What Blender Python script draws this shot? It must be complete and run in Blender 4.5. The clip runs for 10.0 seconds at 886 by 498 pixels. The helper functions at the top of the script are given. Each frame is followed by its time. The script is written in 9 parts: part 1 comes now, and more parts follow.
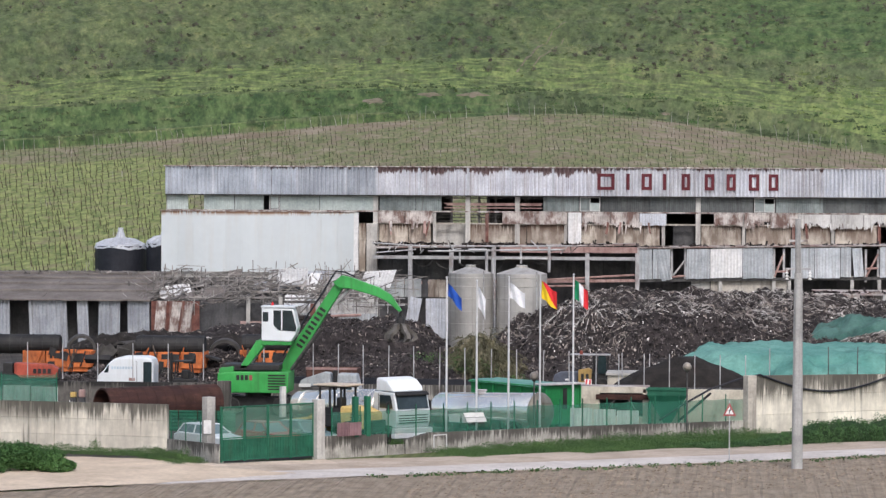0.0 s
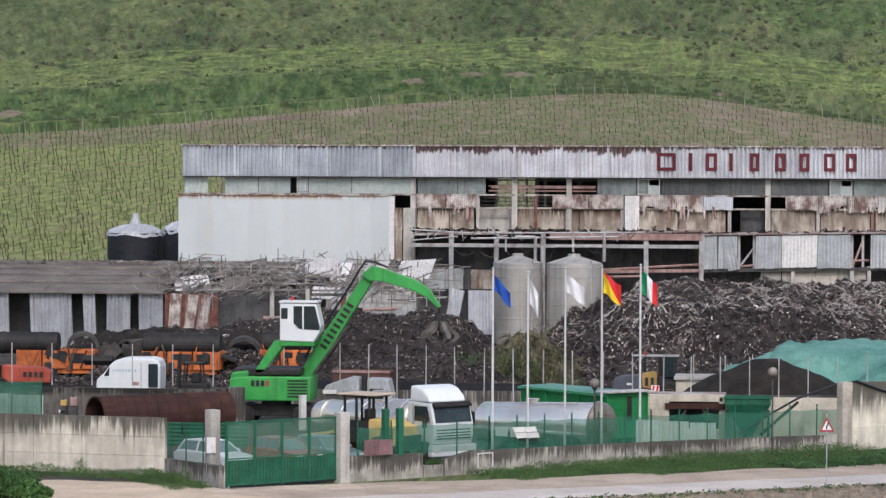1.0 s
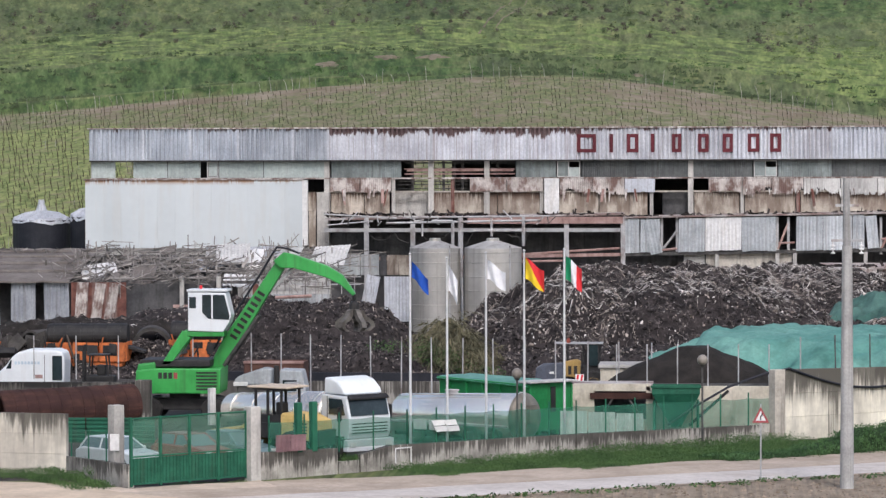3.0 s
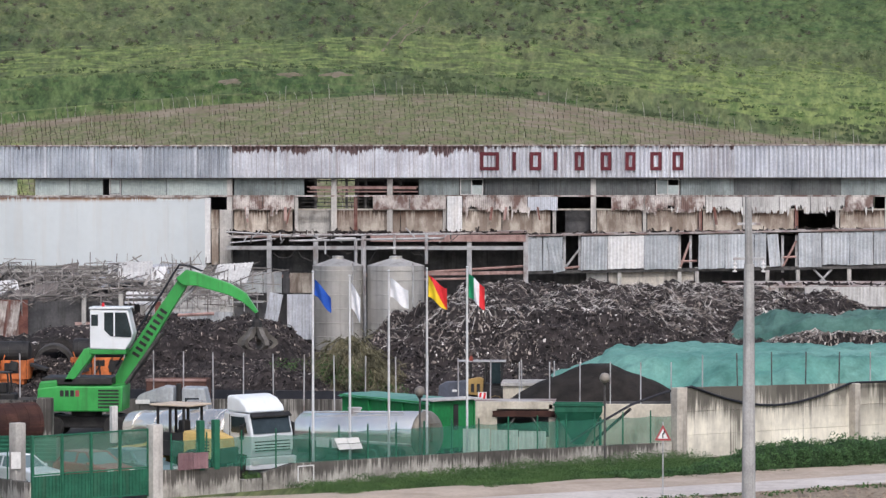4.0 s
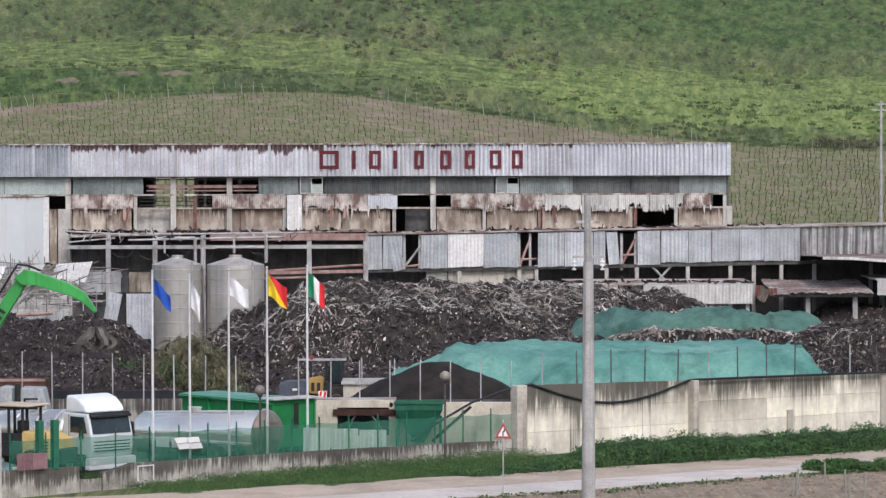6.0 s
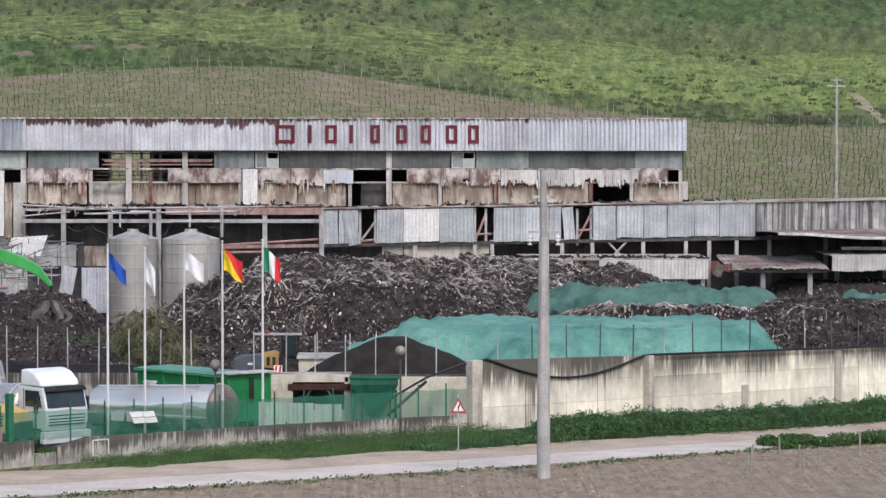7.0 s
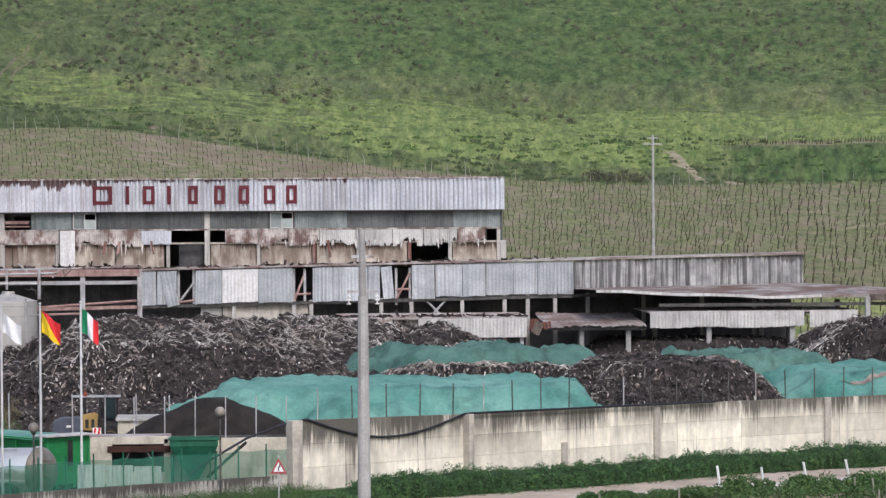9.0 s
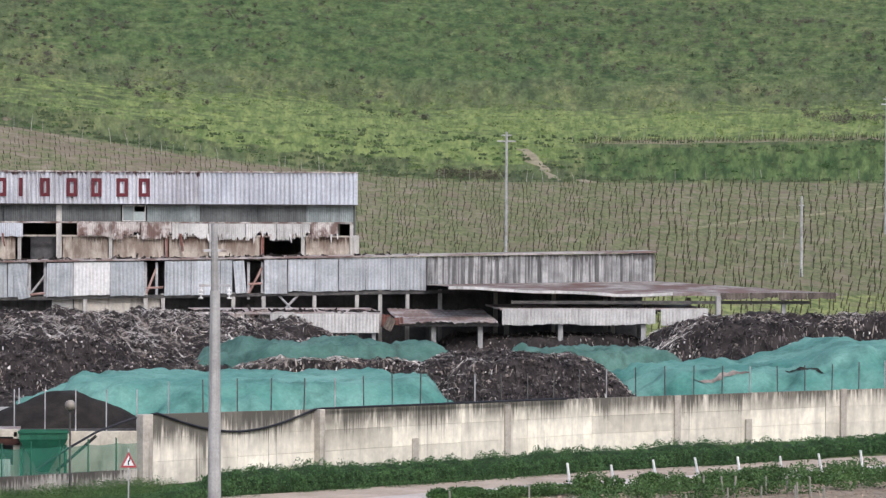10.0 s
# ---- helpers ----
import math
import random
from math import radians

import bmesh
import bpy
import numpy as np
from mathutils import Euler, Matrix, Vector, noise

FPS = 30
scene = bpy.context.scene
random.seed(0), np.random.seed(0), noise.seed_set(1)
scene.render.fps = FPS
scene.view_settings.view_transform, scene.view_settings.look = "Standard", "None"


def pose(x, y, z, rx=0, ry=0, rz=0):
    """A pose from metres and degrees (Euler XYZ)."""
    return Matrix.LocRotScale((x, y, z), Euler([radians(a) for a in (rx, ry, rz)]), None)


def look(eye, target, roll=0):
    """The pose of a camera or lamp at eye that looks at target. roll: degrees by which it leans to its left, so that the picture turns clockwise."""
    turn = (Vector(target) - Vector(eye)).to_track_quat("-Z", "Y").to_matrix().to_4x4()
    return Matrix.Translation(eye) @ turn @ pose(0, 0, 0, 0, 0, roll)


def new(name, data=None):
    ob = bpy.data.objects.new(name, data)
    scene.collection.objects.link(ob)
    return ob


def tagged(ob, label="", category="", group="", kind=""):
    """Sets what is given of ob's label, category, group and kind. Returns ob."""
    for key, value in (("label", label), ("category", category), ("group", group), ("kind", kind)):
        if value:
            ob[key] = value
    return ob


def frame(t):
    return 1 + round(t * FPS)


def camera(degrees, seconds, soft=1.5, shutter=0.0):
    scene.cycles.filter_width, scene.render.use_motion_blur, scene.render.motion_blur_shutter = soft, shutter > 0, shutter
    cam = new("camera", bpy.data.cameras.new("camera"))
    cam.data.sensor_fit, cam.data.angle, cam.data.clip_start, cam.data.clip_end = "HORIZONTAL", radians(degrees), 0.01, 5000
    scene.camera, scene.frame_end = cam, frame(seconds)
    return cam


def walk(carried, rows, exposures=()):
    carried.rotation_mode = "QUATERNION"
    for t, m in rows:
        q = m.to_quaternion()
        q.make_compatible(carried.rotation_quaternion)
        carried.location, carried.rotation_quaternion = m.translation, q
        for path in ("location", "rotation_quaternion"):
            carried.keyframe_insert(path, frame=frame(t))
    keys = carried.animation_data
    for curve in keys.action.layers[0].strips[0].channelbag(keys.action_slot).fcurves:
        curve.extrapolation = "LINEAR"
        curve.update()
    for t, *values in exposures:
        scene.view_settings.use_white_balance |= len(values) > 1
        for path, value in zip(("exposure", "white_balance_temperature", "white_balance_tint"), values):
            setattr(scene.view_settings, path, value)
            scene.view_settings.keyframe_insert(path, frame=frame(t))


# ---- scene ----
cam = camera(14.9, 10.0, soft=1.4)
# seconds, x, y, z, yaw, pitch, roll
PATH = [
    (0.0, 3.038, -31.871, 14.380, 5.1973, -1.3758, -0.2793),
    (0.5, 1.833, -19.263, 14.045, 5.4892, -1.4601, -0.2488),
    (1.0, 0.640, -6.748, 13.696, 5.9185, -1.5800, -0.2155),
    (1.5, 0.000, 0.000, 13.500, 6.2258, -1.6757, -0.3000),
    (2.0, 0.000, 0.000, 13.500, 5.8108, -1.7724, -0.2976),
    (2.5, 0.000, 0.000, 13.500, 5.2688, -1.9026, -0.2318),
    (2.7, 0.000, 0.000, 13.500, 4.9840, -1.8860, 0.0000),
    (3.8, 0.000, 0.000, 13.500, 3.1177, -1.5965, 0.0000),
    (4.0, 0.000, 0.000, 13.500, 2.8435, -1.5343, 0.0437),
    (4.5, 0.000, 0.000, 13.500, 2.0562, -1.4774, 0.2258),
    (5.0, 0.000, 0.000, 13.500, 1.1744, -1.4859, 0.1414),
    (5.5, 0.000, 0.000, 13.500, 0.4052, -1.4783, -0.0950),
    (5.7, 0.000, 0.000, 13.500, 0.2815, -1.4770, 0.0000),
    (6.8, 0.000, 0.000, 13.500, -0.3875, -1.9830, 0.0800),
    (7.0, 0.000, 0.000, 13.500, -0.6107, -1.9904, -0.0384),
    (7.5, 0.000, 0.000, 13.500, -1.1774, -1.6943, 0.1991),
    (8.0, 0.000, 0.000, 13.500, -1.9183, -1.3987, 0.4100),
    (8.5, 0.000, 0.000, 13.500, -2.6529, -1.1781, 0.3500),
    (9.0, 0.000, 0.000, 13.500, -3.6836, -0.9907, 0.3479),
    (9.5, 0.000, 0.000, 13.500, -4.6784, -0.7910, -0.1935),
    (10.0, 0.000, 0.000, 13.500, -6.1615, -1.0659, -0.2756),
]
walk(cam, [(t, pose(x, y, z, 90 + pitch, roll, yaw)) for t, x, y, z, yaw, pitch, roll in PATH],
     [(0.0, 0.05, 6480, 12.3), (0.5, 0.03, 6470, 12.5), (1.0, -0.10, 6450, 12.7), (2.0, -0.01, 6420, 13.0), (6.5, 0.0, 6420, 13.0), (8.5, 0.02, 6410, 13.3), (9.5, 0.04, 6390, 13.5), (10.0, 0.09, 6380, 13.5)])

# ---- light: an overcast spring day ----
SUN_EL, SUN_AZ = radians(46), radians(163)
world = bpy.data.worlds.new("sky")
scene.world = world
world.use_nodes = True
wn, wl = world.node_tree.nodes, world.node_tree.links
sky = wn.new("ShaderNodeTexSky")
sky.sky_type, sky.sun_disc, sky.sun_elevation, sky.sun_rotation = "NISHITA", False, SUN_EL, SUN_AZ
sky.dust_density, sky.air_density = 3.0, 1.0
grey = wn.new("ShaderNodeHueSaturation")
grey.inputs["Saturation"].default_value = 0.82
wl.new(sky.outputs["Color"], grey.inputs["Color"])
wl.new(grey.outputs["Color"], wn["Background"].inputs["Color"])
wn["Background"].inputs["Strength"].default_value = 0.17
sun = new("sun", bpy.data.lights.new("sun", "SUN"))
sun.data.energy, sun.data.angle, sun.data.color = 1.5, radians(12), (1.0, 0.97, 0.985)
sun.matrix_world = look((math.sin(SUN_AZ) * math.cos(SUN_EL) * 90, math.cos(SUN_AZ) * math.cos(SUN_EL) * 90, math.sin(SUN_EL) * 90), (0, 0, 0))


# ---- materials ----
def material(name, low, high, scale=1.0, rough=0.8, metal=0.0, bump=0.2, stain=None, stain_amount=0.5, stain_shape=(3.0, 3.0, 0.25),
             top=None, vary=0.12, island=False, fine=12.0, spread=(0.35, 0.65), alpha=1.0, spec=0.3, grain=0.5, soft=False, band=None, heavy=False):
    """low/high: base colours mixed by a soft noise; stain: colour of streaks that run down; top: (colour, z at full, z
    at none), rust, soot or painted shade that creeps down from an edge; band: the same with a sharp ragged border.
    """
    m = bpy.data.materials.new(name)
    m.use_nodes = True
    n, l = m.node_tree.nodes, m.node_tree.links
    bsdf = n["Principled BSDF"]
    co = n.new("ShaderNodeTexCoord").outputs["Object"]

    def noise_of(size, detail=5.0, shape=None):
        t = n.new("ShaderNodeTexNoise")
        t.inputs["Scale"].default_value, t.inputs["Detail"].default_value, t.inputs["Roughness"].default_value = size, detail, 0.6
        if shape:
            mp = n.new("ShaderNodeMapping")
            mp.inputs["Scale"].default_value = shape
            l.new(co, mp.inputs["Vector"])
            l.new(mp.outputs["Vector"], t.inputs["Vector"])
        else:
            l.new(co, t.inputs["Vector"])
        return t.outputs["Fac"]

    def ramp(fac, a, b, ca=(0, 0, 0), cb=(1, 1, 1)):
        r = n.new("ShaderNodeValToRGB")
        r.color_ramp.elements[0].position, r.color_ramp.elements[1].position = a, b
        r.color_ramp.elements[0].color, r.color_ramp.elements[1].color = (*ca, 1), (*cb, 1)
        l.new(fac, r.inputs["Fac"])
        return r.outputs["Color"]

    def mix(fac, a, b, mode="MIX"):
        x = n.new("ShaderNodeMix")
        x.data_type, x.blend_type = "RGBA", mode
        for k, v in (("Factor", fac), ("A", a), ("B", b)):
            sock = [s for s in x.inputs if s.name == k and s.type in (("VALUE",) if k == "Factor" else ("RGBA",))][0]
            if hasattr(v, "links"):
                l.new(v, sock)
            else:
                sock.default_value = v if k == "Factor" else (*v, 1)
        return [s for s in x.outputs if s.type == "RGBA"][0]

    def math_node(op, a, b):
        x = n.new("ShaderNodeMath")
        x.operation = op
        for k, v in ((0, a), (1, b)):
            if hasattr(v, "links"):
                l.new(v, x.inputs[k])
            else:
                x.inputs[k].default_value = v
        return x.outputs[0]

    col = ramp(noise_of(scale), spread[0], spread[1], low, high)
    small = noise_of(scale * fine, 3.0)
    col = mix(grain, col, ramp(small, 0.25, 0.75, (0.45, 0.45, 0.45), (1.0, 1.0, 1.0)), "MULTIPLY")
    col = mix(1.0, col, (1 + 0.5 * grain,) * 3, "MULTIPLY")
    if stain:
        fac = math_node("MULTIPLY", ramp(noise_of(1.0, 5.0, stain_shape), 0.44 if heavy else 0.42 if soft else 0.5, 0.58 if heavy else 0.82 if soft else 0.72), stain_amount)
        col = mix(fac, col, stain)
    if top:
        xyz = n.new("ShaderNodeSeparateXYZ")
        l.new(co, xyz.inputs[0])
        mr = n.new("ShaderNodeMapRange")
        mr.inputs["From Min"].default_value, mr.inputs["From Max"].default_value = top[2], top[1]
        l.new(xyz.outputs["Z"], mr.inputs["Value"])
        edge = math_node("POWER", mr.outputs[0], 1.6)
        streak = math_node("ADD", math_node("MULTIPLY", noise_of(1.0, 6.0, (3.0, 3.0, 0.55) if soft else (6.5, 6.5, 0.2)), 1.0), math_node("MULTIPLY", noise_of(0.4, 4.0, (1.0, 1.0, 0.4)), 0.9))
        run = math_node("MULTIPLY", ramp(streak, 0.74 if soft else 0.86, 1.40 if soft else 1.22), 1.7 if soft else 2.2)
        fac = math_node("MULTIPLY", edge, math_node("ADD", run, math_node("MULTIPLY", edge, 0.1)))
        clip = n.new("ShaderNodeClamp")
        l.new(fac, clip.inputs["Value"])
        col = mix(math_node("MULTIPLY", clip.outputs[0], 0.92), col, top[0])
    if band:
        xyz = n.new("ShaderNodeSeparateXYZ")
        l.new(co, xyz.inputs[0])
        mr = n.new("ShaderNodeMapRange")
        mr.inputs["From Min"].default_value, mr.inputs["From Max"].default_value = band[2], band[1]
        l.new(xyz.outputs["Z"], mr.inputs["Value"])
        drip = math_node("SUBTRACT", math_node("ADD", math_node("MULTIPLY", noise_of(1.0, 3.0, (9.0, 9.0, 0.12) if len(band) > 4 else (4.5, 4.5, 0.10)), 1.0), math_node("MULTIPLY", noise_of(0.45, 3.0, (1.0, 1.0, 0.3)), 1.1)), 1.05)
        fac = ramp(math_node("ADD", mr.outputs[0], math_node("MULTIPLY", drip, band[4] if len(band) > 4 else 1.5)), 0.42 if len(band) > 4 else 0.50, 0.80 if len(band) > 4 else 0.66)
        col = mix(math_node("MULTIPLY", fac, band[3] if len(band) > 3 else 0.9), col, band[0])
    if vary:
        if island:
            rnd = n.new("ShaderNodeNewGeometry").outputs["Random Per Island"]
        else:
            rnd = n.new("ShaderNodeObjectInfo").outputs["Random"]
        col = mix(1.0, col, ramp(rnd, 0, 1, (1 - vary,) * 3, (1 + vary,) * 3), "MULTIPLY")
    l.new(col, bsdf.inputs["Base Color"])
    bsdf.inputs["Roughness"].default_value, bsdf.inputs["Metallic"].default_value = rough, metal
    bsdf.inputs["Specular IOR Level"].default_value = spec
    if alpha < 1:
        bsdf.inputs["Alpha"].default_value = alpha
    if bump:
        b = n.new("ShaderNodeBump")
        b.inputs["Strength"].default_value, b.inputs["Distance"].default_value = bump, 0.05
        l.new(small, b.inputs["Height"])
        l.new(b.outputs["Normal"], bsdf.inputs["Normal"])
    return m


SHEET_BLUE = material("blue_grey_sheet", (0.33, 0.365, 0.415), (0.47, 0.51, 0.56), 0.5, 0.55, 0.2, 0.1, (0.17, 0.17, 0.18), 0.65, (7.0, 7.0, 0.12), band=((0.075, 0.045, 0.04), 14.75, 13.95))
SHEET_RUST = material("galvanised_rusting", (0.47, 0.485, 0.53), (0.63, 0.65, 0.69), 0.5, 0.6, 0.2, 0.1, (0.24, 0.19, 0.175), 0.7, (7.0, 7.0, 0.12), band=((0.075, 0.026, 0.022), 14.34, 13.50))
SHEET_SPOT = material("galvanised_rust_edged", (0.46, 0.475, 0.52), (0.62, 0.64, 0.68), 0.5, 0.6, 0.2, 0.1, (0.24, 0.20, 0.185), 0.7, (7.0, 7.0, 0.12), band=((0.08, 0.028, 0.024), 14.70, 13.95))
SHEET_PALE = material("galvanised_pale", (0.436, 0.463, 0.510), (0.572, 0.601, 0.645), 0.5, 0.55, 0.2, 0.1, (0.21, 0.205, 0.20), 0.65, (7.0, 7.0, 0.12))
SHEET_GREY = material("galvanised_grey", (0.345, 0.375, 0.395), (0.50, 0.53, 0.55), 0.6, 0.6, 0.2, 0.1, (0.20, 0.185, 0.175), 0.55, (5.0, 5.0, 0.12), vary=0.12)
SHEET_WHITE = material("white_sheet", (0.62, 0.63, 0.63), (0.74, 0.74, 0.73), 0.4, 0.6, 0.0, 0.1, (0.42, 0.36, 0.30), 0.35)
SHEET_OLD = material("blackened_sheet", (0.27, 0.275, 0.275), (0.54, 0.545, 0.54), 0.8, 0.7, 0.1, 0.1, (0.06, 0.06, 0.06), 0.8, (2.6, 2.6, 0.12), heavy=True, band=((0.07, 0.065, 0.06), 8.9, 7.6, 0.75))
SHEET_TORN = material("torn_rusty_sheet", (0.30, 0.27, 0.25), (0.60, 0.565, 0.535), 0.8, 0.8, 0.0, 0.2, (0.12, 0.055, 0.042), 0.8, (1.6, 1.6, 0.9), heavy=True)
RUST_RED = material("rust_red_sheet", (0.10, 0.04, 0.034), (0.21, 0.095, 0.075), 1.5, 0.85, 0.0, 0.2, (0.40, 0.36, 0.33), 0.5)
PARAPET = material("dirty_pale_sheet", (0.44, 0.44, 0.43), (0.60, 0.60, 0.58), 0.6, 0.7, 0.0, 0.1, (0.20, 0.18, 0.16), 0.6, (4.0, 4.0, 0.5))
BAND_GLASS = material("weathered_translucent_sheet", (0.13, 0.155, 0.155), (0.26, 0.30, 0.295), 0.5, 0.45, 0.0, 0.05, (0.10, 0.105, 0.10), 0.75, (2.5, 2.5, 0.3))
BAND_PALE = material("pale_translucent_sheet", (0.32, 0.375, 0.365), (0.44, 0.495, 0.475), 0.4, 0.45, 0.0, 0.05, (0.26, 0.29, 0.29), 0.5)
BAND_STREAKED = material("rust_streaked_translucent_sheet", (0.26, 0.285, 0.29), (0.42, 0.445, 0.445), 0.5, 0.5, 0.0, 0.05, (0.20, 0.12, 0.085), 0.75, (1.8, 1.8, 0.25))
BAND_DARK = material("dark_translucent_sheet", (0.065, 0.072, 0.074), (0.135, 0.145, 0.143), 0.5, 0.6, 0.0, 0.05, (0.05, 0.05, 0.05), 0.7, (3.0, 3.0, 0.3))
CLADDING = material("white_insulated_panel", (0.53, 0.58, 0.595), (0.59, 0.64, 0.655), 0.15, 0.5, 0.0, 0.0, (0.54, 0.50, 0.44), 0.3, (1.2, 1.2, 0.12), grain=0.08, vary=0.03, top=((0.30, 0.15, 0.07), 10.75, 10.2), band=((0.36, 0.22, 0.13), 10.72, 10.3, 0.55))
# Rust stains; the darkening from the top also paints the shade there.
BEIGE = material("stained_beige_concrete", (0.29, 0.255, 0.212), (0.51, 0.465, 0.40), 0.7, 0.9, 0.0, 0.25, (0.12, 0.08, 0.06), 0.65, (1.3, 1.3, 0.4), heavy=True, top=((0.10, 0.062, 0.045), 10.1, 8.4), band=((0.05, 0.034, 0.027), 9.95, 9.0, 0.85, 2.2))
CONCRETE = material("grey_concrete", (0.36, 0.35, 0.33), (0.50, 0.49, 0.46), 0.7, 0.9, 0.0, 0.3, (0.16, 0.15, 0.14), 0.6)
# Dark tone puts the shade of interiors and openings into the colour.
CONCRETE_DARK = material("dark_concrete", (0.050, 0.051, 0.055), (0.115, 0.114, 0.114), 0.5, 0.95, 0.0, 0.3, (0.04, 0.04, 0.04), 0.7)
POLE_GREY = material("grey_pole_concrete", (0.27, 0.27, 0.265), (0.39, 0.39, 0.38), 1.0, 0.85, 0.0, 0.15, (0.17, 0.17, 0.165), 0.7, (9.0, 9.0, 0.10))
STEEL = material("grey_steel", (0.33, 0.335, 0.34), (0.48, 0.485, 0.49), 1.5, 0.6, 0.2, 0.1, (0.15, 0.085, 0.06), 0.7, (1.2, 1.2, 0.8))
STEEL_PINK = material("faded_red_primer", (0.30, 0.19, 0.17), (0.44, 0.31, 0.28), 1.5, 0.8, 0.0, 0.1, (0.12, 0.06, 0.05), 0.5)
BENT_BAR = material("dirty_bent_steel", (0.11, 0.10, 0.092), (0.31, 0.295, 0.28), 0.8, 0.7, 0.1, 0, vary=0.5, island=True)
STEEL_DARK = material("dark_steel", (0.05, 0.05, 0.05), (0.12, 0.115, 0.11), 2.0, 0.6, 0.3, 0.1)
PERIMETER = material("stained_perimeter_concrete", (0.62, 0.58, 0.49), (0.84, 0.795, 0.68), 0.3, 0.9, 0.0, 0.3, (0.38, 0.355, 0.31), 0.7, (2.2, 2.2, 0.35), top=((0.19, 0.178, 0.152), 2.9, 1.1), grain=0.38, vary=0.18, soft=True, band=((0.085, 0.08, 0.068), 3.15, 1.5, 0.85, 2.3))
PERIMETER_LOWER = material("stained_cream_concrete", (0.52, 0.485, 0.415), (0.73, 0.69, 0.595), 0.35, 0.9, 0.0, 0.3, (0.32, 0.30, 0.26), 0.75, (2.6, 2.6, 0.3), top=((0.17, 0.158, 0.135), 2.45, 0.8), grain=0.35, vary=0.06, soft=True, band=((0.085, 0.08, 0.068), 2.7, 1.4, 0.85, 2.4))
WALL_JOINT = material("mortar_strip", (0.34, 0.31, 0.27), (0.50, 0.47, 0.41), 0.6, 0.95, 0.0, 0.3, (0.12, 0.11, 0.10), 0.7, (3.0, 3.0, 0.3))
INNER_WALL = material("blackened_inner_wall", (0.06, 0.057, 0.053), (0.20, 0.185, 0.165), 0.5, 0.95, 0.0, 0.3, (0.05, 0.05, 0.045), 0.9, (2.0, 2.0, 0.3), top=((0.02, 0.02, 0.02), 2.0, 1.4))
LOW_WALL = material("stained_low_wall", (0.19, 0.18, 0.162), (0.44, 0.42, 0.38), 1.0, 0.9, 0.0, 0.3, (0.075, 0.07, 0.062), 0.85, (3.6, 3.6, 0.2), grain=0.45, band=((0.05, 0.046, 0.041), 0.80, 0.22, 0.82, 3.0))
LETTER_RED = material("dark_red_paint", (0.085, 0.012, 0.020), (0.12, 0.022, 0.028), 3.0, 0.6, 0.0, 0.05)
ROOF_SHEET = material("weathered_brown_roof", (0.13, 0.115, 0.105), (0.21, 0.19, 0.175), 0.4, 0.95, 0.0, 0.3, (0.10, 0.09, 0.08), 0.5, (1.0, 1.0, 1.0))
ROOF_PALE = material("pale_rusting_roof", (0.27, 0.25, 0.24), (0.47, 0.45, 0.43), 0.7, 0.9, 0.0, 0.2, (0.15, 0.07, 0.055), 0.7, (0.35, 0.5, 1.0), fine=5.0, heavy=True)
ROOF_BROWN = material("brown_rusting_roof", (0.19, 0.168, 0.155), (0.37, 0.345, 0.325), 0.7, 0.9, 0.0, 0.2, (0.13, 0.06, 0.048), 0.75, (0.35, 0.5, 1.0), fine=5.0, heavy=True)
SHEET_SHED = material("dull_blue_grey_sheet", (0.275, 0.297, 0.33), (0.41, 0.435, 0.465), 0.5, 0.7, 0.1, 0.1, (0.14, 0.12, 0.11), 0.6, (6.0, 6.0, 0.2))
DIRTY_IRON = material("earthy_dark_iron", (0.055, 0.045, 0.038), (0.15, 0.125, 0.105), 1.5, 0.7, 0.2, 0.2)
BLACK_PLASTIC = material("black_plastic", (0.012, 0.014, 0.02), (0.025, 0.027, 0.035), 0.8, 0.6, 0.0, 0.1)
# Near-black streaks paint the shade of crevices down the heaps.
HEAP_SOIL = material("dark_compost", (0.014, 0.0115, 0.0115), (0.050, 0.042, 0.041), 1.2, 1.0, 0.0, 1.0, (0.006, 0.006, 0.006), 0.8, (1.6, 1.6, 0.5), vary=0, fine=6.0)
HEAP_BLACK = material("black_screened_soil", (0.014, 0.012, 0.011), (0.030, 0.026, 0.023), 1.5, 1.0, 0.0, 0.6, vary=0)
NET = material("green_shade_net", (0.060, 0.200, 0.170), (0.165, 0.335, 0.290), 0.22, 0.8, 0.0, 0.4, (0.030, 0.105, 0.088), 0.85, (0.45, 0.3, 0.5), vary=0.05, fine=24.0, spread=(0.32, 0.68))
NET_DULL = material("dull_green_net", (0.045, 0.115, 0.095), (0.115, 0.225, 0.19), 0.25, 0.85, 0.0, 0.4, (0.03, 0.055, 0.048), 0.75, (1.0, 0.5, 0.5), vary=0.05, fine=20.0)
SCRAP_LIGHT = material("pale_scraps", (0.20, 0.186, 0.172), (0.57, 0.545, 0.515), 0.8, 0.8, 0.0, 0, vary=0.65, island=True)
SCRAP_BROWN = material("brown_scraps", (0.088, 0.073, 0.064), (0.31, 0.27, 0.237), 0.8, 0.9, 0.0, 0, vary=0.65, island=True)
SCRAP_DARK = material("dark_scraps", (0.011, 0.0095, 0.0095), (0.085, 0.073, 0.071), 1.4, 0.95, 0.0, 0, vary=0.85, island=True)
ROAD = material("pale_worn_road", (0.45, 0.415, 0.385), (0.56, 0.52, 0.485), 0.4, 0.95, 0.0, 0.3, (0.36, 0.30, 0.24), 0.5, (0.3, 0.9, 1.0))
EARTH = material("bare_hill_earth", (0.125, 0.105, 0.072), (0.225, 0.19, 0.14), 0.6, 1.0, 0.0, 0.4, (0.09, 0.10, 0.05), 0.7, (0.8, 0.3, 1.0))
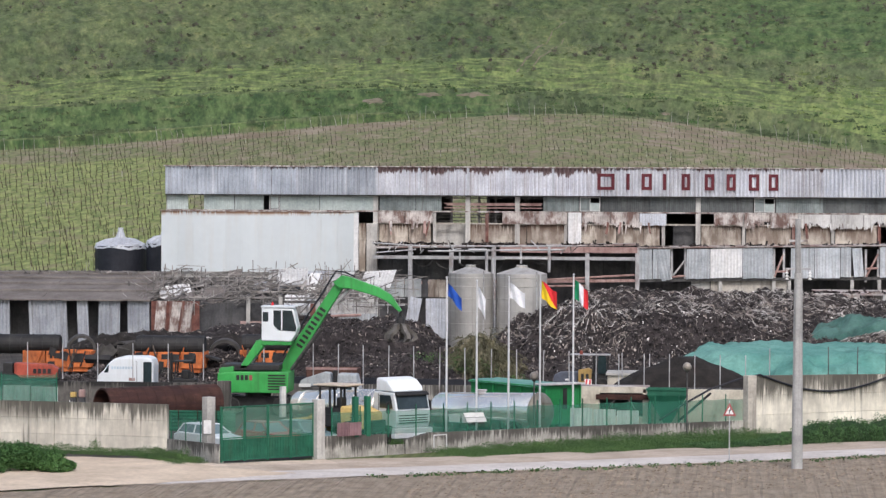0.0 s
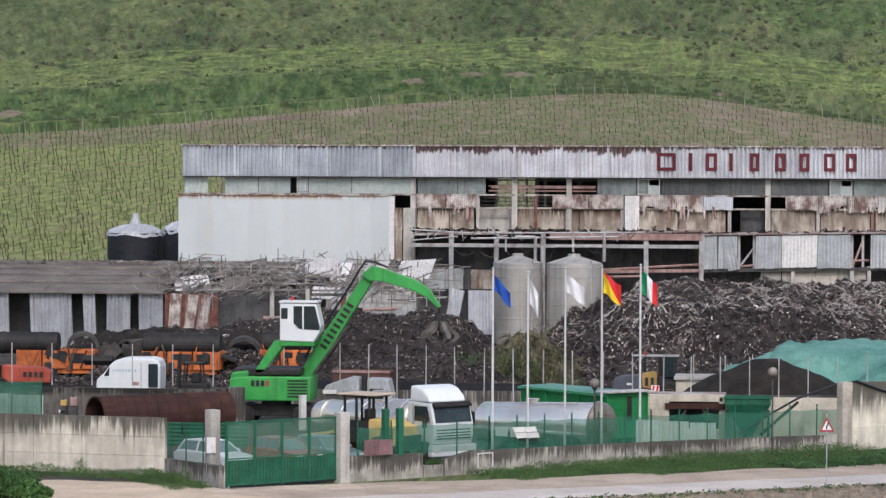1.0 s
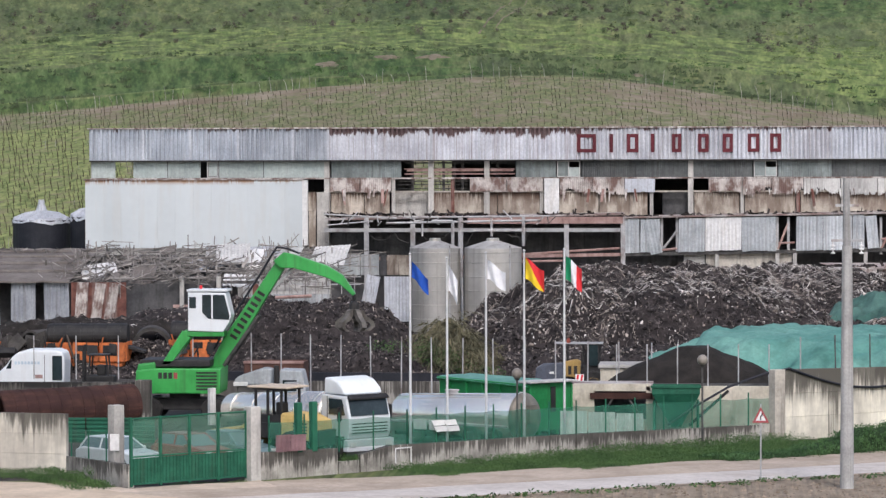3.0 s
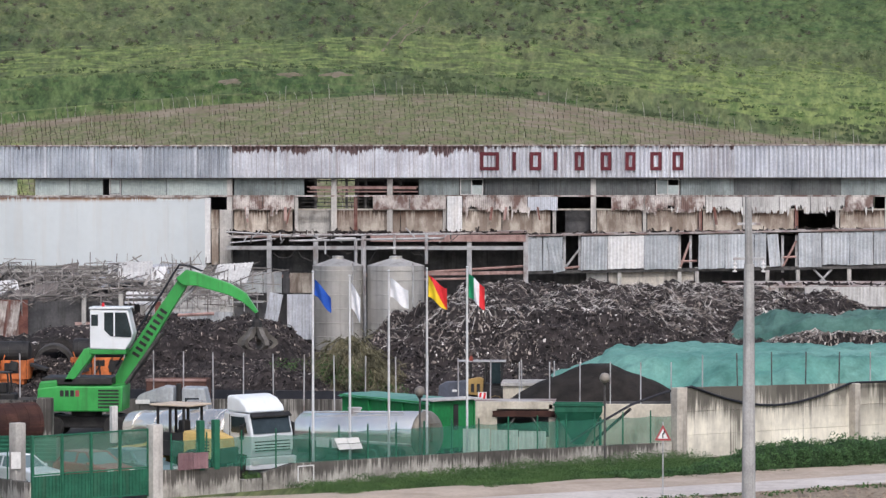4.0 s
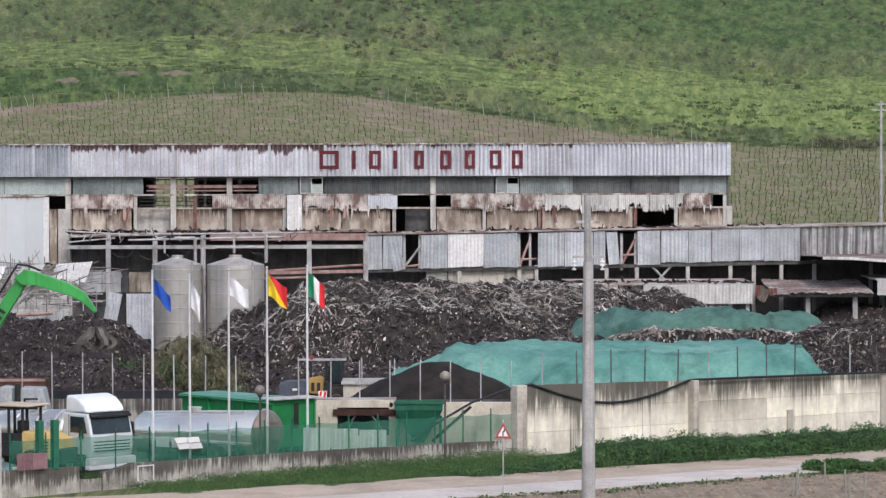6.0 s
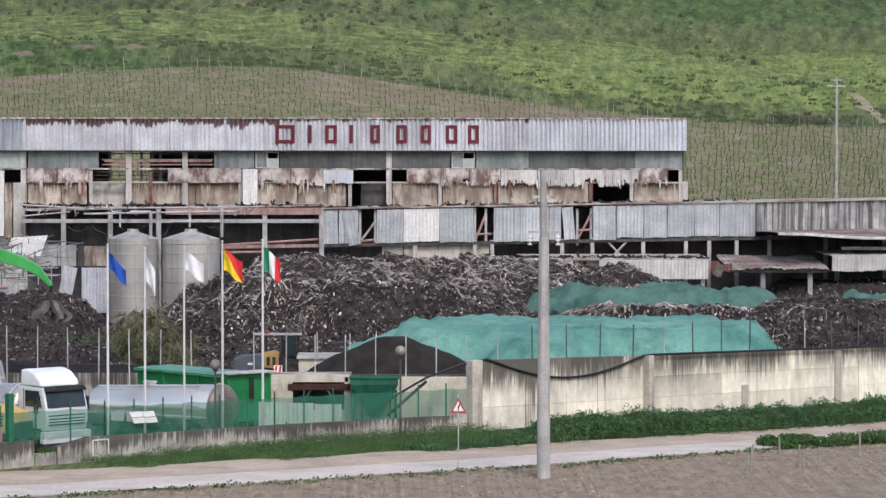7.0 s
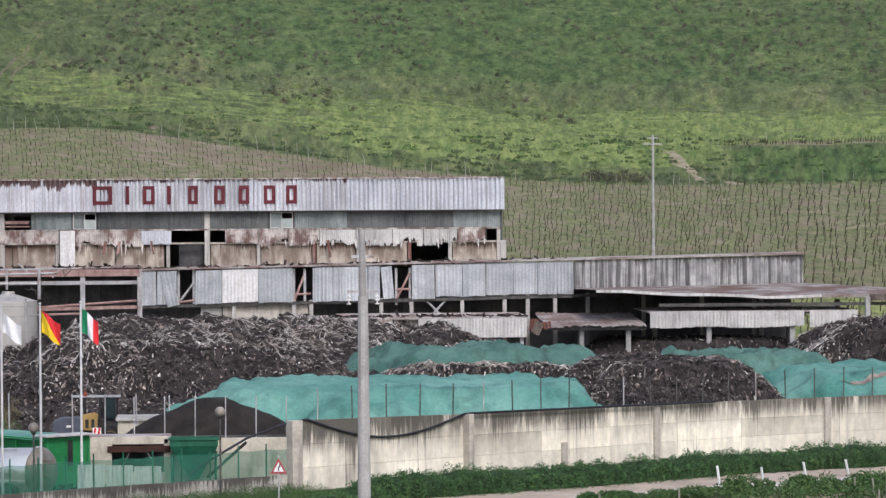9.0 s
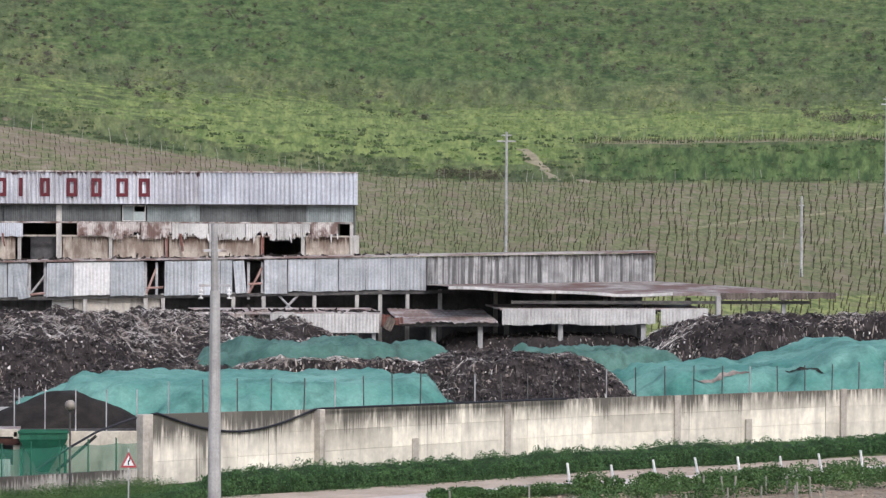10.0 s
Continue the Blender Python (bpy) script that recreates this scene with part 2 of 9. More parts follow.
TRACK = material("pale_trodden_earth", (0.20, 0.175, 0.115), (0.31, 0.275, 0.195), 0.5, 1.0, 0.0, 0.4, (0.13, 0.15, 0.07), 0.6, (0.8, 0.3, 1.0))
TRACK_DULL = material("weedy_trodden_earth", (0.165, 0.165, 0.095), (0.26, 0.245, 0.155), 0.5, 1.0, 0.0, 0.4, (0.13, 0.15, 0.07), 0.8, (0.8, 0.3, 1.0))
SAND = material("sandy_verge", (0.41, 0.335, 0.265), (0.55, 0.46, 0.375), 0.4, 1.0, 0.0, 0.5, (0.33, 0.27, 0.205), 0.5, (0.5, 0.5, 1.0))
LEAF_DARK = material("dark_leaves", (0.034, 0.086, 0.024), (0.062, 0.138, 0.038), 0.5, 0.7, 0.0, 0, vary=0.22, island=True)
LEAF_LIGHT = material("light_leaves", (0.042, 0.090, 0.028), (0.078, 0.146, 0.045), 0.6, 0.7, 0.0, 0, vary=0.22, island=True)
HEDGE_LEAF = material("hedge_leaves", (0.032, 0.080, 0.028), (0.070, 0.146, 0.050), 0.9, 0.65, 0.0, 0, vary=0.3, island=True)
HEDGE_CORE = material("hedge_inner_shade", (0.014, 0.034, 0.012), (0.026, 0.055, 0.02), 3.0, 0.9, 0.0, 0.3, vary=0)
CLOD = material("ploughed_clods", (0.17, 0.135, 0.10), (0.29, 0.235, 0.18), 0.6, 1.0, 0.0, 0, vary=0.3, island=True)
SCRUB_BROWN = material("dry_scrub", (0.084, 0.078, 0.062), (0.130, 0.120, 0.094), 0.08, 0.8, 0.0, 0, vary=0.2, island=True)
THORN = material("thorny_twigs", (0.050, 0.042, 0.034), (0.105, 0.092, 0.072), 0.5, 0.9, 0.0, 0, vary=0.3, island=True)
SCRUB = material("hill_scrub", (0.058, 0.086, 0.044), (0.098, 0.130, 0.066), 0.08, 0.8, 0.0, 0, vary=0.22, island=True)
GRASS_BLADE = material("hill_grass", (0.125, 0.165, 0.068), (0.185, 0.225, 0.098), 0.05, 0.8, 0.0, 0, vary=0.2, island=True)
GRASS_BRIGHT = material("hill_foot_grass", (0.135, 0.195, 0.066), (0.225, 0.285, 0.100), 0.06, 0.8, 0.0, 0, vary=0.22, island=True)
GRASS_MID = material("hill_grass_dark", (0.075, 0.112, 0.05), (0.115, 0.155, 0.07), 0.05, 0.8, 0.0, 0, vary=0.2, island=True)
VINE = material("vine_wood", (0.034, 0.030, 0.018), (0.082, 0.073, 0.042), 0.4, 0.9, 0.0, 0, vary=0.35, island=True)
SAND_YELLOW = material("yellow_sand", (0.42, 0.34, 0.255), (0.55, 0.455, 0.35), 0.3, 1.0, 0.0, 0.4, (0.42, 0.34, 0.25), 0.4, (0.5, 0.5, 1.0))
STAKE = material("weathered_stakes", (0.22, 0.21, 0.18), (0.36, 0.35, 0.31), 0.5, 0.8, 0.0, 0, vary=0.3, island=True)


# ---- mesh helpers ----
def part(name, bm, mat, parent=None, label="", smooth=False):
    me = bpy.data.meshes.new(name)
    bm.to_mesh(me)
    bm.free()
    for m in (mat if isinstance(mat, (list, tuple)) else [mat]):
        me.materials.append(m)
    if smooth:
        for p in me.polygons:
            p.use_smooth = True
    ob = new(name, me)
    if parent:
        ob.parent = parent
    if label:
        ob["label"] = label
    return ob


def thing(name, label, category, x=0, y=0, z=0, rz=0, group="", kind=""):
    ob = new(name)
    ob.matrix_basis = pose(x, y, z, 0, 0, rz)
    return tagged(ob, label, category, group, kind)


def box(bm, x0, x1, y0, y1, z0, z1, m=None):
    v = [bm.verts.new(p) for p in ((x0, y0, z0), (x1, y0, z0), (x1, y1, z0), (x0, y1, z0), (x0, y0, z1), (x1, y0, z1), (x1, y1, z1), (x0, y1, z1))]
    for f in ((3, 2, 1, 0), (4, 5, 6, 7), (0, 1, 5, 4), (1, 2, 6, 5), (2, 3, 7, 6), (3, 0, 4, 7)):
        bm.faces.new([v[i] for i in f])
    if m:
        for q in v:
            q.co = m @ q.co
    return v


def boxed(x0, x1, y0, y1, z0, z1, bevel=0.0, m=None):
    bm = bmesh.new()
    box(bm, x0, x1, y0, y1, z0, z1, m)
    if bevel:
        bmesh.ops.bevel(bm, geom=bm.edges[:], offset=bevel, segments=2, affect="EDGES", profile=0.5)
    return bm


def rod(bm, a, b, r, n=6, r2=None):
    """A round bar from a to b."""
    a, b = Vector(a), Vector(b)
    d = (b - a).normalized()
    u = d.orthogonal().normalized()
    w = d.cross(u)
    r2 = r if r2 is None else r2
    ra = [bm.verts.new(a + r * (math.cos(2 * math.pi * i / n) * u + math.sin(2 * math.pi * i / n) * w)) for i in range(n)]
    rb = [bm.verts.new(b + r2 * (math.cos(2 * math.pi * i / n) * u + math.sin(2 * math.pi * i / n) * w)) for i in range(n)]
    for i in range(n):
        bm.faces.new((ra[i], ra[(i + 1) % n], rb[(i + 1) % n], rb[i]))
    bm.faces.new(ra[::-1])
    bm.faces.new(rb)


def lathe(bm, profile, n=24, axis="Z", cap=True):
    """profile: (radius, height) pairs turned about an axis."""
    rings = []
    for r, h in profile:
        ring = []
        for i in range(n):
            a = 2 * math.pi * i / n
            c, s = r * math.cos(a), r * math.sin(a)
            ring.append(bm.verts.new((c, s, h) if axis == "Z" else (h, c, s) if axis == "X" else (c, h, s)))
        rings.append(ring)
    for p, q in zip(rings, rings[1:]):
        for i in range(n):
            bm.faces.new((p[i], p[(i + 1) % n], q[(i + 1) % n], q[i]))
    if cap:
        bm.faces.new(rings[0][::-1])
        bm.faces.new(rings[-1])


def profile_bar(bm, outline, y0, y1, m=None):
    """An outline in x and z, drawn out from y0 to y1."""
    a = [bm.verts.new((x, y0, z)) for x, z in outline]
    b = [bm.verts.new((x, y1, z)) for x, z in outline]
    k = len(outline)
    bm.faces.new(a)
    bm.faces.new(b[::-1])
    for i in range(k):
        bm.faces.new((a[(i + 1) % k], a[i], b[i], b[(i + 1) % k]))
    if m:
        for q in a + b:
            q.co = m @ q.co


def corrugated(bm, x0, x1, z0, z1, y, pitch=0.2, deep=0.035, lean=0.0, ragged=0.0, rng=random, slope=0.0, thick=0.012):
    """A ribbed sheet that faces -y; ragged: how unevenly its lower edge is torn."""
    k = max(2, int(round((x1 - x0) / pitch)))
    cols = []
    low = 0.0
    for i in range(k):
        xa = x0 + (x1 - x0) * i / k
        step = (x1 - x0) / k
        low = max(0.0, min(ragged, low + rng.uniform(-0.5, 0.5) * ragged)) if ragged else 0.0
        for f, d in ((0.0, 0), (0.4, 0), (0.5, -deep), (0.9, -deep)):
            cols.append((xa + f * step, y + d, max(0.0, low + rng.uniform(-0.22, 0.22) * ragged) if ragged else 0.0))
    cols.append((x1, y, low))
    vs = []
    for x, yy, lo in cols:
        up = slope * (x - x0)
        vs.append([bm.verts.new((x + (lean if zz == z1 else 0), yy + o, zz + up + (lo if zz == z0 else 0))) for o in (0, thick) for zz in (z0, z1)])
    for a, b in zip(vs, vs[1:]):
        bm.faces.new((a[0], b[0], b[1], a[1]))
        bm.faces.new((a[2], a[3], b[3], b[2]))
        bm.faces.new((a[1], b[1], b[3], a[3]))
        bm.faces.new((a[0], a[2], b[2], b[0]))
    bm.faces.new((vs[0][0], vs[0][1], vs[0][3], vs[0][2]))
    bm.faces.new((vs[-1][0], vs[-1][2], vs[-1][3], vs[-1][1]))


def fbm(x, y, scale=1.0, octaves=4, seed=0.0):
    return noise.fractal(Vector((x * scale + seed, y * scale - seed, seed)), 1.0, 2.0, octaves)


def smooth(a, b, x):
    t = max(0.0, min(1.0, (x - a) / (b - a)))
    return t * t * (3 - 2 * t)


def mesh_from(name, verts, faces, mat, parent=None, label="", shade=False, slots=None):
    me = bpy.data.meshes.new(name)
    me.from_pydata(verts, [], faces)
    for m in (mat if isinstance(mat, (list, tuple)) else [mat]):
        me.materials.append(m)
    if slots is not None:
        me.polygons.foreach_set("material_index", slots)
    if shade:
        me.polygons.foreach_set("use_smooth", [True] * len(faces))
    me.update()
    ob = new(name, me)
    if parent:
        ob.parent = parent
    if label:
        ob["label"] = label
    return ob


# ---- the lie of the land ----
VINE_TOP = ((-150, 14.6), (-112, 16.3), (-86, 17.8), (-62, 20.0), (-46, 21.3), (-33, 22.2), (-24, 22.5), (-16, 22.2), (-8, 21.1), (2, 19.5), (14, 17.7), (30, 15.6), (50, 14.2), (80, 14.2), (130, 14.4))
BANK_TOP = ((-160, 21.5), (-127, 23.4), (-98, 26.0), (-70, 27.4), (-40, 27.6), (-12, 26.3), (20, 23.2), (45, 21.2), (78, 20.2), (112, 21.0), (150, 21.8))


def table(rows, x):
    if x <= rows[0][0]:
        return rows[0][1]
    for (a, p), (b, q) in zip(rows, rows[1:]):
        if x <= b:
            return p + (q - p) * (x - a) / (b - a)
    return rows[-1][1]


def soft_table(rows, x, w):
    return 0.25 * table(rows, x - w) + 0.5 * table(rows, x) + 0.25 * table(rows, x + w)


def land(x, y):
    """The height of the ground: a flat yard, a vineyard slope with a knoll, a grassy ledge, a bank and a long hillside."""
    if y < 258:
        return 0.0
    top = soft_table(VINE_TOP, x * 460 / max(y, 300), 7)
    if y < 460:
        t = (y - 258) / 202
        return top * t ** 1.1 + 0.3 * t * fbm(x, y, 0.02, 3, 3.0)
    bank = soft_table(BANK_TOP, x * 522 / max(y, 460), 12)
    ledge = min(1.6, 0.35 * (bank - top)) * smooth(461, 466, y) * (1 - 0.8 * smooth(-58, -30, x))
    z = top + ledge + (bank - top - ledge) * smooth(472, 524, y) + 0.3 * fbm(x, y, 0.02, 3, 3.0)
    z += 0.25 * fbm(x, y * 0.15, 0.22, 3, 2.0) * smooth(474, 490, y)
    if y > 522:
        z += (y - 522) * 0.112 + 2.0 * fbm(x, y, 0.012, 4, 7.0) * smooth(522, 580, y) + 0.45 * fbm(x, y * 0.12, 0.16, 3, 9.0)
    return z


def ground_material():
    m = bpy.data.materials.new("earth_and_grass")
    m.use_nodes = True
    n, l = m.node_tree.nodes, m.node_tree.links
    bsdf = n["Principled BSDF"]
    bsdf.inputs["Roughness"].default_value, bsdf.inputs["Specular IOR Level"].default_value = 1.0, 0.1
    co = n.new("ShaderNodeTexCoord").outputs["Object"]

    # the hill's grass follows its folds, which fan out uphill
    fold = n.new("ShaderNodeAttribute")
    fold.attribute_name = "fold"
    folds = fold.outputs["Vector"]

    def tex(scale, detail, a, b, ca, cb, shape=None, along=None):
        t, r = n.new("ShaderNodeTexNoise"), n.new("ShaderNodeValToRGB")
        t.inputs["Scale"].default_value, t.inputs["Detail"].default_value, t.inputs["Roughness"].default_value = scale, detail, 0.65
        src = along or co
        if shape:
            mp = n.new("ShaderNodeMapping")
            mp.inputs["Scale"].default_value = shape
            l.new(src, mp.inputs["Vector"])
            src = mp.outputs["Vector"]
        l.new(src, t.inputs["Vector"])
        e = r.color_ramp.elements
        e[0].position, e[1].position, e[0].color, e[1].color = a, b, (*ca, 1), (*cb, 1)
        l.new(t.outputs["Fac"], r.inputs["Fac"])
        return r.outputs["Color"]

    def mix(fac, a, b, mode="MIX"):
        x = n.new("ShaderNodeMix")
        x.data_type, x.blend_type = "RGBA", mode
        socks = [s for s in x.inputs if s.name == "Factor" and s.type == "VALUE"] + [s for s in x.inputs if s.type == "RGBA"]
        for sock, v in zip(socks, (fac, a, b)):
            if hasattr(v, "links"):
                l.new(v, sock)
            else:
                sock.default_value = v
        return [s for s in x.outputs if s.type == "RGBA"][0]

    grass = tex(0.020, 5, 0.36, 0.64, (0.078, 0.112, 0.050), (0.140, 0.172, 0.082), (1.0, 0.05, 0.9), folds)
    dull = tex(0.30, 6, 0.46, 0.66, (0.0, 0.0, 0.0), (0.62, 0.62, 0.62), (1.0, 0.045, 0.72), folds)
    grass = mix(dull, grass, (0.105, 0.112, 0.070, 1))
    warm = tex(0.42, 5, 0.52, 0.70, (0.0, 0.0, 0.0), (0.6, 0.6, 0.6), (0.9, 0.045, 0.72), folds)
    grass = mix(warm, grass, (0.203, 0.220, 0.102, 1))
    tuft = tex(0.62, 6, 0.38, 0.62, (0.65, 0.68, 0.67), (1.34, 1.30, 1.24), (1.0, 0.05, 0.72), folds)
    grass = mix(1.0, grass, tuft, "MULTIPLY")
    fleck = tex(1.9, 4, 0.36, 0.64, (0.78, 0.80, 0.80), (1.20, 1.18, 1.14), (1.0, 0.06, 0.72), folds)
    grass = mix(1.0, grass, fleck, "MULTIPLY")
    patch = tex(0.10, 5, 0.38, 0.62, (0.76, 0.82, 0.81), (1.22, 1.17, 1.11), (1.0, 0.05, 0.72), folds)
    grass = mix(1.0, grass, patch, "MULTIPLY")
    soil = tex(0.35, 6, 0.35, 0.65, (0.185, 0.150, 0.108), (0.300, 0.255, 0.195), (0.35, 0.25, 1.5))
    weeds = tex(0.9, 6, 0.34, 0.56, (0.0, 0.0, 0.0), (1.0, 1.0, 1.0), (0.45, 0.16, 1.5))
    weedy = mix(weeds, soil, tex(2.0, 6, 0.36, 0.64, (0.098, 0.118, 0.054), (0.215, 0.235, 0.115), (0.8, 0.14, 1.3)))
    bank = mix(1.0, mix(1.0, mix(warm, tex(0.5, 5, 0.36, 0.64, (0.046, 0.086, 0.034), (0.112, 0.164, 0.064), (0.7, 0.05, 0.7), folds), (0.150, 0.180, 0.082, 1)), tuft, "MULTIPLY"), fleck, "MULTIPLY")
    yard = tex(0.15, 6, 0.35, 0.65, (0.045, 0.042, 0.039), (0.115, 0.108, 0.10))
    col = grass
    for name, shade in (("bank", bank), ("vines", weedy), ("soil", soil), ("field", tex(1.8, 6, 0.33, 0.67, (0.215, 0.175, 0.13), (0.36, 0.30, 0.235), (1.0, 0.35, 1.0))), ("lush", mix(tex(1.1, 5, 0.50, 0.66, (0.0, 0.0, 0.0), (0.75, 0.75, 0.75), (0.3, 0.2, 1.5)), tex(1.8, 6, 0.36, 0.64, (0.102, 0.140, 0.050), (0.300, 0.335, 0.132), (0.6, 0.14, 1.5)), (0.235, 0.205, 0.130, 1))), ("ledge", mix(1.0, tex(0.9, 5, 0.36, 0.64, (0.105, 0.160, 0.056), (0.245, 0.300, 0.108), (0.7, 0.05, 0.7), folds), fleck, "MULTIPLY")), ("yard", yard)):
        a = n.new("ShaderNodeAttribute")
        a.attribute_name = name
        ed = n.new("ShaderNodeMath")
        ed.operation = "ADD"
        nz = n.new("ShaderNodeTexNoise")
        nz.inputs["Scale"].default_value, nz.inputs["Detail"].default_value = 0.25, 5
        l.new(co, nz.inputs["Vector"])
        l.new(a.outputs["Fac"], ed.inputs[0])
        l.new(nz.outputs["Fac"], ed.inputs[1])
        r = n.new("ShaderNodeValToRGB")
        r.color_ramp.elements[0].position, r.color_ramp.elements[1].position = 0.85, 1.0
        l.new(ed.outputs[0], r.inputs["Fac"])
        col = mix(r.outputs["Color"], col, shade)
    l.new(col, bsdf.inputs["Base Color"])
    b = n.new("ShaderNodeBump")
    b.inputs["Strength"].default_value, b.inputs["Distance"].default_value = 0.7, 0.6
    t = n.new("ShaderNodeTexNoise")
    t.inputs["Scale"].default_value, t.inputs["Detail"].default_value = 0.9, 6
    long = n.new("ShaderNodeMapping")
    long.inputs["Scale"].default_value = (1.0, 0.06, 0.8)
    l.new(folds, long.inputs["Vector"])
    l.new(long.outputs["Vector"], t.inputs["Vector"])
    l.new(t.outputs["Fac"], b.inputs["Height"])
    l.new(b.outputs["Normal"], bsdf.inputs["Normal"])
    return m


def inside_yard(x, y):
    """1 behind the perimeter walls, 0 on the road's side of them."""
    if x < -22:
        line = 131 + 0.25 * max(0, -22 - x)
    elif x < 26:
        line = 131 + (x + 22) * 0.825
    else:
        line = 170.6 + (x - 26) * 0.55
    return 1.0 if y > line + 0.5 else 0.0


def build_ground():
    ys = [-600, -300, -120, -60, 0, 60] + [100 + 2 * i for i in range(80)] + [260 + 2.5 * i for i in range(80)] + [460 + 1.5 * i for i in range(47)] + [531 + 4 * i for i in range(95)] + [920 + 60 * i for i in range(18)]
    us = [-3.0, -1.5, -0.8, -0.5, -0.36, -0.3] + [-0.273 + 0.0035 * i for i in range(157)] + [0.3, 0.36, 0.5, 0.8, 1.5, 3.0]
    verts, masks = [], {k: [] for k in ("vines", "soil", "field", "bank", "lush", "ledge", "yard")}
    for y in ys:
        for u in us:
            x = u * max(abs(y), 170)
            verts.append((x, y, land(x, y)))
            w = x * 460 / max(y, 300)
            edge = 3 * fbm(x, y, 0.03, 3, 5.0)
            vine = smooth(270, 276, y) * (1 - smooth(458, 462, y + edge))
            lush = vine * (1 - smooth(428, 450, y + 10 * fbm(x, y, 0.01, 2, 2.0))) * (1 - smooth(-88, -72, w))
            lush = max(lush, vine * (1 - smooth(300, 325, y)) * smooth(60, 70, w))
            verge = 0.0
            if y < 200 and not inside_yard(x, y) and y - 0.62 * x > 134:
                verge = smooth(-14, -11, x) * (1 - smooth(1, 4, x))
            upper = smooth(515, 518, y + 0.3 * edge) * (1 - smooth(524, 528, y + 0.5 * edge)) * smooth(66, 74, w)
            masks["vines"].append(max(vine, upper))
            masks["field"].append(1 - smooth(132.5, 134, y - 0.62 * x) if y < 200 else 0)
            masks["soil"].append(max(0.44 * vine * smooth(-34, -8, w) * (1 - smooth(22, 42, w)) * smooth(405, 435, y), 0.5 * vine * smooth(-100, -88, w) * (1 - smooth(-50, -38, w)) * smooth(444, 454, y), 0.34 * upper))
            left_bank = 1 - smooth(-40, -22, w)
            right_bank = smooth(64, 76, w)
            band = smooth(474, 480, y + edge) * (1 - smooth(506, 520, y + 2 * edge))
            masks["bank"].append(max(verge, band * max(0.58 * left_bank, right_bank, 0.24 - 0.14 * smooth(-10, 10, w)), 0.5 * left_bank * smooth(459, 461, y) * (1 - smooth(465, 467, y)), 0.53 * smooth(575, 660, y) * smooth(-45, 10, x) * (1 - 0.16 * smooth(90, 150, x))))
            masks["ledge"].append(max(0.56 * smooth(464, 467, y) * (1 - smooth(473, 480, y + 2 * edge)) * left_bank, (0.42 + 0.12 * smooth(0, 26, w)) * smooth(500 - 18 * smooth(0, 20, w), 520 - 20 * smooth(0, 20, w), y) * (1 - smooth(560, 620, y + 3 * edge)) * (1 - right_bank * (1 - smooth(520, 526, y)))))
            masks["lush"].append(lush)
            masks["yard"].append((1 - smooth(250, 256, y)) * inside_yard(x, y))
    k = len(us)
    faces = [(j * k + i, j * k + i + 1, (j + 1) * k + i + 1, (j + 1) * k + i) for j in range(len(ys) - 1) for i in range(k - 1)]
    ob = mesh_from("ground", verts, faces, ground_material(), shade=True)
    a = ob.data.attributes.new("fold", "FLOAT_VECTOR", "POINT")
    a.data.foreach_set("vector", [c for x, y, z in verts for c in (x * 600 / max(abs(y), 170), y, z)])
    for name, values in masks.items():
        a = ob.data.attributes.new(name, "FLOAT", "POINT")
        a.data.foreach_set("value", values)
    tagged(ob, "level yard rising into a vineyard slope and green grassy hillside", "ground", kind="structure")


build_ground()


# ---- road and verges ----
def strip(name, left, right, z, mat, label, category, wobble=0.3, cuts=10):
    """A thin slab of ground cover between two lines of the plan."""
    top = []
    for (xa, ya), (xb, yb) in zip(left, right):
        top.append([(xa + (xb - xa) * i / 4, ya + (yb - ya) * i / 4) for i in range(5)])
    rows = []
    for p, q in zip(top, top[1:]):
        for s in range(cuts):
            f = s / cuts
            rows.append([(a[0] + (b[0] - a[0]) * f, a[1] + (b[1] - a[1]) * f) for a, b in zip(p, q)])
    rows.append(top[-1])
    verts = []
    for r in rows:
        for i, (x, y) in enumerate(r):
            off = wobble * fbm(x, y, 0.4, 3, 4.0) if i in (0, 4) else 0
            verts.append((x, y + off, z if 0 < i < 4 else z - 0.03))
    faces = [(j * 5 + i, j * 5 + i + 1, (j + 1) * 5 + i + 1, (j + 1) * 5 + i) for j in range(len(rows) - 1) for i in range(4)]
    return tagged(mesh_from(name, verts, faces, mat), label, category, kind="structure")


ROAD_NEAR = [(-60, 96), (-28, 116), (-11.6, 125.9), (5.2, 136.2), (22.5, 148.6), (37.8, 156.3), (62, 168), (110, 190)]
ROAD_FAR = [(-60, 114), (-28, 128.2), (-12.5, 135.2), (6.2, 146.4), (23.6, 158.2), (40.0, 167.0), (61, 178.0), (108, 202)]
strip("road", ROAD_NEAR, ROAD_FAR, 0.05, SAND, "sandy shoulder of a country road", "road shoulder", 0.8)
strip("road", [(a + 0.02 * (c - a), b + 0.02 * (d - b)) for (a, b), (c, d) in zip(ROAD_NEAR, ROAD_FAR)],
      [(a + 0.46 * (c - a), b + 0.46 * (d - b)) for (a, b), (c, d) in zip(ROAD_NEAR, ROAD_FAR)], 0.075, ROAD, "pale worn asphalt country road", "road", 0.3)
strip("pavement", [(-46, 121), (-30, 126.5), (-22, 128.4), (-16.5, 130)], [(-46, 131), (-30, 132.3), (-22.4, 129.9), (-17.8, 133.2)], 0.06, SAND, "bare sandy apron before a yard gate", "apron", 0.6)

strip("pavement", [(-46, 108), (-30, 114.5), (-25.5, 117.5), (-20.7, 121.9), (-18.5, 124.5)], [(-46, 131), (-30, 132.4), (-25, 130.8), (-20.5, 126.6), (-18, 125.0)], 0.10, SAND_YELLOW, "bare yellow sand beside the road", "sand", 0.7)


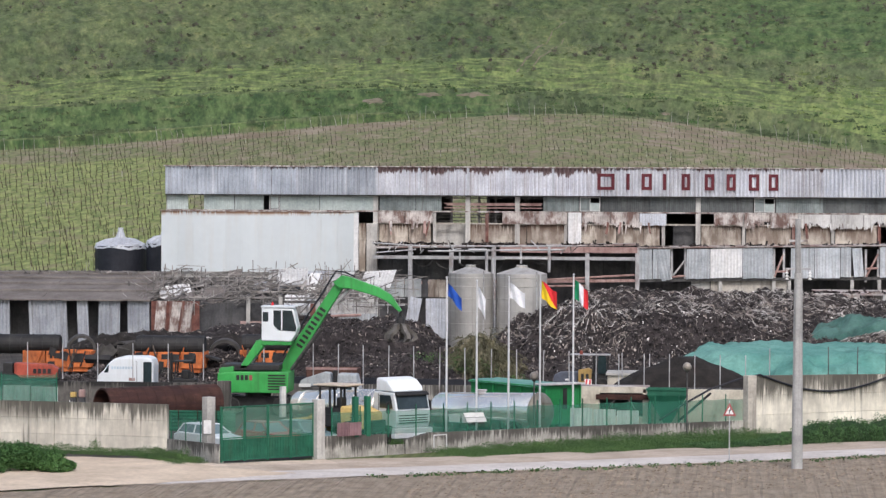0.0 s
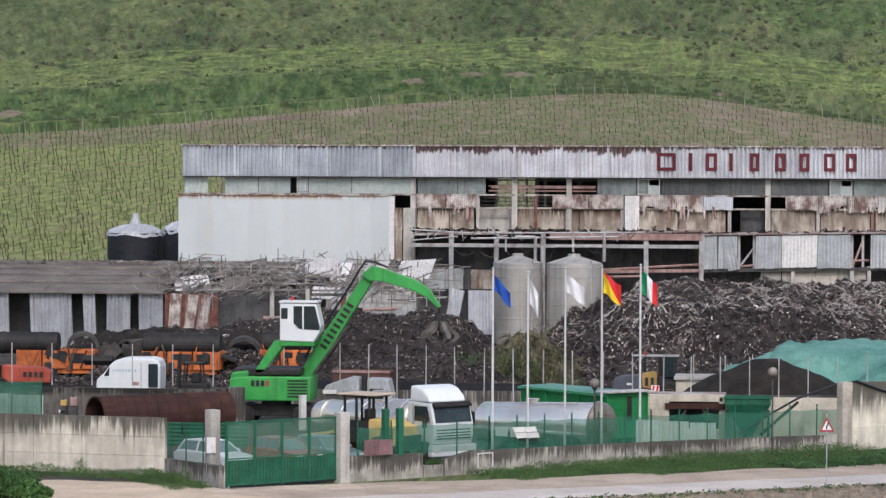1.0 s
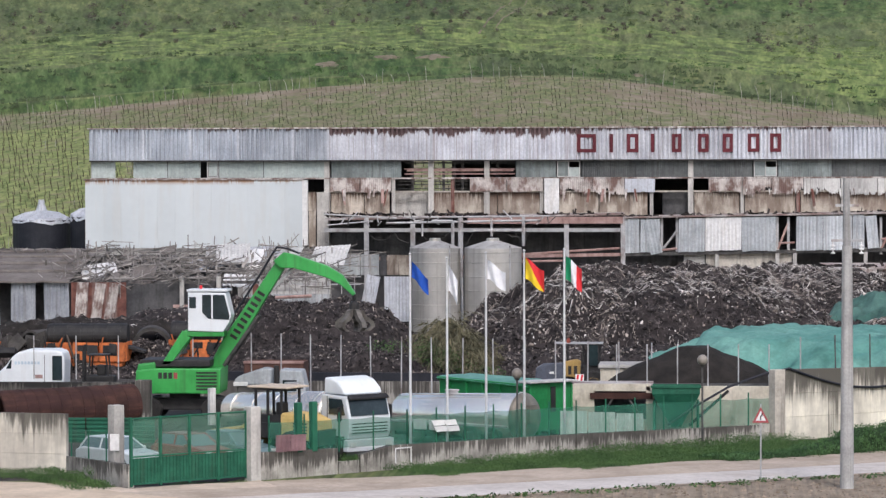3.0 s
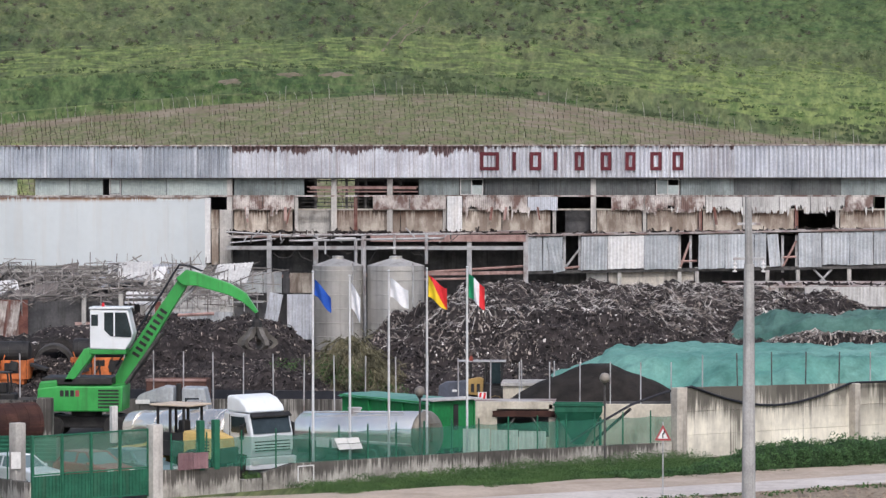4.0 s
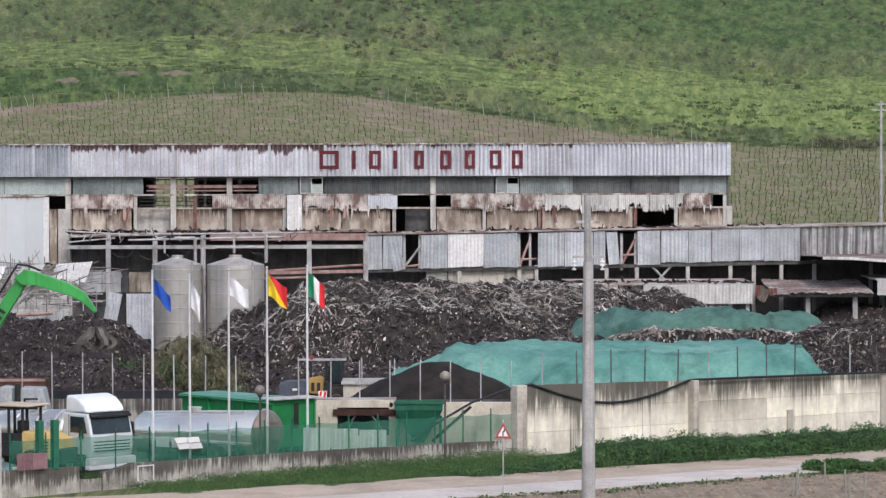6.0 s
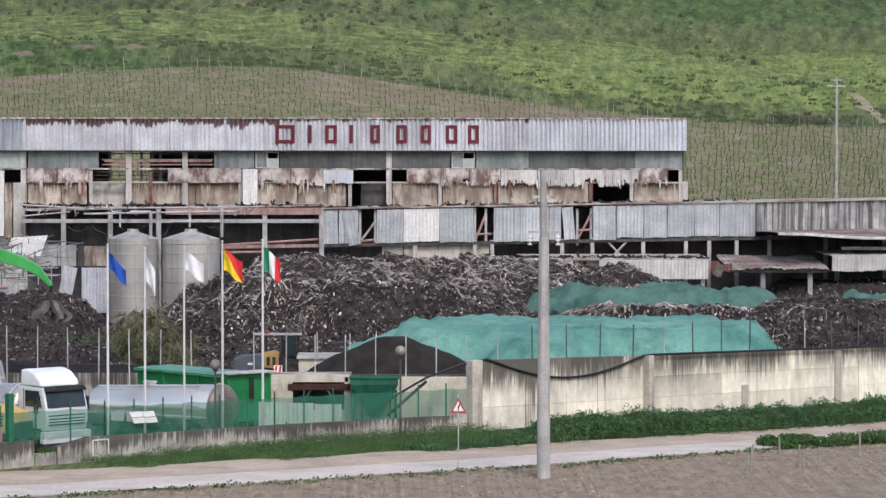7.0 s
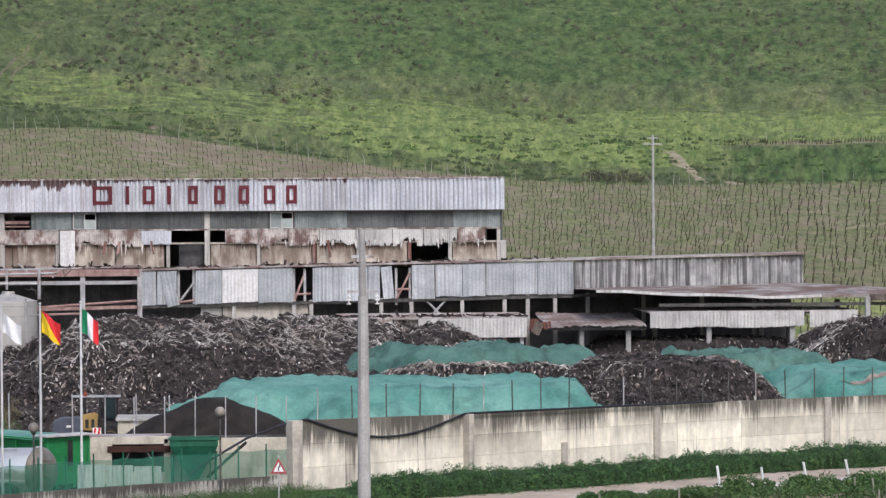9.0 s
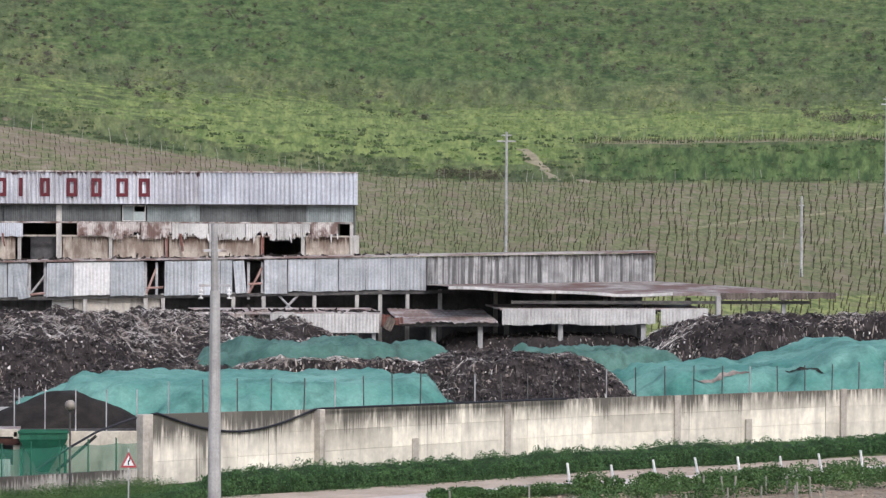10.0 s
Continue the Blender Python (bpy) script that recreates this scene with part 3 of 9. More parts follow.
# ---- perimeter walls ----
def wall_run(name, points, thick, mat, label, pieces, tiers=1):
    """A wall along the plan; each stretch is cut in cast panels with a fine joint between them."""
    root = thing(name, label, "perimeter wall", kind="structure")
    for (xa, ya, ha), (xb, yb, hb) in zip(points, points[1:]):
        a, b = Vector((xa, ya, 0)), Vector((xb, yb, 0))
        length, ang = (b - a).length, math.atan2(yb - ya, xb - xa)
        if length < 0.2:
            continue
        k = max(1, round(length / pieces))
        for i in range(k):
            s0, s1 = length * i / k, length * (i + 1) / k
            h0, h1 = ha + (hb - ha) * i / k, ha + (hb - ha) * (i + 1) / k
            m = Matrix.Translation(a) @ Matrix.Rotation(ang, 4, "Z")
            for t in range(tiers):
                bm = bmesh.new()
                v = box(bm, s0 + 0.012, s1 - 0.012, 0.012 * ((i * 7 + t * 3) % 3 - 1), thick, 0, 1.0)
                for q in v:
                    h = h0 if q.co.x < (s0 + s1) / 2 else h1
                    f0, f1 = t / tiers, (t + 1) / tiers
                    q.co.z = (h * f1 - (0.012 if t < tiers - 1 else random.uniform(-0.012, 0.012))) if q.co.z > 0.5 else (h * f0 if t else -0.1)
                bm.transform(m)
                part("panel", bm, mat, root)
    return root


RIGHT_WALL = [(3.3, 152.2, 3.2), (11.4, 158.8, 2.98), (26.1, 170.6, 2.72), (44.5, 180.6, 2.62), (75, 197, 2.6)]
wall_run("wall_perimeter_high", RIGHT_WALL, 0.25, PERIMETER, "high cast-concrete perimeter wall streaked with black damp stains", 5.0, 3)
LEFT_WALL = [(-60, 142.5, 2.42), (-44, 139.3, 2.43), (-26.0, 135.6, 2.46)]
wall_run("wall_perimeter_left", LEFT_WALL, 0.25, PERIMETER_LOWER, "pale cast-concrete perimeter wall with dark damp streaks", 6.0, 3)
LOW = [(-17.8, 133.5, 1.12), (-15.0, 136.2, 1.06), (-14.95, 136.25, 0.5), (-14.2, 136.97, 0.5), (-14.15, 137.02, 0.72), (-13.0, 138.1, 1.0), (-5.7, 145.6, 0.85), (3.2, 152.3, 0.75)]
wall_run("wall_perimeter_low", LOW, 0.25, LOW_WALL, "low concrete wall with black streaks under a fence", 3.2)
wall_run("wall_gate_side", [(-26.0, 135.55, 0.74), (-22.45, 129.7, 0.95)], 0.25, LOW_WALL, "low stained concrete wall beside the yard gate", 3.0)


# ---- main warehouse ----
warehouse = thing("warehouse", "derelict industrial hall with ribbed fascia, torn sheets and stained panels", "warehouse", 0, 250, 0)
WL, WR, WTOP = -46.0, 20.5, 14.4


def sheet(name, x0, x1, z0, z1, y, mat, parent=warehouse, label="", **kw):
    bm = bmesh.new()
    corrugated(bm, x0, x1, z0, z1, y, **kw)
    return part(name, bm, mat, parent, label)


def slab(name, x0, x1, y0, y1, z0, z1, mat, parent=warehouse, label="", bevel=0.0):
    return part(name, boxed(x0, x1, y0, y1, z0, z1, bevel), mat, parent, label)


# upper fascia of ribbed sheets
x, i = WL, 0
while x < WR - 0.1:
    w = min(WR, x + (3.55 if i % 3 else 4.1))
    if WR - w < 1.5:
        w = WR
    if x < -28.1 < w:
        w = -28.1
    mat = SHEET_BLUE if x < -28.2 else SHEET_RUST if x < -11.5 else SHEET_SPOT if x < 8 else SHEET_PALE
    sheet("fascia_sheet", x + 0.02, w - 0.02, 12.08, WTOP, -0.45 - 0.01 * (i % 2), mat, pitch=0.33, deep=0.17, label="ribbed steel fascia sheet")
    slab("cover_strip", w - 0.09, w + 0.09, -0.64, -0.44, 12.08, WTOP - 0.05, SHEET_PALE)
    x, i = w, i + 1
slab("gutter", WL - 0.1, WR + 0.1, -0.66, -0.30, WTOP, WTOP + 0.10, SHEET_TORN, label="rusty sheet-metal roof edge")
slab("soffit", WL, WR, -0.44, 0.10, 11.98, 12.07, STEEL_DARK)
slab("roof", WL, WR, -0.3, 13.0, WTOP - 0.22, WTOP - 0.02, ROOF_PALE)
slab("side_wall", WL, WL + 0.2, 0.2, 13, 0, 10.5, CONCRETE)
slab("side_wall", WL, WL + 0.2, 0.2, 5, 10.5, WTOP - 0.23, CONCRETE)
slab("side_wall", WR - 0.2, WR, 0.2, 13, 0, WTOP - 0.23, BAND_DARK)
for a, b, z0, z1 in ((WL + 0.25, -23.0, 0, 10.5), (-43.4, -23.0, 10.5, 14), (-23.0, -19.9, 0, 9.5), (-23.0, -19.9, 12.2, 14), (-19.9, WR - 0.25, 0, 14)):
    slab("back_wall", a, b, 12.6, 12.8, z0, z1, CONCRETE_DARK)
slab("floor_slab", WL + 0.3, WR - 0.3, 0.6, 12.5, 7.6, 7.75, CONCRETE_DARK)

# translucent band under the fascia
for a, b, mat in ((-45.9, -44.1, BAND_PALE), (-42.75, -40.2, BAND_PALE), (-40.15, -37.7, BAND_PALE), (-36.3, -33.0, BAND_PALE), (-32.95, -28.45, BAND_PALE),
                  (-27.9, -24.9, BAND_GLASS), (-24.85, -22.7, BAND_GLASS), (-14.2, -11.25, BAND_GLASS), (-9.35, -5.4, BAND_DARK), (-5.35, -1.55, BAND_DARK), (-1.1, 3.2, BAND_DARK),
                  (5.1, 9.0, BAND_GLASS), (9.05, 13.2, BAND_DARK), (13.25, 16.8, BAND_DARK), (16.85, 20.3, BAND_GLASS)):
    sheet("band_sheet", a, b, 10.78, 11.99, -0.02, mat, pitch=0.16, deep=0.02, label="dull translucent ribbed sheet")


def window_frame(x0, x1, z0, z1, y, parent, mullion=True):
    bm = bmesh.new()
    t = 0.06
    box(bm, x0, x1, y, y + 0.1, z0, z0 + t)
    box(bm, x0, x1, y, y + 0.1, z1 - t, z1)
    box(bm, x0, x0 + t, y, y + 0.1, z0 + t, z1 - t)
    box(bm, x1 - t, x1, y, y + 0.1, z0 + t, z1 - t)
    if mullion:
        box(bm, (x0 + x1) / 2 - t / 2, (x0 + x1) / 2 + t / 2, y, y + 0.1, z0 + t, z1 - t)
    f = part("window_frame", bm, PARAPET, parent, "pale window frame")
    return f


window_frame(-37.2, -36.35, 10.8, 11.97, -0.12, warehouse, False)
slab("window_pane", -37.1, -36.45, -0.04, -0.02, 10.9, 11.9, BAND_PALE)
for a, b in ((-11.15, -9.45), (3.3, 5.0)):
    window_frame(a, b, 10.8, 11.97, -0.12, warehouse)
    slab("window_pane", a + 0.05, (a + b) / 2, -0.04, -0.02, 10.85, 11.9, BAND_GLASS)
    slab("window_pane", (a + b) / 2, b - 0.05, -0.04, -0.02, 10.85, 11.5, BAND_PALE)
slab("ledge", WL, WR - 0.2, -0.10, 0.15, 10.66, 10.77, SHEET_TORN)

# columns of the hall
for cx in (-28.25, -20.5, -16.35, -1.32):
    slab("column", cx - 0.2, cx + 0.2, -0.08, 0.34, 7.9, 12.0, CONCRETE, bevel=0.02)
for cx in (-23.3, -18.9, -12.3, -4.2, 2.45, 6.55, 9.8, 13.6, 16.6, 20.2):
    slab("column", cx - 0.13, cx + 0.13, 0.02, 0.3, 7.9, 10.65, RUST_RED if cx in (-18.9, 6.55, 13.6) else CONCRETE, bevel=0.02)
# bare frame in the burnt-out bays
for z in (10.98, 11.35, 11.8):
    slab("rail", -22.5, -14.3, 0.35, 0.47, z, z + 0.1, STEEL_PINK if z < 11.5 else STEEL_DARK, label="bare steel rail")
for cx in (-21.9, -19.6, -18.8, -18.2, -15.6):
    slab("stud", cx - 0.09, cx + 0.09, 0.5, 0.65, 9.7, 11.98, STEEL_DARK)
slab("pipe", -22.3, -14.4, 0.2, 0.34, 11.22, 11.42, STEEL_PINK, label="faded red steel beam")
for z in (9.9, 10.2, 10.45):
    slab("rail", -23.3, -17.8, 0.6, 0.7, z, z + 0.07, STEEL_DARK)

# torn sheets of the storey below
rng = random.Random(5)
for a, b, mat, rag in ((-28.0, -25.8, SHEET_TORN, 0.1), (-25.75, -23.45, SHEET_TORN, 0.15), (-17.6, -14.9, SHEET_TORN, 0.05), (-14.85, -12.2, SHEET_TORN, 0.08),
                       (-10.95, -8.6, SHEET_TORN, 0.45), (-8.55, -6.2, SHEET_TORN, 0.5), (-6.15, -3.95, SHEET_PALE, 0.15),
                       (0.0, 2.4, SHEET_TORN, 0.25), (2.5, 4.6, SHEET_TORN, 0.6), (4.65, 6.9, SHEET_TORN, 0.5), (6.95, 9.6, PARAPET, 0.5), (9.65, 12.3, PARAPET, 0.6), (12.35, 14.6, PARAPET, 0.65), (14.65, 17.1, PARAPET, 0.6), (17.15, 19.2, SHEET_TORN, 0.35)):
    sheet("torn_sheet", a, b, 9.72 - rag * 0.5, 10.65, -0.12, mat, pitch=0.15, deep=0.03, ragged=rag, rng=rng, label="torn and rusted ribbed sheet")
sheet("tall_sheet", -12.1, -11.0, 7.9, 10.7, -0.2, SHEET_WHITE, pitch=0.2, label="white ribbed sheet left standing")
for k in range(10):
    cx = rng.choice((rng.uniform(-27.8, -23.5), rng.uniform(-10.9, -4.0), rng.uniform(0.2, 9)))
    bm = bmesh.new()
    w, h = rng.uniform(0.05, 0.13), rng.uniform(0.5, 1.4)
    box(bm, -w, w, -0.02, 0.02, -h, 0, pose(cx, -0.22, 9.9, rng.uniform(-12, 0), rng.uniform(-14, 14), 0))
    part("hanging_strip", bm, (RUST_RED, SHEET_TORN, STEEL_PINK)[k % 3], warehouse, "bent strip hanging from the torn cladding")

for k in range(34):
    cx = rng.uniform(-10.9, -4.2) if k < 9 else rng.uniform(2.5, 19.2)
    w, h = rng.uniform(0.03, 0.10), rng.uniform(0.2, 0.75) * (1.5 if k < 9 else 1.0)
    bm = bmesh.new()
    q = pose(cx, -0.2, 9.9, rng.uniform(-10, 0), rng.uniform(-10, 10), 0)
    profile_bar(bm, [(-w, 0), (-w * 0.8, -h * 0.6), (-w * 0.1, -h), (w * 0.5, -h * 0.7), (w, 0)], -0.012, 0.012, q)
    part("hanging_strip", bm, (PARAPET if k > 8 and k % 3 else SHEET_TORN), warehouse, "torn strip hanging from the cladding")

# concrete infill panels
for a, b, mat in ((-27.95, -25.5, BEIGE), (-25.45, -23.6, BEIGE), (-20.75, -18.95, BEIGE), (-18.85, -15.6, BEIGE), (-15.55, -12.45, BEIGE), (-11.0, -8.1, BEIGE), (-8.05, -4.5, BEIGE),
                  (-1.05, 2.25, BEIGE), (2.65, 6.35, BEIGE), (6.75, 9.6, BEIGE), (10.0, 13.4, BEIGE), (16.8, 20.05, BEIGE)):
    slab("infill_panel", a, b, 0.12, 0.3, 7.9, 9.66, mat, bevel=0.015, label="stained beige concrete infill panel")
slab("infill_panel", -23.5, -20.8, 0.9, 1.05, 7.9, 9.7, CONCRETE, label="grey concrete panel set back")
slab("infill_panel", -3.4, -1.6, 0.9, 1.05, 7.9, 9.7, CONCRETE_DARK, label="dark panel put in for the opening's shade")
slab("lintel", -28.0, WR - 0.3, 0.05, 0.32, 9.66, 9.78, WALL_JOINT)
slab("corner_post", 20.3, 20.75, -0.1, 0.3, 7.9, 9.8, CONCRETE, bevel=0.03)

# white-clad block
for k in range(12):
    a = -46.1 + 16.2 * k / 12
    slab("cladding_panel", a, a + 1.345, -1.6, -1.45, 5.6, 10.62, CLADDING, label="white insulated cladding panel")
slab("cladding_trim", -46.2, -29.8, -1.68, -1.3, 10.62, 10.72, SHEET_TORN, label="rust-stained top trim")
slab("cladding_trim", -29.9, -29.5, -1.66, -1.3, 5.8, 10.6, SHEET_WHITE)
slab("side_wall", -29.95, -29.8, -1.45, 0.1, 5.6, 10.6, CONCRETE)
slab("side_wall", -46.1, -45.95, -1.45, 0.19, 0, 10.6, CONCRETE)
slab("cladding_panel", -29.45, -28.95, -1.3, -1.1, 4.6, 8.3, BEIGE)
slab("infill_panel", -29.5, -28.92, -1.2, -1.0, 8.32, 9.72, BEIGE)
slab("pier", -28.9, -28.0, -1.0, 0.1, 0, 9.7, CONCRETE, bevel=0.03, label="stained concrete pier")
slab("lower_wall", -46.0, -29.0, -1.3, -1.1, 0, 5.7, CONCRETE)
slab("lower_wall", -28.0, 42.0, 0.35, 0.55, 0, 7.85, CONCRETE_DARK, label="lean-to inner wall coloured dark for the shade inside")

# ---- painted sign on the fascia: plain shapes in its colour ----
facade_sign = thing("facade_sign", "row of dark red painted shapes on the ribbed fascia", "sign", 0, 249.35, 0)
for a, b in ((-9.67, -8.25), (-7.27, -7.0), (-6.0, -5.15), (-4.24, -3.97), (-2.7, -2.0), (-0.78, 0.0), (1.02, 1.78), (2.85, 3.7), (4.48, 5.28)):
    bm = bmesh.new()
    if b - a < 0.5:
        box(bm, a, b, 0, 0.03, 12.6, 13.95)
    else:
        s = 0.26
        box(bm, a, b, 0, 0.03, 12.6, 12.6 + s)
        box(bm, a, b, 0, 0.03, 13.95 - s, 13.95)
        box(bm, a, a + s, 0, 0.03, 12.6 + s, 13.95 - s)
        box(bm, b - s, b, 0, 0.03, 12.6 + s, 13.95 - s)
    part("painted_bar", bm, LETTER_RED, facade_sign)

# ---- lean-to along the front of the hall ----
lean_to = thing("lean_to", "long open-fronted lean-to with patched grey ribbed sheets on steel columns", "lean-to", 0, 246, 0)


def eave(x):
    return 7.78 + (x + 6.2) * 0.0173


loose = random.Random(29)
for a, b, mat, lab in ((-6.2, -5.0, SHEET_GREY, ""), (-4.95, -3.55, SHEET_GREY, ""), (-2.2, -0.3, SHEET_GREY, ""), (-0.25, 2.35, SHEET_WHITE, "bright white ribbed sheet"), (2.4, 4.85, SHEET_GREY, ""),
                       (6.3, 8.2, SHEET_GREY, ""), (8.25, 10.3, SHEET_GREY, ""), (10.35, 11.2, SHEET_GREY, ""), (13.55, 15.2, SHEET_GREY, ""), (15.25, 17.2, SHEET_GREY, ""), (17.25, 18.9, SHEET_GREY, ""), (18.95, 20.9, SHEET_GREY, ""), (20.95, 22.7, SHEET_GREY, ""), (22.75, 25.35, SHEET_GREY, "")):
    sheet("wall_sheet", a, b, eave(a) - (2.5 if a < 14 else 2.42) + loose.uniform(-0.06, 0.07), eave(a) - loose.uniform(0, 0.05), loose.uniform(-0.05, 0.02), mat, lean_to, lab or "grey ribbed wall sheet", pitch=0.26, deep=0.045, lean=loose.uniform(-0.05, 0.05), ragged=0.07, rng=loose, slope=0.0173)
bm = bmesh.new()
corrugated(bm, -0.55, 0.3, -1.25, 1.2, 0, pitch=0.26)
bm.transform(pose(-3.9, -0.12, 6.5, 0, -12, 0))
part("wall_sheet", bm, SHEET_GREY, lean_to, "loose ribbed sheet hanging askew")
bm = bmesh.new()
corrugated(bm, -0.4, 0.4, -1.2, 1.15, 0, pitch=0.26)
bm.transform(pose(11.75, -0.1, 6.85, 0, -5, 0))
part("wall_sheet", bm, SHEET_GREY, lean_to, "loose ribbed sheet hanging askew")
x = 25.4
while x < 42:
    w = min(x + 2.8, 42.3)
    sheet("wall_sheet", x, w - 0.03, eave(x) - 2.1, eave(x), 0.05, SHEET_OLD, lean_to, "blackened old ribbed sheet", pitch=0.24, deep=0.05, slope=0.0173)
    x = w
for a, b in ((-28.0, -6.2), (-6.2, 25.4), (25.4, 42.4)):
    bm = bmesh.new()
    v = box(bm, a, b, -0.15, 4.2, -0.06, 0.06)
    for q in v:
        q.co.z += eave(q.co.x) + 0.1 + (0.25 if a < -10 else 0)
    part("roof", bm, ROOF_PALE, lean_to)
    bm = bmesh.new()
    v = box(bm, a, b, 0.08, 0.3, -0.14, 0.1)
    for q in v:
        q.co.z += eave(q.co.x) - 2.56
    part("beam", bm, STEEL_DARK if a > -10 else STEEL_PINK, lean_to, "long horizontal beam")
slab("roof_edge", -17.5, -6.2, -0.35, -0.1, 7.45, 7.95, STEEL_PINK, lean_to, "faded red roof edge with loose scraps")
bm = bmesh.new()
v = box(bm, -28.0, -6.4, -0.3, -0.05, 6.85, 7.12)
part("beam", bm, STEEL, lean_to, "pale steel I-beam")
slab("beam", -6.3, -6.05, -0.1, 0.2, 5.2, 7.8, STEEL, lean_to)
for cx in (-24.9, -21.5, -18.0, -10.3, -6.2):
    slab("column", cx - 0.17, cx + 0.17, -0.25, 0.15, 0, 7.9, STEEL, lean_to, "pale steel column", 0.02)
for cx in (0.6, 4.95, 6.2, 11.3, 13.5, 17.2, 20.3, 22.0, 24.0, 26.4, 30.5, 34.8, 39.2):
    slab("column", cx - 0.14, cx + 0.14, 0.1, 0.42, 0, eave(cx) - 2.4, CONCRETE, lean_to, "grey concrete column", 0.02)
for cx in (-3.4, -2.3, 4.95, 5.75, 12.4, 13.4):
    slab("stud", cx - 0.09, cx + 0.09, 0.25, 0.4, 5.2, 7.9, STEEL, lean_to)
for k, (xa, za, xb, zb) in enumerate(((-3.4, 5.5, -2.3, 5.62), (5.0, 5.6, 5.7, 7.4), (12.4, 5.6, 13.4, 7.5), (12.4, 6.3, 13.4, 6.35), (5.0, 6.0, 6.2, 6.05), (14.6, 4.0, 16.0, 5.5), (16.0, 4.0, 14.6, 5.5), (-3.3, 5.6, -2.3, 6.9), (-16.9, 5.0, -6.4, 5.65), (-16.9, 4.6, -10.3, 4.75))):
    bm = bmesh.new()
    rod(bm, (xa, 0.3, za), (xb, 0.3, zb), 0.09)
    part("brace", bm, STEEL_PINK if k in (0, 1, 2, 3, 4, 8, 9) else STEEL, lean_to, "diagonal steel brace")
slab("infill_wall", -0.2, 6.0, 0.45, 0.65, 2.5, 5.25, WALL_JOINT, lean_to, "stained concrete infill wall")
slab("infill_wall", -1.8, -0.3, 0.5, 0.7, 2.5, 5.2, CONCRETE, lean_to)
for a, b, z0, z1, mat in ((-27.6, -25.4, 3.7, 5.2, BAND_STREAKED), (-25.35, -24.0, 3.7, 5.2, BAND_STREAKED), (-23.4, -21.6, 3.7, 5.15, BEIGE), (-23.9, -23.45, 3.7, 5.2, CONCRETE_DARK)):
    slab("infill_wall", a, b, 0.0, 0.15, z0, z1, mat, lean_to)
sheet("wall_sheet", -23.6, -21.4, 0.3, 3.6, -0.1, SHEET_PALE, lean_to, "pale ribbed sheet", pitch=0.24)
bm = bmesh.new()
corrugated(bm, -0.5, 0.5, -1.0, 1.0, 0, pitch=0.22)
bm.transform(pose(-24.55, -0.35, 2.7, 0, 12, 0))
part("wall_sheet", bm, SHEET_PALE, lean_to, "loose pale ribbed sheet leaning")
slab("wall_sheet", -27.5, -25.15, 0.0, 0.06, 1.1, 3.0, CONCRETE_DARK, lean_to, "dark plain panel")
sheet("wall_sheet", -34.0, -27.6, 0.2, 2.3, 0.1, SHEET_GREY, lean_to, "grey ribbed sheet", pitch=0.24)
slab("wall_panel", -34.0, -27.6, 0.12, 0.25, 2.31, 4.7, PARAPET, lean_to, "pale dirty wall panel")
for z in (3.0, 3.55):
    slab("rail", -34.0, -25.3, -0.35, -0.28, z, z + 0.09, STEEL, lean_to, "grey steel rail")
for k in range(9):
    slab("rail_post", -33.4 + 0.95 * k, -33.33 + 0.95 * k, -0.34, -0.29, 2.35, 3.6, STEEL, lean_to)
bm = bmesh.new()
rod(bm, (-34.0, -0.5, 1.95), (-28.9, -0.5, 2.2), 0.12, 10)
part("pipe", bm, STEEL_PINK, lean_to, "faded red pipe along the wall")
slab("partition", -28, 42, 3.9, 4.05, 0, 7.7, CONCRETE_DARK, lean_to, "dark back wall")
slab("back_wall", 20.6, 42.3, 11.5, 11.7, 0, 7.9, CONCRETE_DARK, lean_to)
slab("end_wall", 42.1, 42.3, 0.3, 11.4, 5.9, 8.6, SHEET_OLD, lean_to)

# pipework over the silos
pipes = thing("pipe_rack", "tangle of grey pipes and valves above two steel silos", "pipework", 0, 243.5, 0)
rng = random.Random(8)
for a, b, r in (((-23.2, 0, 7.55), (-12.0, 0, 7.75), 0.08), ((-22.0, 0.2, 7.95), (-11.0, 0.2, 8.05), 0.07), ((-18.4, 0, 7.7), (-18.4, 0, 0.5), 0.12), ((-17.9, 0, 7.8), (-17.9, 0, 0.5), 0.12),
                ((-19.9, 0, 7.7), (-18.4, 0, 7.7), 0.1), ((-20.6, 0, 6.6), (-20.6, 0, 7.6), 0.07), ((-15.6, 0, 6.6), (-15.6, 0, 7.9), 0.09), ((-13.3, 0, 5.9), (-13.3, 0, 8.0), 0.12), ((-13.3, 0, 7.0), (-16.9, 0, 7.0), 0.09),
                ((-27.8, 0.3, 8.2), (-22.5, 0.3, 7.9), 0.06), ((-27.5, 0.1, 7.4), (-24.2, 0.1, 7.7), 0.05)):
    bm = bmesh.new()
    rod(bm, a, b, r, 8)
    part("pipe", bm, STEEL, pipes)
for k in range(22):
    x0 = rng.uniform(-27.5, -11.5)
    bm = bmesh.new()
    rod(bm, (x0, rng.uniform(-0.2, 0.4), rng.uniform(7.3, 7.9)), (x0 + rng.uniform(-0.7, 0.7), 0.2, rng.uniform(7.6, 8.5)), rng.uniform(0.03, 0.06), 5)
    part("bent_rod", bm, STEEL_DARK if k % 2 else STEEL, pipes)

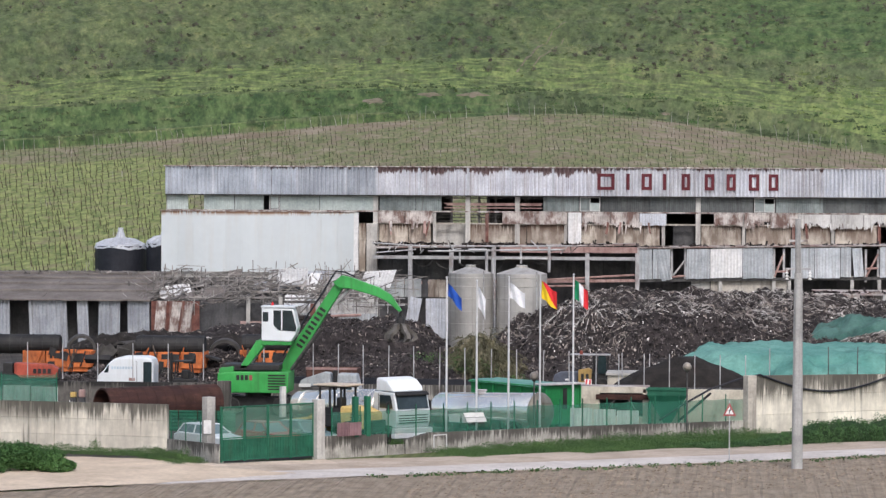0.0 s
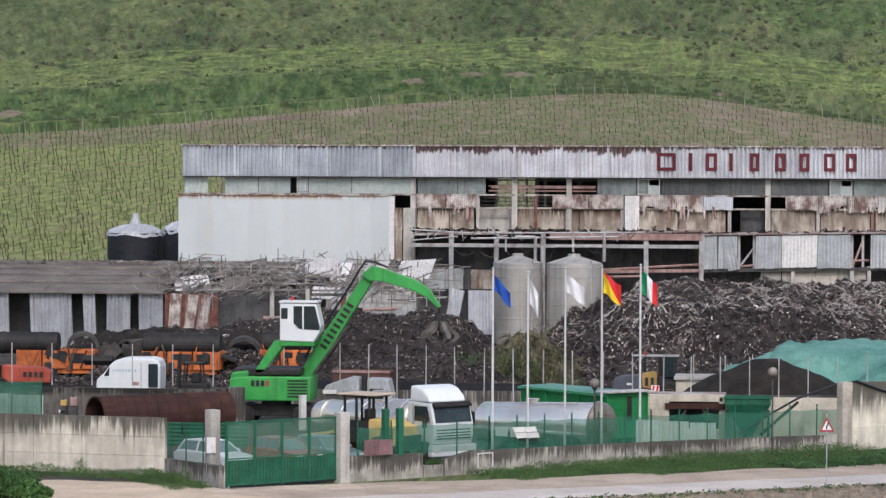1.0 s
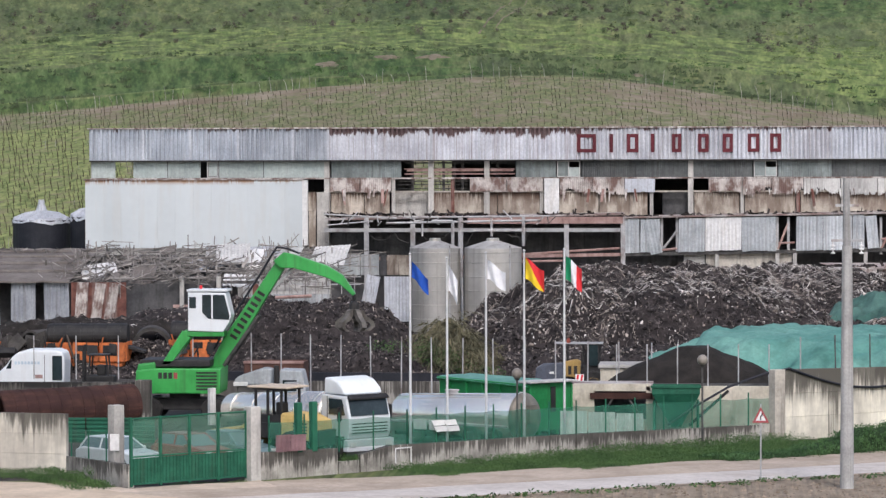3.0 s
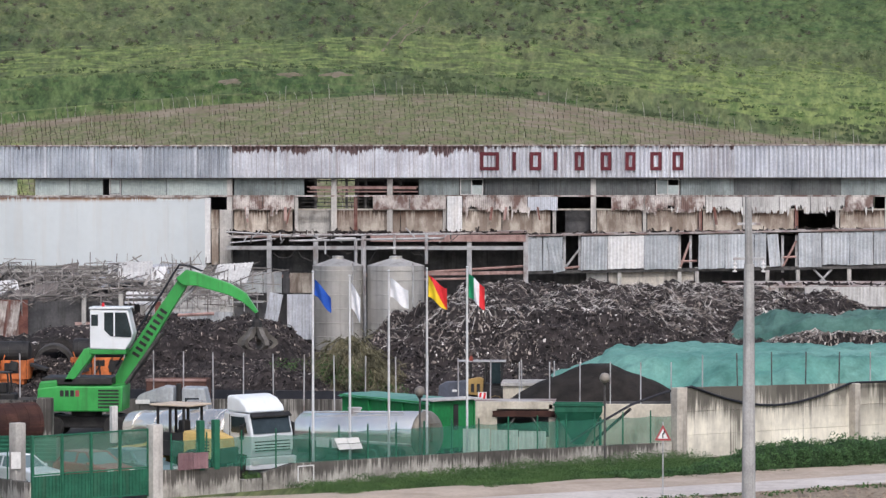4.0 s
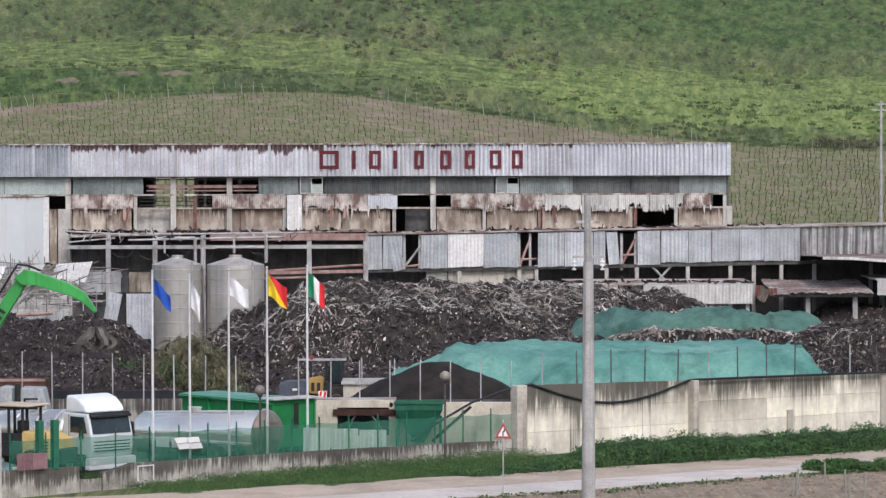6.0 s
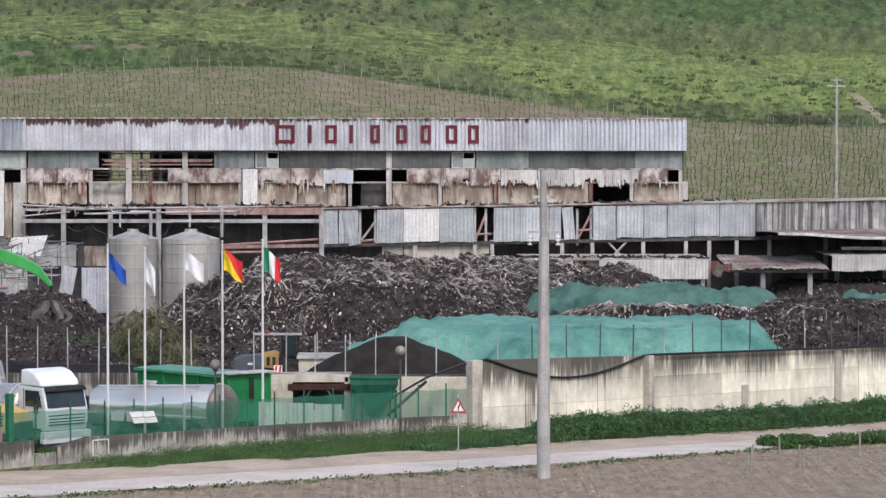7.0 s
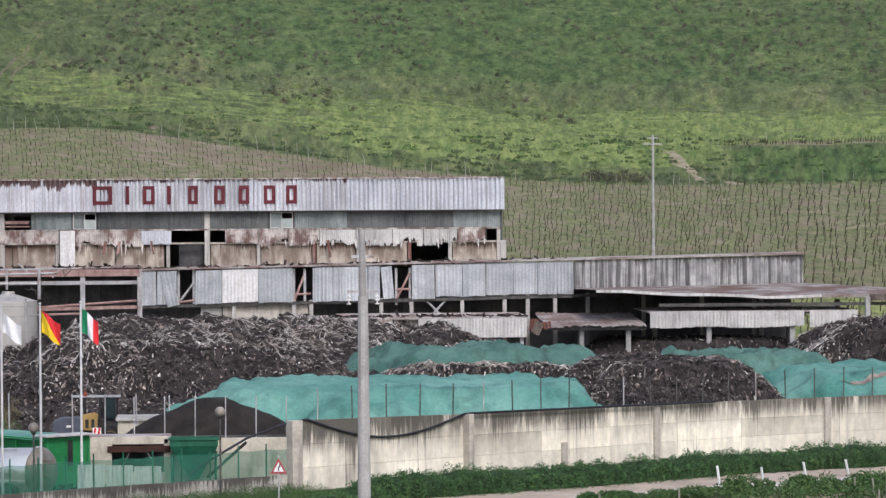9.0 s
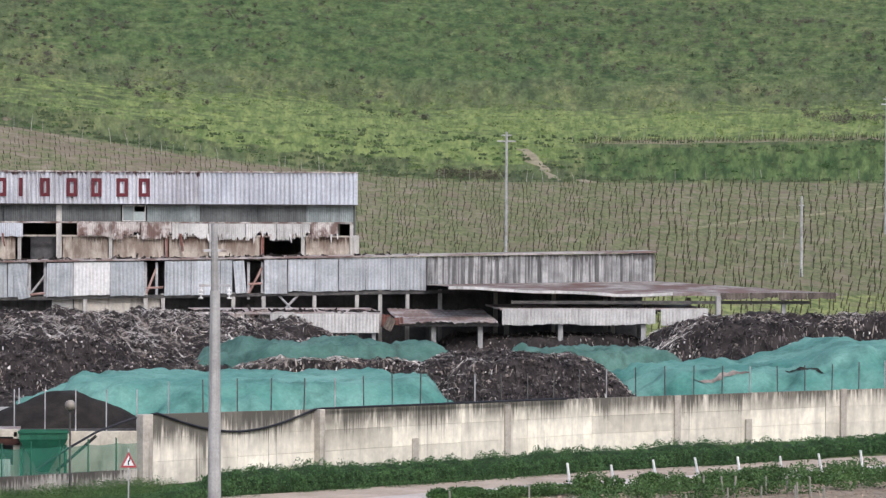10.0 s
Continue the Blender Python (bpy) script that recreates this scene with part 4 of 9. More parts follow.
# ---- steel silos ----
SILO_STEEL = material("brushed_silo_steel", (0.44, 0.43, 0.405), (0.58, 0.57, 0.545), 0.5, 0.45, 0.5, 0.03, (0.24, 0.22, 0.195), 0.6, (2.6, 2.6, 0.07), grain=0.08)
for sx in (-19.72, -16.2):
    wide = 1.0 if sx < -18 else 1.13
    silo = thing("silo", "cylindrical brushed-steel silo with shallow cone top", "silo", sx + (0.36 if sx < -18 else 0.95), 239.5, 0, group="twin silos")
    silo.scale = (wide, wide, 1.0)
    bm = bmesh.new()
    lathe(bm, [(1.8, 0), (1.8, 5.85), (1.78, 5.92)], 40)
    part("shell", bm, SILO_STEEL, silo, smooth=False)
    for z in (0.9, 1.9, 2.9, 3.9, 4.9, 5.6):
        bm = bmesh.new()
        lathe(bm, [(1.805, z - 0.03), (1.835, z - 0.02), (1.835, z + 0.02), (1.805, z + 0.03)], 40, cap=False)
        part("hoop", bm, SILO_STEEL, silo)
    bm = bmesh.new()
    lathe(bm, [(1.82, 5.9), (0.4, 6.4), (0.4, 6.58), (0.0001, 6.6)], 32, cap=False)
    part("cone_top", bm, SILO_STEEL, silo, "stained cone lid")
    bm = bmesh.new()
    rod(bm, (1.15, -1.44, 0), (1.15, -1.44, 6.1), 0.05)
    part("downpipe", bm, STEEL, silo)

# ---- canopies in front of the lean-to ----
canopy = thing("canopy", "low open canopy with dented white metal parapet on posts", "canopy", 0, 236, 0)
for a, b, rag in ((13.4, 17.1, 0.0), (17.1, 21.0, 0.0)):
    sheet("parapet", a, b, 3.2, 4.55, 0, PARAPET, canopy, "dented white parapet sheet", pitch=0.24, deep=0.03)
for k, (a, b) in enumerate(((8.0, 9.7), (9.8, 11.6), (11.7, 13.3))):
    bm = bmesh.new()
    corrugated(bm, 0, b - a, -1.1, 0, 0, pitch=0.24, ragged=0.3, rng=rng)
    bm.transform(pose(a, 0.2 * k - 0.2, 4.55, -20 + 14 * k, 6 - 9 * k, 4))
    part("parapet", bm, SHEET_TORN, canopy, "crumpled parapet sheet")
slab("roof", 8.0, 21.2, 0.05, 9.5, 4.5, 4.62, ROOF_PALE, canopy, "flat pale roof with scraps")
for cx in (8.6, 12.6, 16.6, 20.7):
    slab("post", cx - 0.13, cx + 0.13, 0.3, 0.55, 0, 4.5, STEEL, canopy, "grey steel post")

canopy2 = thing("canopy", "open waste bay with rust-streaked sheet roof and pale parapet", "canopy", 0, 236, 0)
dice = random.Random(77)
for k in range(6):
    a = 22.4 + 1.16 * k
    bm = bmesh.new()
    n, ny = 6, 8
    g = [[bm.verts.new((a + 1.2 * i / n, -0.3 - 0.25 * dice.random() * (j == 0) + 9.2 * j / ny, 4.0 + 0.055 * (9.2 * j / ny) + 0.05 * (i % 2) + 0.02 * (k % 2) + 0.10 * fbm(a + i * 0.2, j, 0.5, 2, 6.0) - (0.12 * dice.random() if j == 0 else 0))) for i in range(n + 1)] for j in range(ny + 1)]
    low = [[bm.verts.new(q.co - Vector((0, 0, 0.04))) for q in row] for row in g]
    for j in range(ny):
        for i in range(n):
            bm.faces.new((g[j][i], g[j][i + 1], g[j + 1][i + 1], g[j + 1][i]))
            bm.faces.new((low[j][i], low[j + 1][i], low[j + 1][i + 1], low[j][i + 1]))
    for i in range(n):
        bm.faces.new((low[0][i], low[0][i + 1], g[0][i + 1], g[0][i]))
    part("roof_sheet", bm, ROOF_PALE, canopy2, "sagging rusted roof sheet")
slab("beam", 22.6, 29.4, -0.1, 0.12, 3.66, 3.88, STEEL_DARK, canopy2)
for k in range(3):
    bm = bmesh.new()
    corrugated(bm, 0, dice.uniform(0.4, 0.7), -dice.uniform(0.5, 1.1), 0, 0, pitch=0.2, ragged=0.35, rng=dice)
    bm.transform(pose(21.2 + 0.42 * k, -0.25 - 0.1 * (k % 2), 4.5 - 0.12 * k, dice.uniform(-25, 20), dice.uniform(-30, 30), dice.uniform(-25, 25)))
    part("roof_sheet", bm, (RUST_RED, DIRTY_IRON)[k % 2], canopy2, "crumpled rusty sheet hanging at the roof's end")
for a, b in ((29.7, 36.0), (36.0, 40.6), (41.0, 44.4)):
    sheet("parapet", a, b, 3.72, 4.92, 0, PARAPET, canopy2, "pale dented parapet sheet", pitch=0.24, deep=0.03, ragged=0.12, rng=rng)
slab("roof", 29.6, 44.4, 0.05, 9.0, 4.80, 4.90, ROOF_PALE, canopy2)
for cx, d in ((24.9, 0.3), (25.5, 7), (28.2, 0.3), (30.8, 6), (33.9, 0.3), (34.6, 6.5), (39.8, 0.3), (40.6, 6.5), (45.15, 0.1)):
    slab("post", cx - 0.17, cx + 0.17, d, d + 0.35, 0, 3.9 if cx < 29 and d < 1 else 4.3 if cx < 29 else 4.78 if cx < 44 else 5.82, POLE_GREY, canopy2, "concrete post", 0.02)
bm = bmesh.new()
k = 14
rows = [[bm.verts.new((25.4 + (42.4 - 25.4) * i / k, 9.9, 6.3 + 0.02 * i)) for i in range(k + 1)], [bm.verts.new((26.0 + 28.0 * i / k, 1.0, 6.42 - 0.5 * min(1, i / 6) + 0.12 * max(0, (i - 6) / 8) + 0.05 * math.sin(i * 1.7))) for i in range(k + 1)],
        [bm.verts.new((26.0 + 28.0 * i / k, 1.0, 6.22 - 0.5 * min(1, i / 6) + 0.12 * max(0, (i - 6) / 8) + 0.05 * math.sin(i * 1.7))) for i in range(k + 1)]]
for p, q in zip(rows, rows[1:]):
    for i in range(k):
        bm.faces.new((q[i], q[i + 1], p[i + 1], p[i]))
part("roof", bm, ROOF_BROWN, canopy2, "wide rust-streaked sloping sheet roof")
bm = bmesh.new()
front = [(26.0 + 28.0 * i / 14, 6.42 - 0.5 * min(1, i / 6) + 0.12 * max(0, (i - 6) / 8) + 0.05 * math.sin(i * 1.7)) for i in range(9)]
rings = [[bm.verts.new((px, py, pz + dz)) for py, dz in ((0.90, -0.17), (0.90, 0.03), (0.985, 0.03), (0.985, -0.17))] for px, pz in front]
for p, q in zip(rings, rings[1:]):
    for i in range(4):
        bm.faces.new((p[i], q[i], q[(i + 1) % 4], p[(i + 1) % 4]))
bm.faces.new(rings[0][::-1])
bm.faces.new(rings[-1])
bmesh.ops.recalc_face_normals(bm, faces=bm.faces[:])
part("fascia_board", bm, PARAPET, canopy2, "pale weathered board along the roof's edge")
for cx, d in ((38.0, 6), (44.0, 5.5), (50.1, 1.3)):
    slab("post", cx - 0.15, cx + 0.15, d, d + 0.3, 0, 5.5, POLE_GREY, canopy2, "concrete post", 0.02)
slab("beam", 30.5, 52.0, 1.2, 1.45, 5.2, 5.42, STEEL_DARK, canopy2)
for k in range(4):
    xa, xb = 45.4 + 2.1 * k, 47.46 + 2.1 * k
    i = (xa - 25.0) / 2.0
    zt = 6.40 - 0.5 + 0.12 * (i - 6) / 8
    bm = bmesh.new()
    corrugated(bm, 0, xb - xa, -0.52 + 0.05 * (k % 2), 0, 0, pitch=0.26, deep=0.03, ragged=0.16, rng=dice)
    bm.transform(pose(xa, 0.86, zt + 0.02, -14 - 6 * (k % 2), 0, 0))
    part("drooping_sheet", bm, DIRTY_IRON, canopy2, "dark brown sheet drooping from the roof's edge")

# ---- left shed with collapsed roof ----
shed = thing("shed", "low shed with weathered brown sheet roof and gapped grey ribbed wall", "shed", 0, 226, 0)
for a, b in ((-78, -69), (-69, -60), (-60, -51.5), (-51.5, -43.0)):
    bm = bmesh.new()
    nx, ny = 18, 10
    g = [[bm.verts.new((a + (b - a) * i / nx, -0.4 + 14.4 * j / ny, 4.1 + 1.75 * j / ny + 0.25 * math.sin(math.pi * j / ny) + 0.07 * fbm(a + i, j, 0.5, 3))) for i in range(nx + 1)] for j in range(ny + 1)]
    for j in range(ny):
        for i in range(nx):
            bm.faces.new((g[j][i], g[j][i + 1], g[j + 1][i + 1], g[j + 1][i]))
    lower = [bm.verts.new(q.co - Vector((0, 0, 0.12))) for q in g[0]]
    for i in range(nx):
        bm.faces.new((lower[i], lower[i + 1], g[0][i + 1], g[0][i]))
    part("roof_sheet", bm, ROOF_SHEET, shed, "weathered brown roof sheet")
for j in range(1, 5):
    slab("roof_seam", -78, -43.2, 14.4 * j / 5 - 0.5, 14.4 * j / 5 - 0.38, 4.12 + 1.75 * j / 5 + 0.25 * math.sin(math.pi * j / 5), 4.26 + 1.75 * j / 5 + 0.25 * math.sin(math.pi * j / 5), ROOF_SHEET, shed)
rng = random.Random(3)
for k, (a, b) in enumerate(((-78, -75.4), (-74.6, -72.0), (-71.2, -68.0), (-67.2, -65.6), (-64.7, -62.4), (-61.6, -58.7), (-57.5, -53.98),
                            (-52.37, -49.37), (-48.63, -47.76), (-47.10, -45.42), (-44.76, -43.05))):
    bm = bmesh.new()
    corrugated(bm, a, b, -0.6 if k % 2 else 0.2, 4.0, 0, pitch=0.27, deep=0.09, lean=(-0.14, 0.05, -0.05, -0.2)[k % 4])
    part("wall_sheet", bm, SHEET_SHED, shed, "grey ribbed wall sheet")
slab("wall_sheet", -42.95, -39.2, 0.05, 0.1, 0.4, 4.0, RUST_RED, shed, "rust-red sheet behind leaning ones")
for a, tilt, w in ((-42.75, 4, 0.8), (-41.75, 9, 0.72), (-40.85, 10, 0.7)):
    bm = bmesh.new()
    corrugated(bm, 0, w, 0, 3.3, 0, pitch=0.2, deep=0.06, ragged=0.3, rng=rng)
    bm.transform(pose(a, -0.12, 0.75, 0, tilt, 0))
    part("wall_sheet", bm, SHEET_TORN, shed, "leaning ribbed sheet with rust")
slab("wall_sheet", -42.5, -35.6, 0.3, 0.36, 0, 3.9, CONCRETE_DARK, shed, "dark sheet put in for the shaded interior")
slab("wall_sheet", -30.6, -30.2, 0.0, 0.1, 0.5, 3.9, RUST_RED, shed, "rust-red sheet")
slab("back_wall", -78, -33.5, 13.4, 13.7, 0, 5.4, CONCRETE_DARK, shed)
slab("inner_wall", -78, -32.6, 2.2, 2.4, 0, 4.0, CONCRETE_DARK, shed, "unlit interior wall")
for cx in (-35.4, -32.9):
    slab("column", cx - 0.14, cx + 0.14, -0.1, 0.2, 0, 4.4, CONCRETE, shed, "concrete column", 0.02)
slab("beam", -36, -30.6, -0.05, 0.15, 2.3, 2.5, STEEL_PINK, shed)
slab("beam", -36, -30.2, 0.3, 0.5, 3.9, 4.1, STEEL_DARK, shed)

# collapsed roof frame: bars and purlins lying in a tangle, and torn sheets among them
wreck = thing("collapsed_roof", "collapsed shed roof, a tangle of bent pale steel bars over broken sheets", "wreckage", 0, 233, 0)
rng = random.Random(11)
bm = bmesh.new()
for k in range(620):
    x0 = rng.uniform(-44.5, -25.0)
    f = rng.random()
    yy = -7.5 + 14 * f
    z0 = 4.2 + 1.6 * f + rng.uniform(-0.6, 0.5) + 0.3 * math.sin(x0)
    L, a = rng.uniform(0.6, 3.2), rng.choice((rng.gauss(0.1, 0.25), rng.gauss(0.8, 0.3), rng.gauss(2.2, 0.4), 1.57))
    dx, dz = L * math.cos(a), L * math.sin(a) * 0.55
    rod(bm, (x0, yy, z0 - dz / 2), (x0 + dx, yy + rng.uniform(-0.5, 0.5), z0 + dz / 2), rng.uniform(0.02, 0.06), 4)
tagged(part("bent_bars", bm, BENT_BAR, wreck, "tangled bent steel bars"), kind="stuff")
for k in range(7):
    bm = bmesh.new()
    xa = -44 + 2.6 * k
    rod(bm, (xa, -7, 4.15 + rng.uniform(-0.2, 0.1)), (xa + 1.5, 6.5, 5.7), 0.08, 6)
    part("truss_bar", bm, BENT_BAR, wreck)
for k in range(5):
    bm = bmesh.new()
    rod(bm, (-41 + rng.uniform(-1, 1), -6.5 + 2.9 * k, 4.2 + 0.36 * k), (-26.4, -6.5 + 2.9 * k, 4.35 + 0.36 * k), 0.07, 6)
    part("purlin", bm, BENT_BAR, wreck)
for k in range(26):
    bm = bmesh.new()
    xa, f = rng.uniform(-43.5, -28), rng.random()
    corrugated(bm, 0, rng.uniform(0.8, 2.6), 0, rng.uniform(1.2, 3.5), 0, pitch=0.25, ragged=0.3, rng=rng)
    bm.transform(pose(xa, -7 + 14 * f, 3.6 + 1.6 * f, -78 + rng.uniform(-14, 16), rng.uniform(-14, 14), rng.uniform(-14, 14)))
    part("broken_sheet", bm, rng.choice((ROOF_SHEET, SHEET_PALE, ROOF_SHEET, SHEET_TORN, SHEET_WHITE)), wreck, "broken roof sheet")

for k in range(8):
    bm = bmesh.new()
    corrugated(bm, 0, rng.uniform(1.6, 2.6), 0, rng.uniform(2.6, 4.0), 0, pitch=0.25, ragged=0.3, rng=rng)
    bm.transform(pose(-36.5 + 1.25 * k, -1.5 + 5.5 * rng.random(), 4.35 + 0.25 * (k % 3), -70 + rng.uniform(-10, 12), rng.uniform(-8, 8), rng.uniform(-14, 14)))
    part("broken_sheet", bm, PARAPET if k % 3 else SHEET_PALE, wreck, "pale sheet lying on the fallen roof")

# ---- black tanks behind ----
for tx, ty, r, h in ((-52.3, 263, 2.25, 7.35), (-48.3, 262.2, 1.55, 7.6)):
    tank = thing("water_tank", "black plastic-clad round tank with crumpled grey cover", "tank", tx, ty, 0, group="black tanks")
    bm = bmesh.new()
    lathe(bm, [(r, 0), (r, h)], 36)
    part("shell", bm, BLACK_PLASTIC, tank, smooth=False)
    bm = bmesh.new()
    rings = []
    for j, (rr, zz) in enumerate(((r * 1.03, h - 0.25), (r * 0.98, h + 0.12), (r * 0.6, h + 0.5), (r * 0.2, h + 0.75), (r * 0.12, h + 1.25), (r * 0.1, h + 1.6))):
        rings.append([bm.verts.new((rr * math.cos(2 * math.pi * i / 30), rr * math.sin(2 * math.pi * i / 30), zz + (rng.uniform(-0.16, 0.16) if j < 3 else 0))) for i in range(30)])
    for p, q in zip(rings, rings[1:]):
        for i in range(30):
            bm.faces.new((p[i], p[(i + 1) % 30], q[(i + 1) % 30], q[i]))
    bm.faces.new(rings[-1])
    part("cover", bm, SHEET_PALE, tank, "crumpled pale cover with stub pipe")


# ---- heaps of waste and their nets ----
def mound(name, label, category, cx, cy, rx, ry, h, mat, seed, steep=2.2, turn=0.0, rough=0.35, flat=1.0, scraps=0, pale=0.3, crest=None, step=0.33, wrinkle=0.0, tears=(), lumps=0, crown=1.6):
    """A heap over an ellipse of the plan, with an uneven crown and loose scraps on its skin."""
    nx, ny = max(16, int(2 * rx / step)), max(14, int(2 * ry / step))
    ca, sa = math.cos(radians(turn)), math.sin(radians(turn))

    def height(u, v):
        d = (abs(u) ** steep + abs(v) ** steep) ** (1 / steep)
        d += 0.10 * fbm(u * rx, v * ry, 0.35, 3, seed)
        e = max(0.0, 1 - d)
        z = h * min(1.0, e * flat * 2.0) ** 0.8 if e > 0 else 0.0
        if crest:
            z *= crest(u, v)
        if z > 0:
            z += rough * min(1.0, e * 5) * (fbm(u * rx, v * ry, 0.35, 2, seed + 3) * 0.6 + 0.55 * abs(fbm(u * rx, v * ry, 0.8, 3, seed + 5)) + 0.22 * fbm(u * rx, v * ry, 2.2, 2, seed + 6) - 0.2)
            if wrinkle:
                z -= wrinkle * min(1.0, e * 6) * (abs(fbm(u * rx * 1.0, v * ry * 0.3, 0.55, 3, seed + 8)) + 0.5 * abs(fbm(u * rx + v * ry * 0.5, v * ry * 0.25, 1.3, 2, seed + 9)))
        return max(z, 0.0) - 0.12 * (d > 0.98)

    verts, faces, keep = [], [], []
    for j in range(ny + 1):
        for i in range(nx + 1):
            u, v = -1 + 2 * i / nx, -1 + 2 * j / ny
            x, y = u * rx * 1.04, v * ry * 1.04
            verts.append((cx + ca * x - sa * y, cy + sa * x + ca * y, height(u * 1.04, v * 1.04)))
    for j in range(ny):
        for i in range(nx):
            u, v = -1 + 2 * (i + 0.5) / nx, -1 + 2 * (j + 0.5) / ny
            if u * u + v * v < 1.35:
                faces.append((j * (nx + 1) + i, j * (nx + 1) + i + 1, (j + 1) * (nx + 1) + i + 1, (j + 1) * (nx + 1) + i))
    ob = mesh_from(name, verts, faces, mat, shade=True)
    tagged(ob, label, category)
    for tu, tv, lu, lv, wide in tears:
        rg = random.Random(int(seed * 10 + tu * 100))
        tv_, tf_ = [], []
        for i in range(15):
            t = i / 14
            half = wide * math.sin(math.pi * t) ** 0.6 * rg.uniform(0.6, 1.2) / ry + 0.004
            for e in (-half, half):
                u, v = tu + lu * t, tv + lv * t + e
                tv_.append((cx + ca * u * rx - sa * v * ry, cy + sa * u * rx + ca * v * ry, height(u, v) + 0.06))
        for i in range(14):
            tf_.append((2 * i, 2 * i + 2, 2 * i + 3, 2 * i + 1))
        mesh_from("tear", tv_, tf_, SCRAP_BROWN if lv > -0.1 else HEAP_BLACK, ob, "litter showing through a rip in the net")
    if scraps:
        rg = random.Random(int(seed * 100) + 1)
        sv, sf, slots = [], [], []
        for k in range(scraps):
            u, v = rg.uniform(-1, 1), rg.uniform(-1, 0.55)
            if abs(u) ** steep + abs(v) ** steep > 0.97:
                continue
            x, y = u * rx, v * ry
            z = height(u, v)
            face = v < -0.25 and height(u, v + 0.3 / ry) - z > 0.12
            L, w = rg.uniform(0.10, 0.42) * rg.choice((0.5, 0.7, 1.0, 1.7)), rg.uniform(0.05, 0.17)
            if rg.random() < 0.3:
                L, w = L * 1.6, w * 0.4
            on_top = crown > 1.9 and not face and v > -0.6 and z > 0.45 * h
            if not face:
                L, w = L * (1.25 if on_top else 0.7), w * (0.42 if on_top else 0.8)
            a = rg.gauss(-1.57, 0.6) if face else rg.gauss(0, 0.55) if on_top else rg.uniform(-1.57, 1.57)
            reach = L * (0.42 if face else 0.9)
            du, dv = math.cos(a) * reach / 2, math.sin(a) * reach / 2
            across = Vector((-math.sin(a), math.cos(a), rg.gauss(0, 0.35) + (0.0 if face else 0.45))).normalized() * w / 2
            b = len(sv)
            hump = rg.uniform(0.02, 0.10)
            for q, up in ((-1, 0.02), (0, hump), (1, 0.01)):
                px, py = x + du * q, y + dv * q
                p = Vector((cx + ca * px - sa * py, cy + sa * px + ca * py, height(px / rx, py / ry) + 0.03 + up))
                e = across * (1.0 if q == 0 else rg.uniform(0.3, 1.0))
                sv += [p - e, p + e]
            sf += [(b, b + 2, b + 3, b + 1), (b + 2, b + 4, b + 5, b + 3)]
            patch = max(0.1, 0.8 + 2.2 * fbm(x, y * 0.6, 0.3, 3, seed + 2))
            light = pale * (crown * 0.42 if on_top else 0.30) * patch
            dull = pale * (crown * 0.75 if on_top else 0.70) * patch * max(0.3, 1 + 1.8 * fbm(x, z, 0.18, 2, seed + 7)) + 0.05
            r = rg.random()
            m = 1 if r < light else 2 if r < light + dull else 0
            slots += [m, m]
        for k in range(lumps):
            u, v = rg.uniform(-1, 1), rg.uniform(-1, 0.5)
            if abs(u) ** steep + abs(v) ** steep > 0.95:
                continue
            x, y = u * rx, v * ry
            p = Vector((cx + ca * x - sa * y, cy + sa * x + ca * y, height(u, v)))
            a, b2, c = rg.uniform(0.06, 0.22), rg.uniform(0.06, 0.18), rg.uniform(0.04, 0.16)
            b = len(sv)
            for d in ((a, 0, 0), (0, b2, 0), (-a, 0, 0), (0, -b2, 0)):
                sv.append(p + Vector(d) + Vector((rg.gauss(0, 0.03), rg.gauss(0, 0.03), rg.gauss(0, 0.03))))
            sv += [p + Vector((rg.gauss(0, 0.06), -0.05, c)), p - Vector((0, 0, c))]
            sf += [(b + i, b + (i + 1) % 4, b + 4) for i in range(4)] + [(b + (i + 1) % 4, b + i, b + 5) for i in range(4)]
            m = 2 if rg.random() < 0.10 else 0
            slots += [m] * 8
        sc = mesh_from("scraps", sv, sf, [SCRAP_DARK, SCRAP_LIGHT, SCRAP_BROWN], ob, "loose shreds of plastic, paper and rotten matter", slots=slots)
        sc["kind"] = "stuff"
    return ob, height


mound("waste_heap", "tall steep heap of dark rotting waste strewn with pale plastic shreds", "waste heap", 3.5, 218, 20.5, 19.5, 4.7, HEAP_SOIL, 1.3, steep=3.0, rough=0.95, flat=1.25, scraps=52000, pale=0.22, lumps=9000, crown=4.9,
      crest=lambda u, v: (1.02 - 0.20 * max(0, u) - 0.08 * u) * (1 - (0.16 + 0.34 * smooth(-0.25, 0.25, u)) * (1 - smooth(-0.45, 0.30, v))))
mound("waste_heap", "dark brown heap of crumbly compost below the grab", "waste heap", -24.5, 207, 7.5, 13, 3.2, HEAP_SOIL, 2.1, rough=0.85, flat=1.1, scraps=9000, pale=0.03, lumps=1200)
mound("waste_heap", "dark trampled foot of crumbly compost", "waste heap", -20.5, 189.0, 7.5, 7.0, 1.7, HEAP_SOIL, 24.2, rough=0.5, flat=1.0, scraps=5000, pale=0.04, lumps=700)
mound("waste_heap", "low dark foot of rotten waste before the tall heap", "waste heap", -5.5, 192.5, 9.5, 7.5, 1.5, HEAP_SOIL, 21.1, rough=0.6, flat=1.0, scraps=6000, pale=0.15, lumps=900)
mound("waste_heap", "low dark heap of rotten waste by the shed", "waste heap", -33.5, 216, 5.5, 9, 2.6, HEAP_SOIL, 6.1, rough=0.5, scraps=1500, pale=0.18)
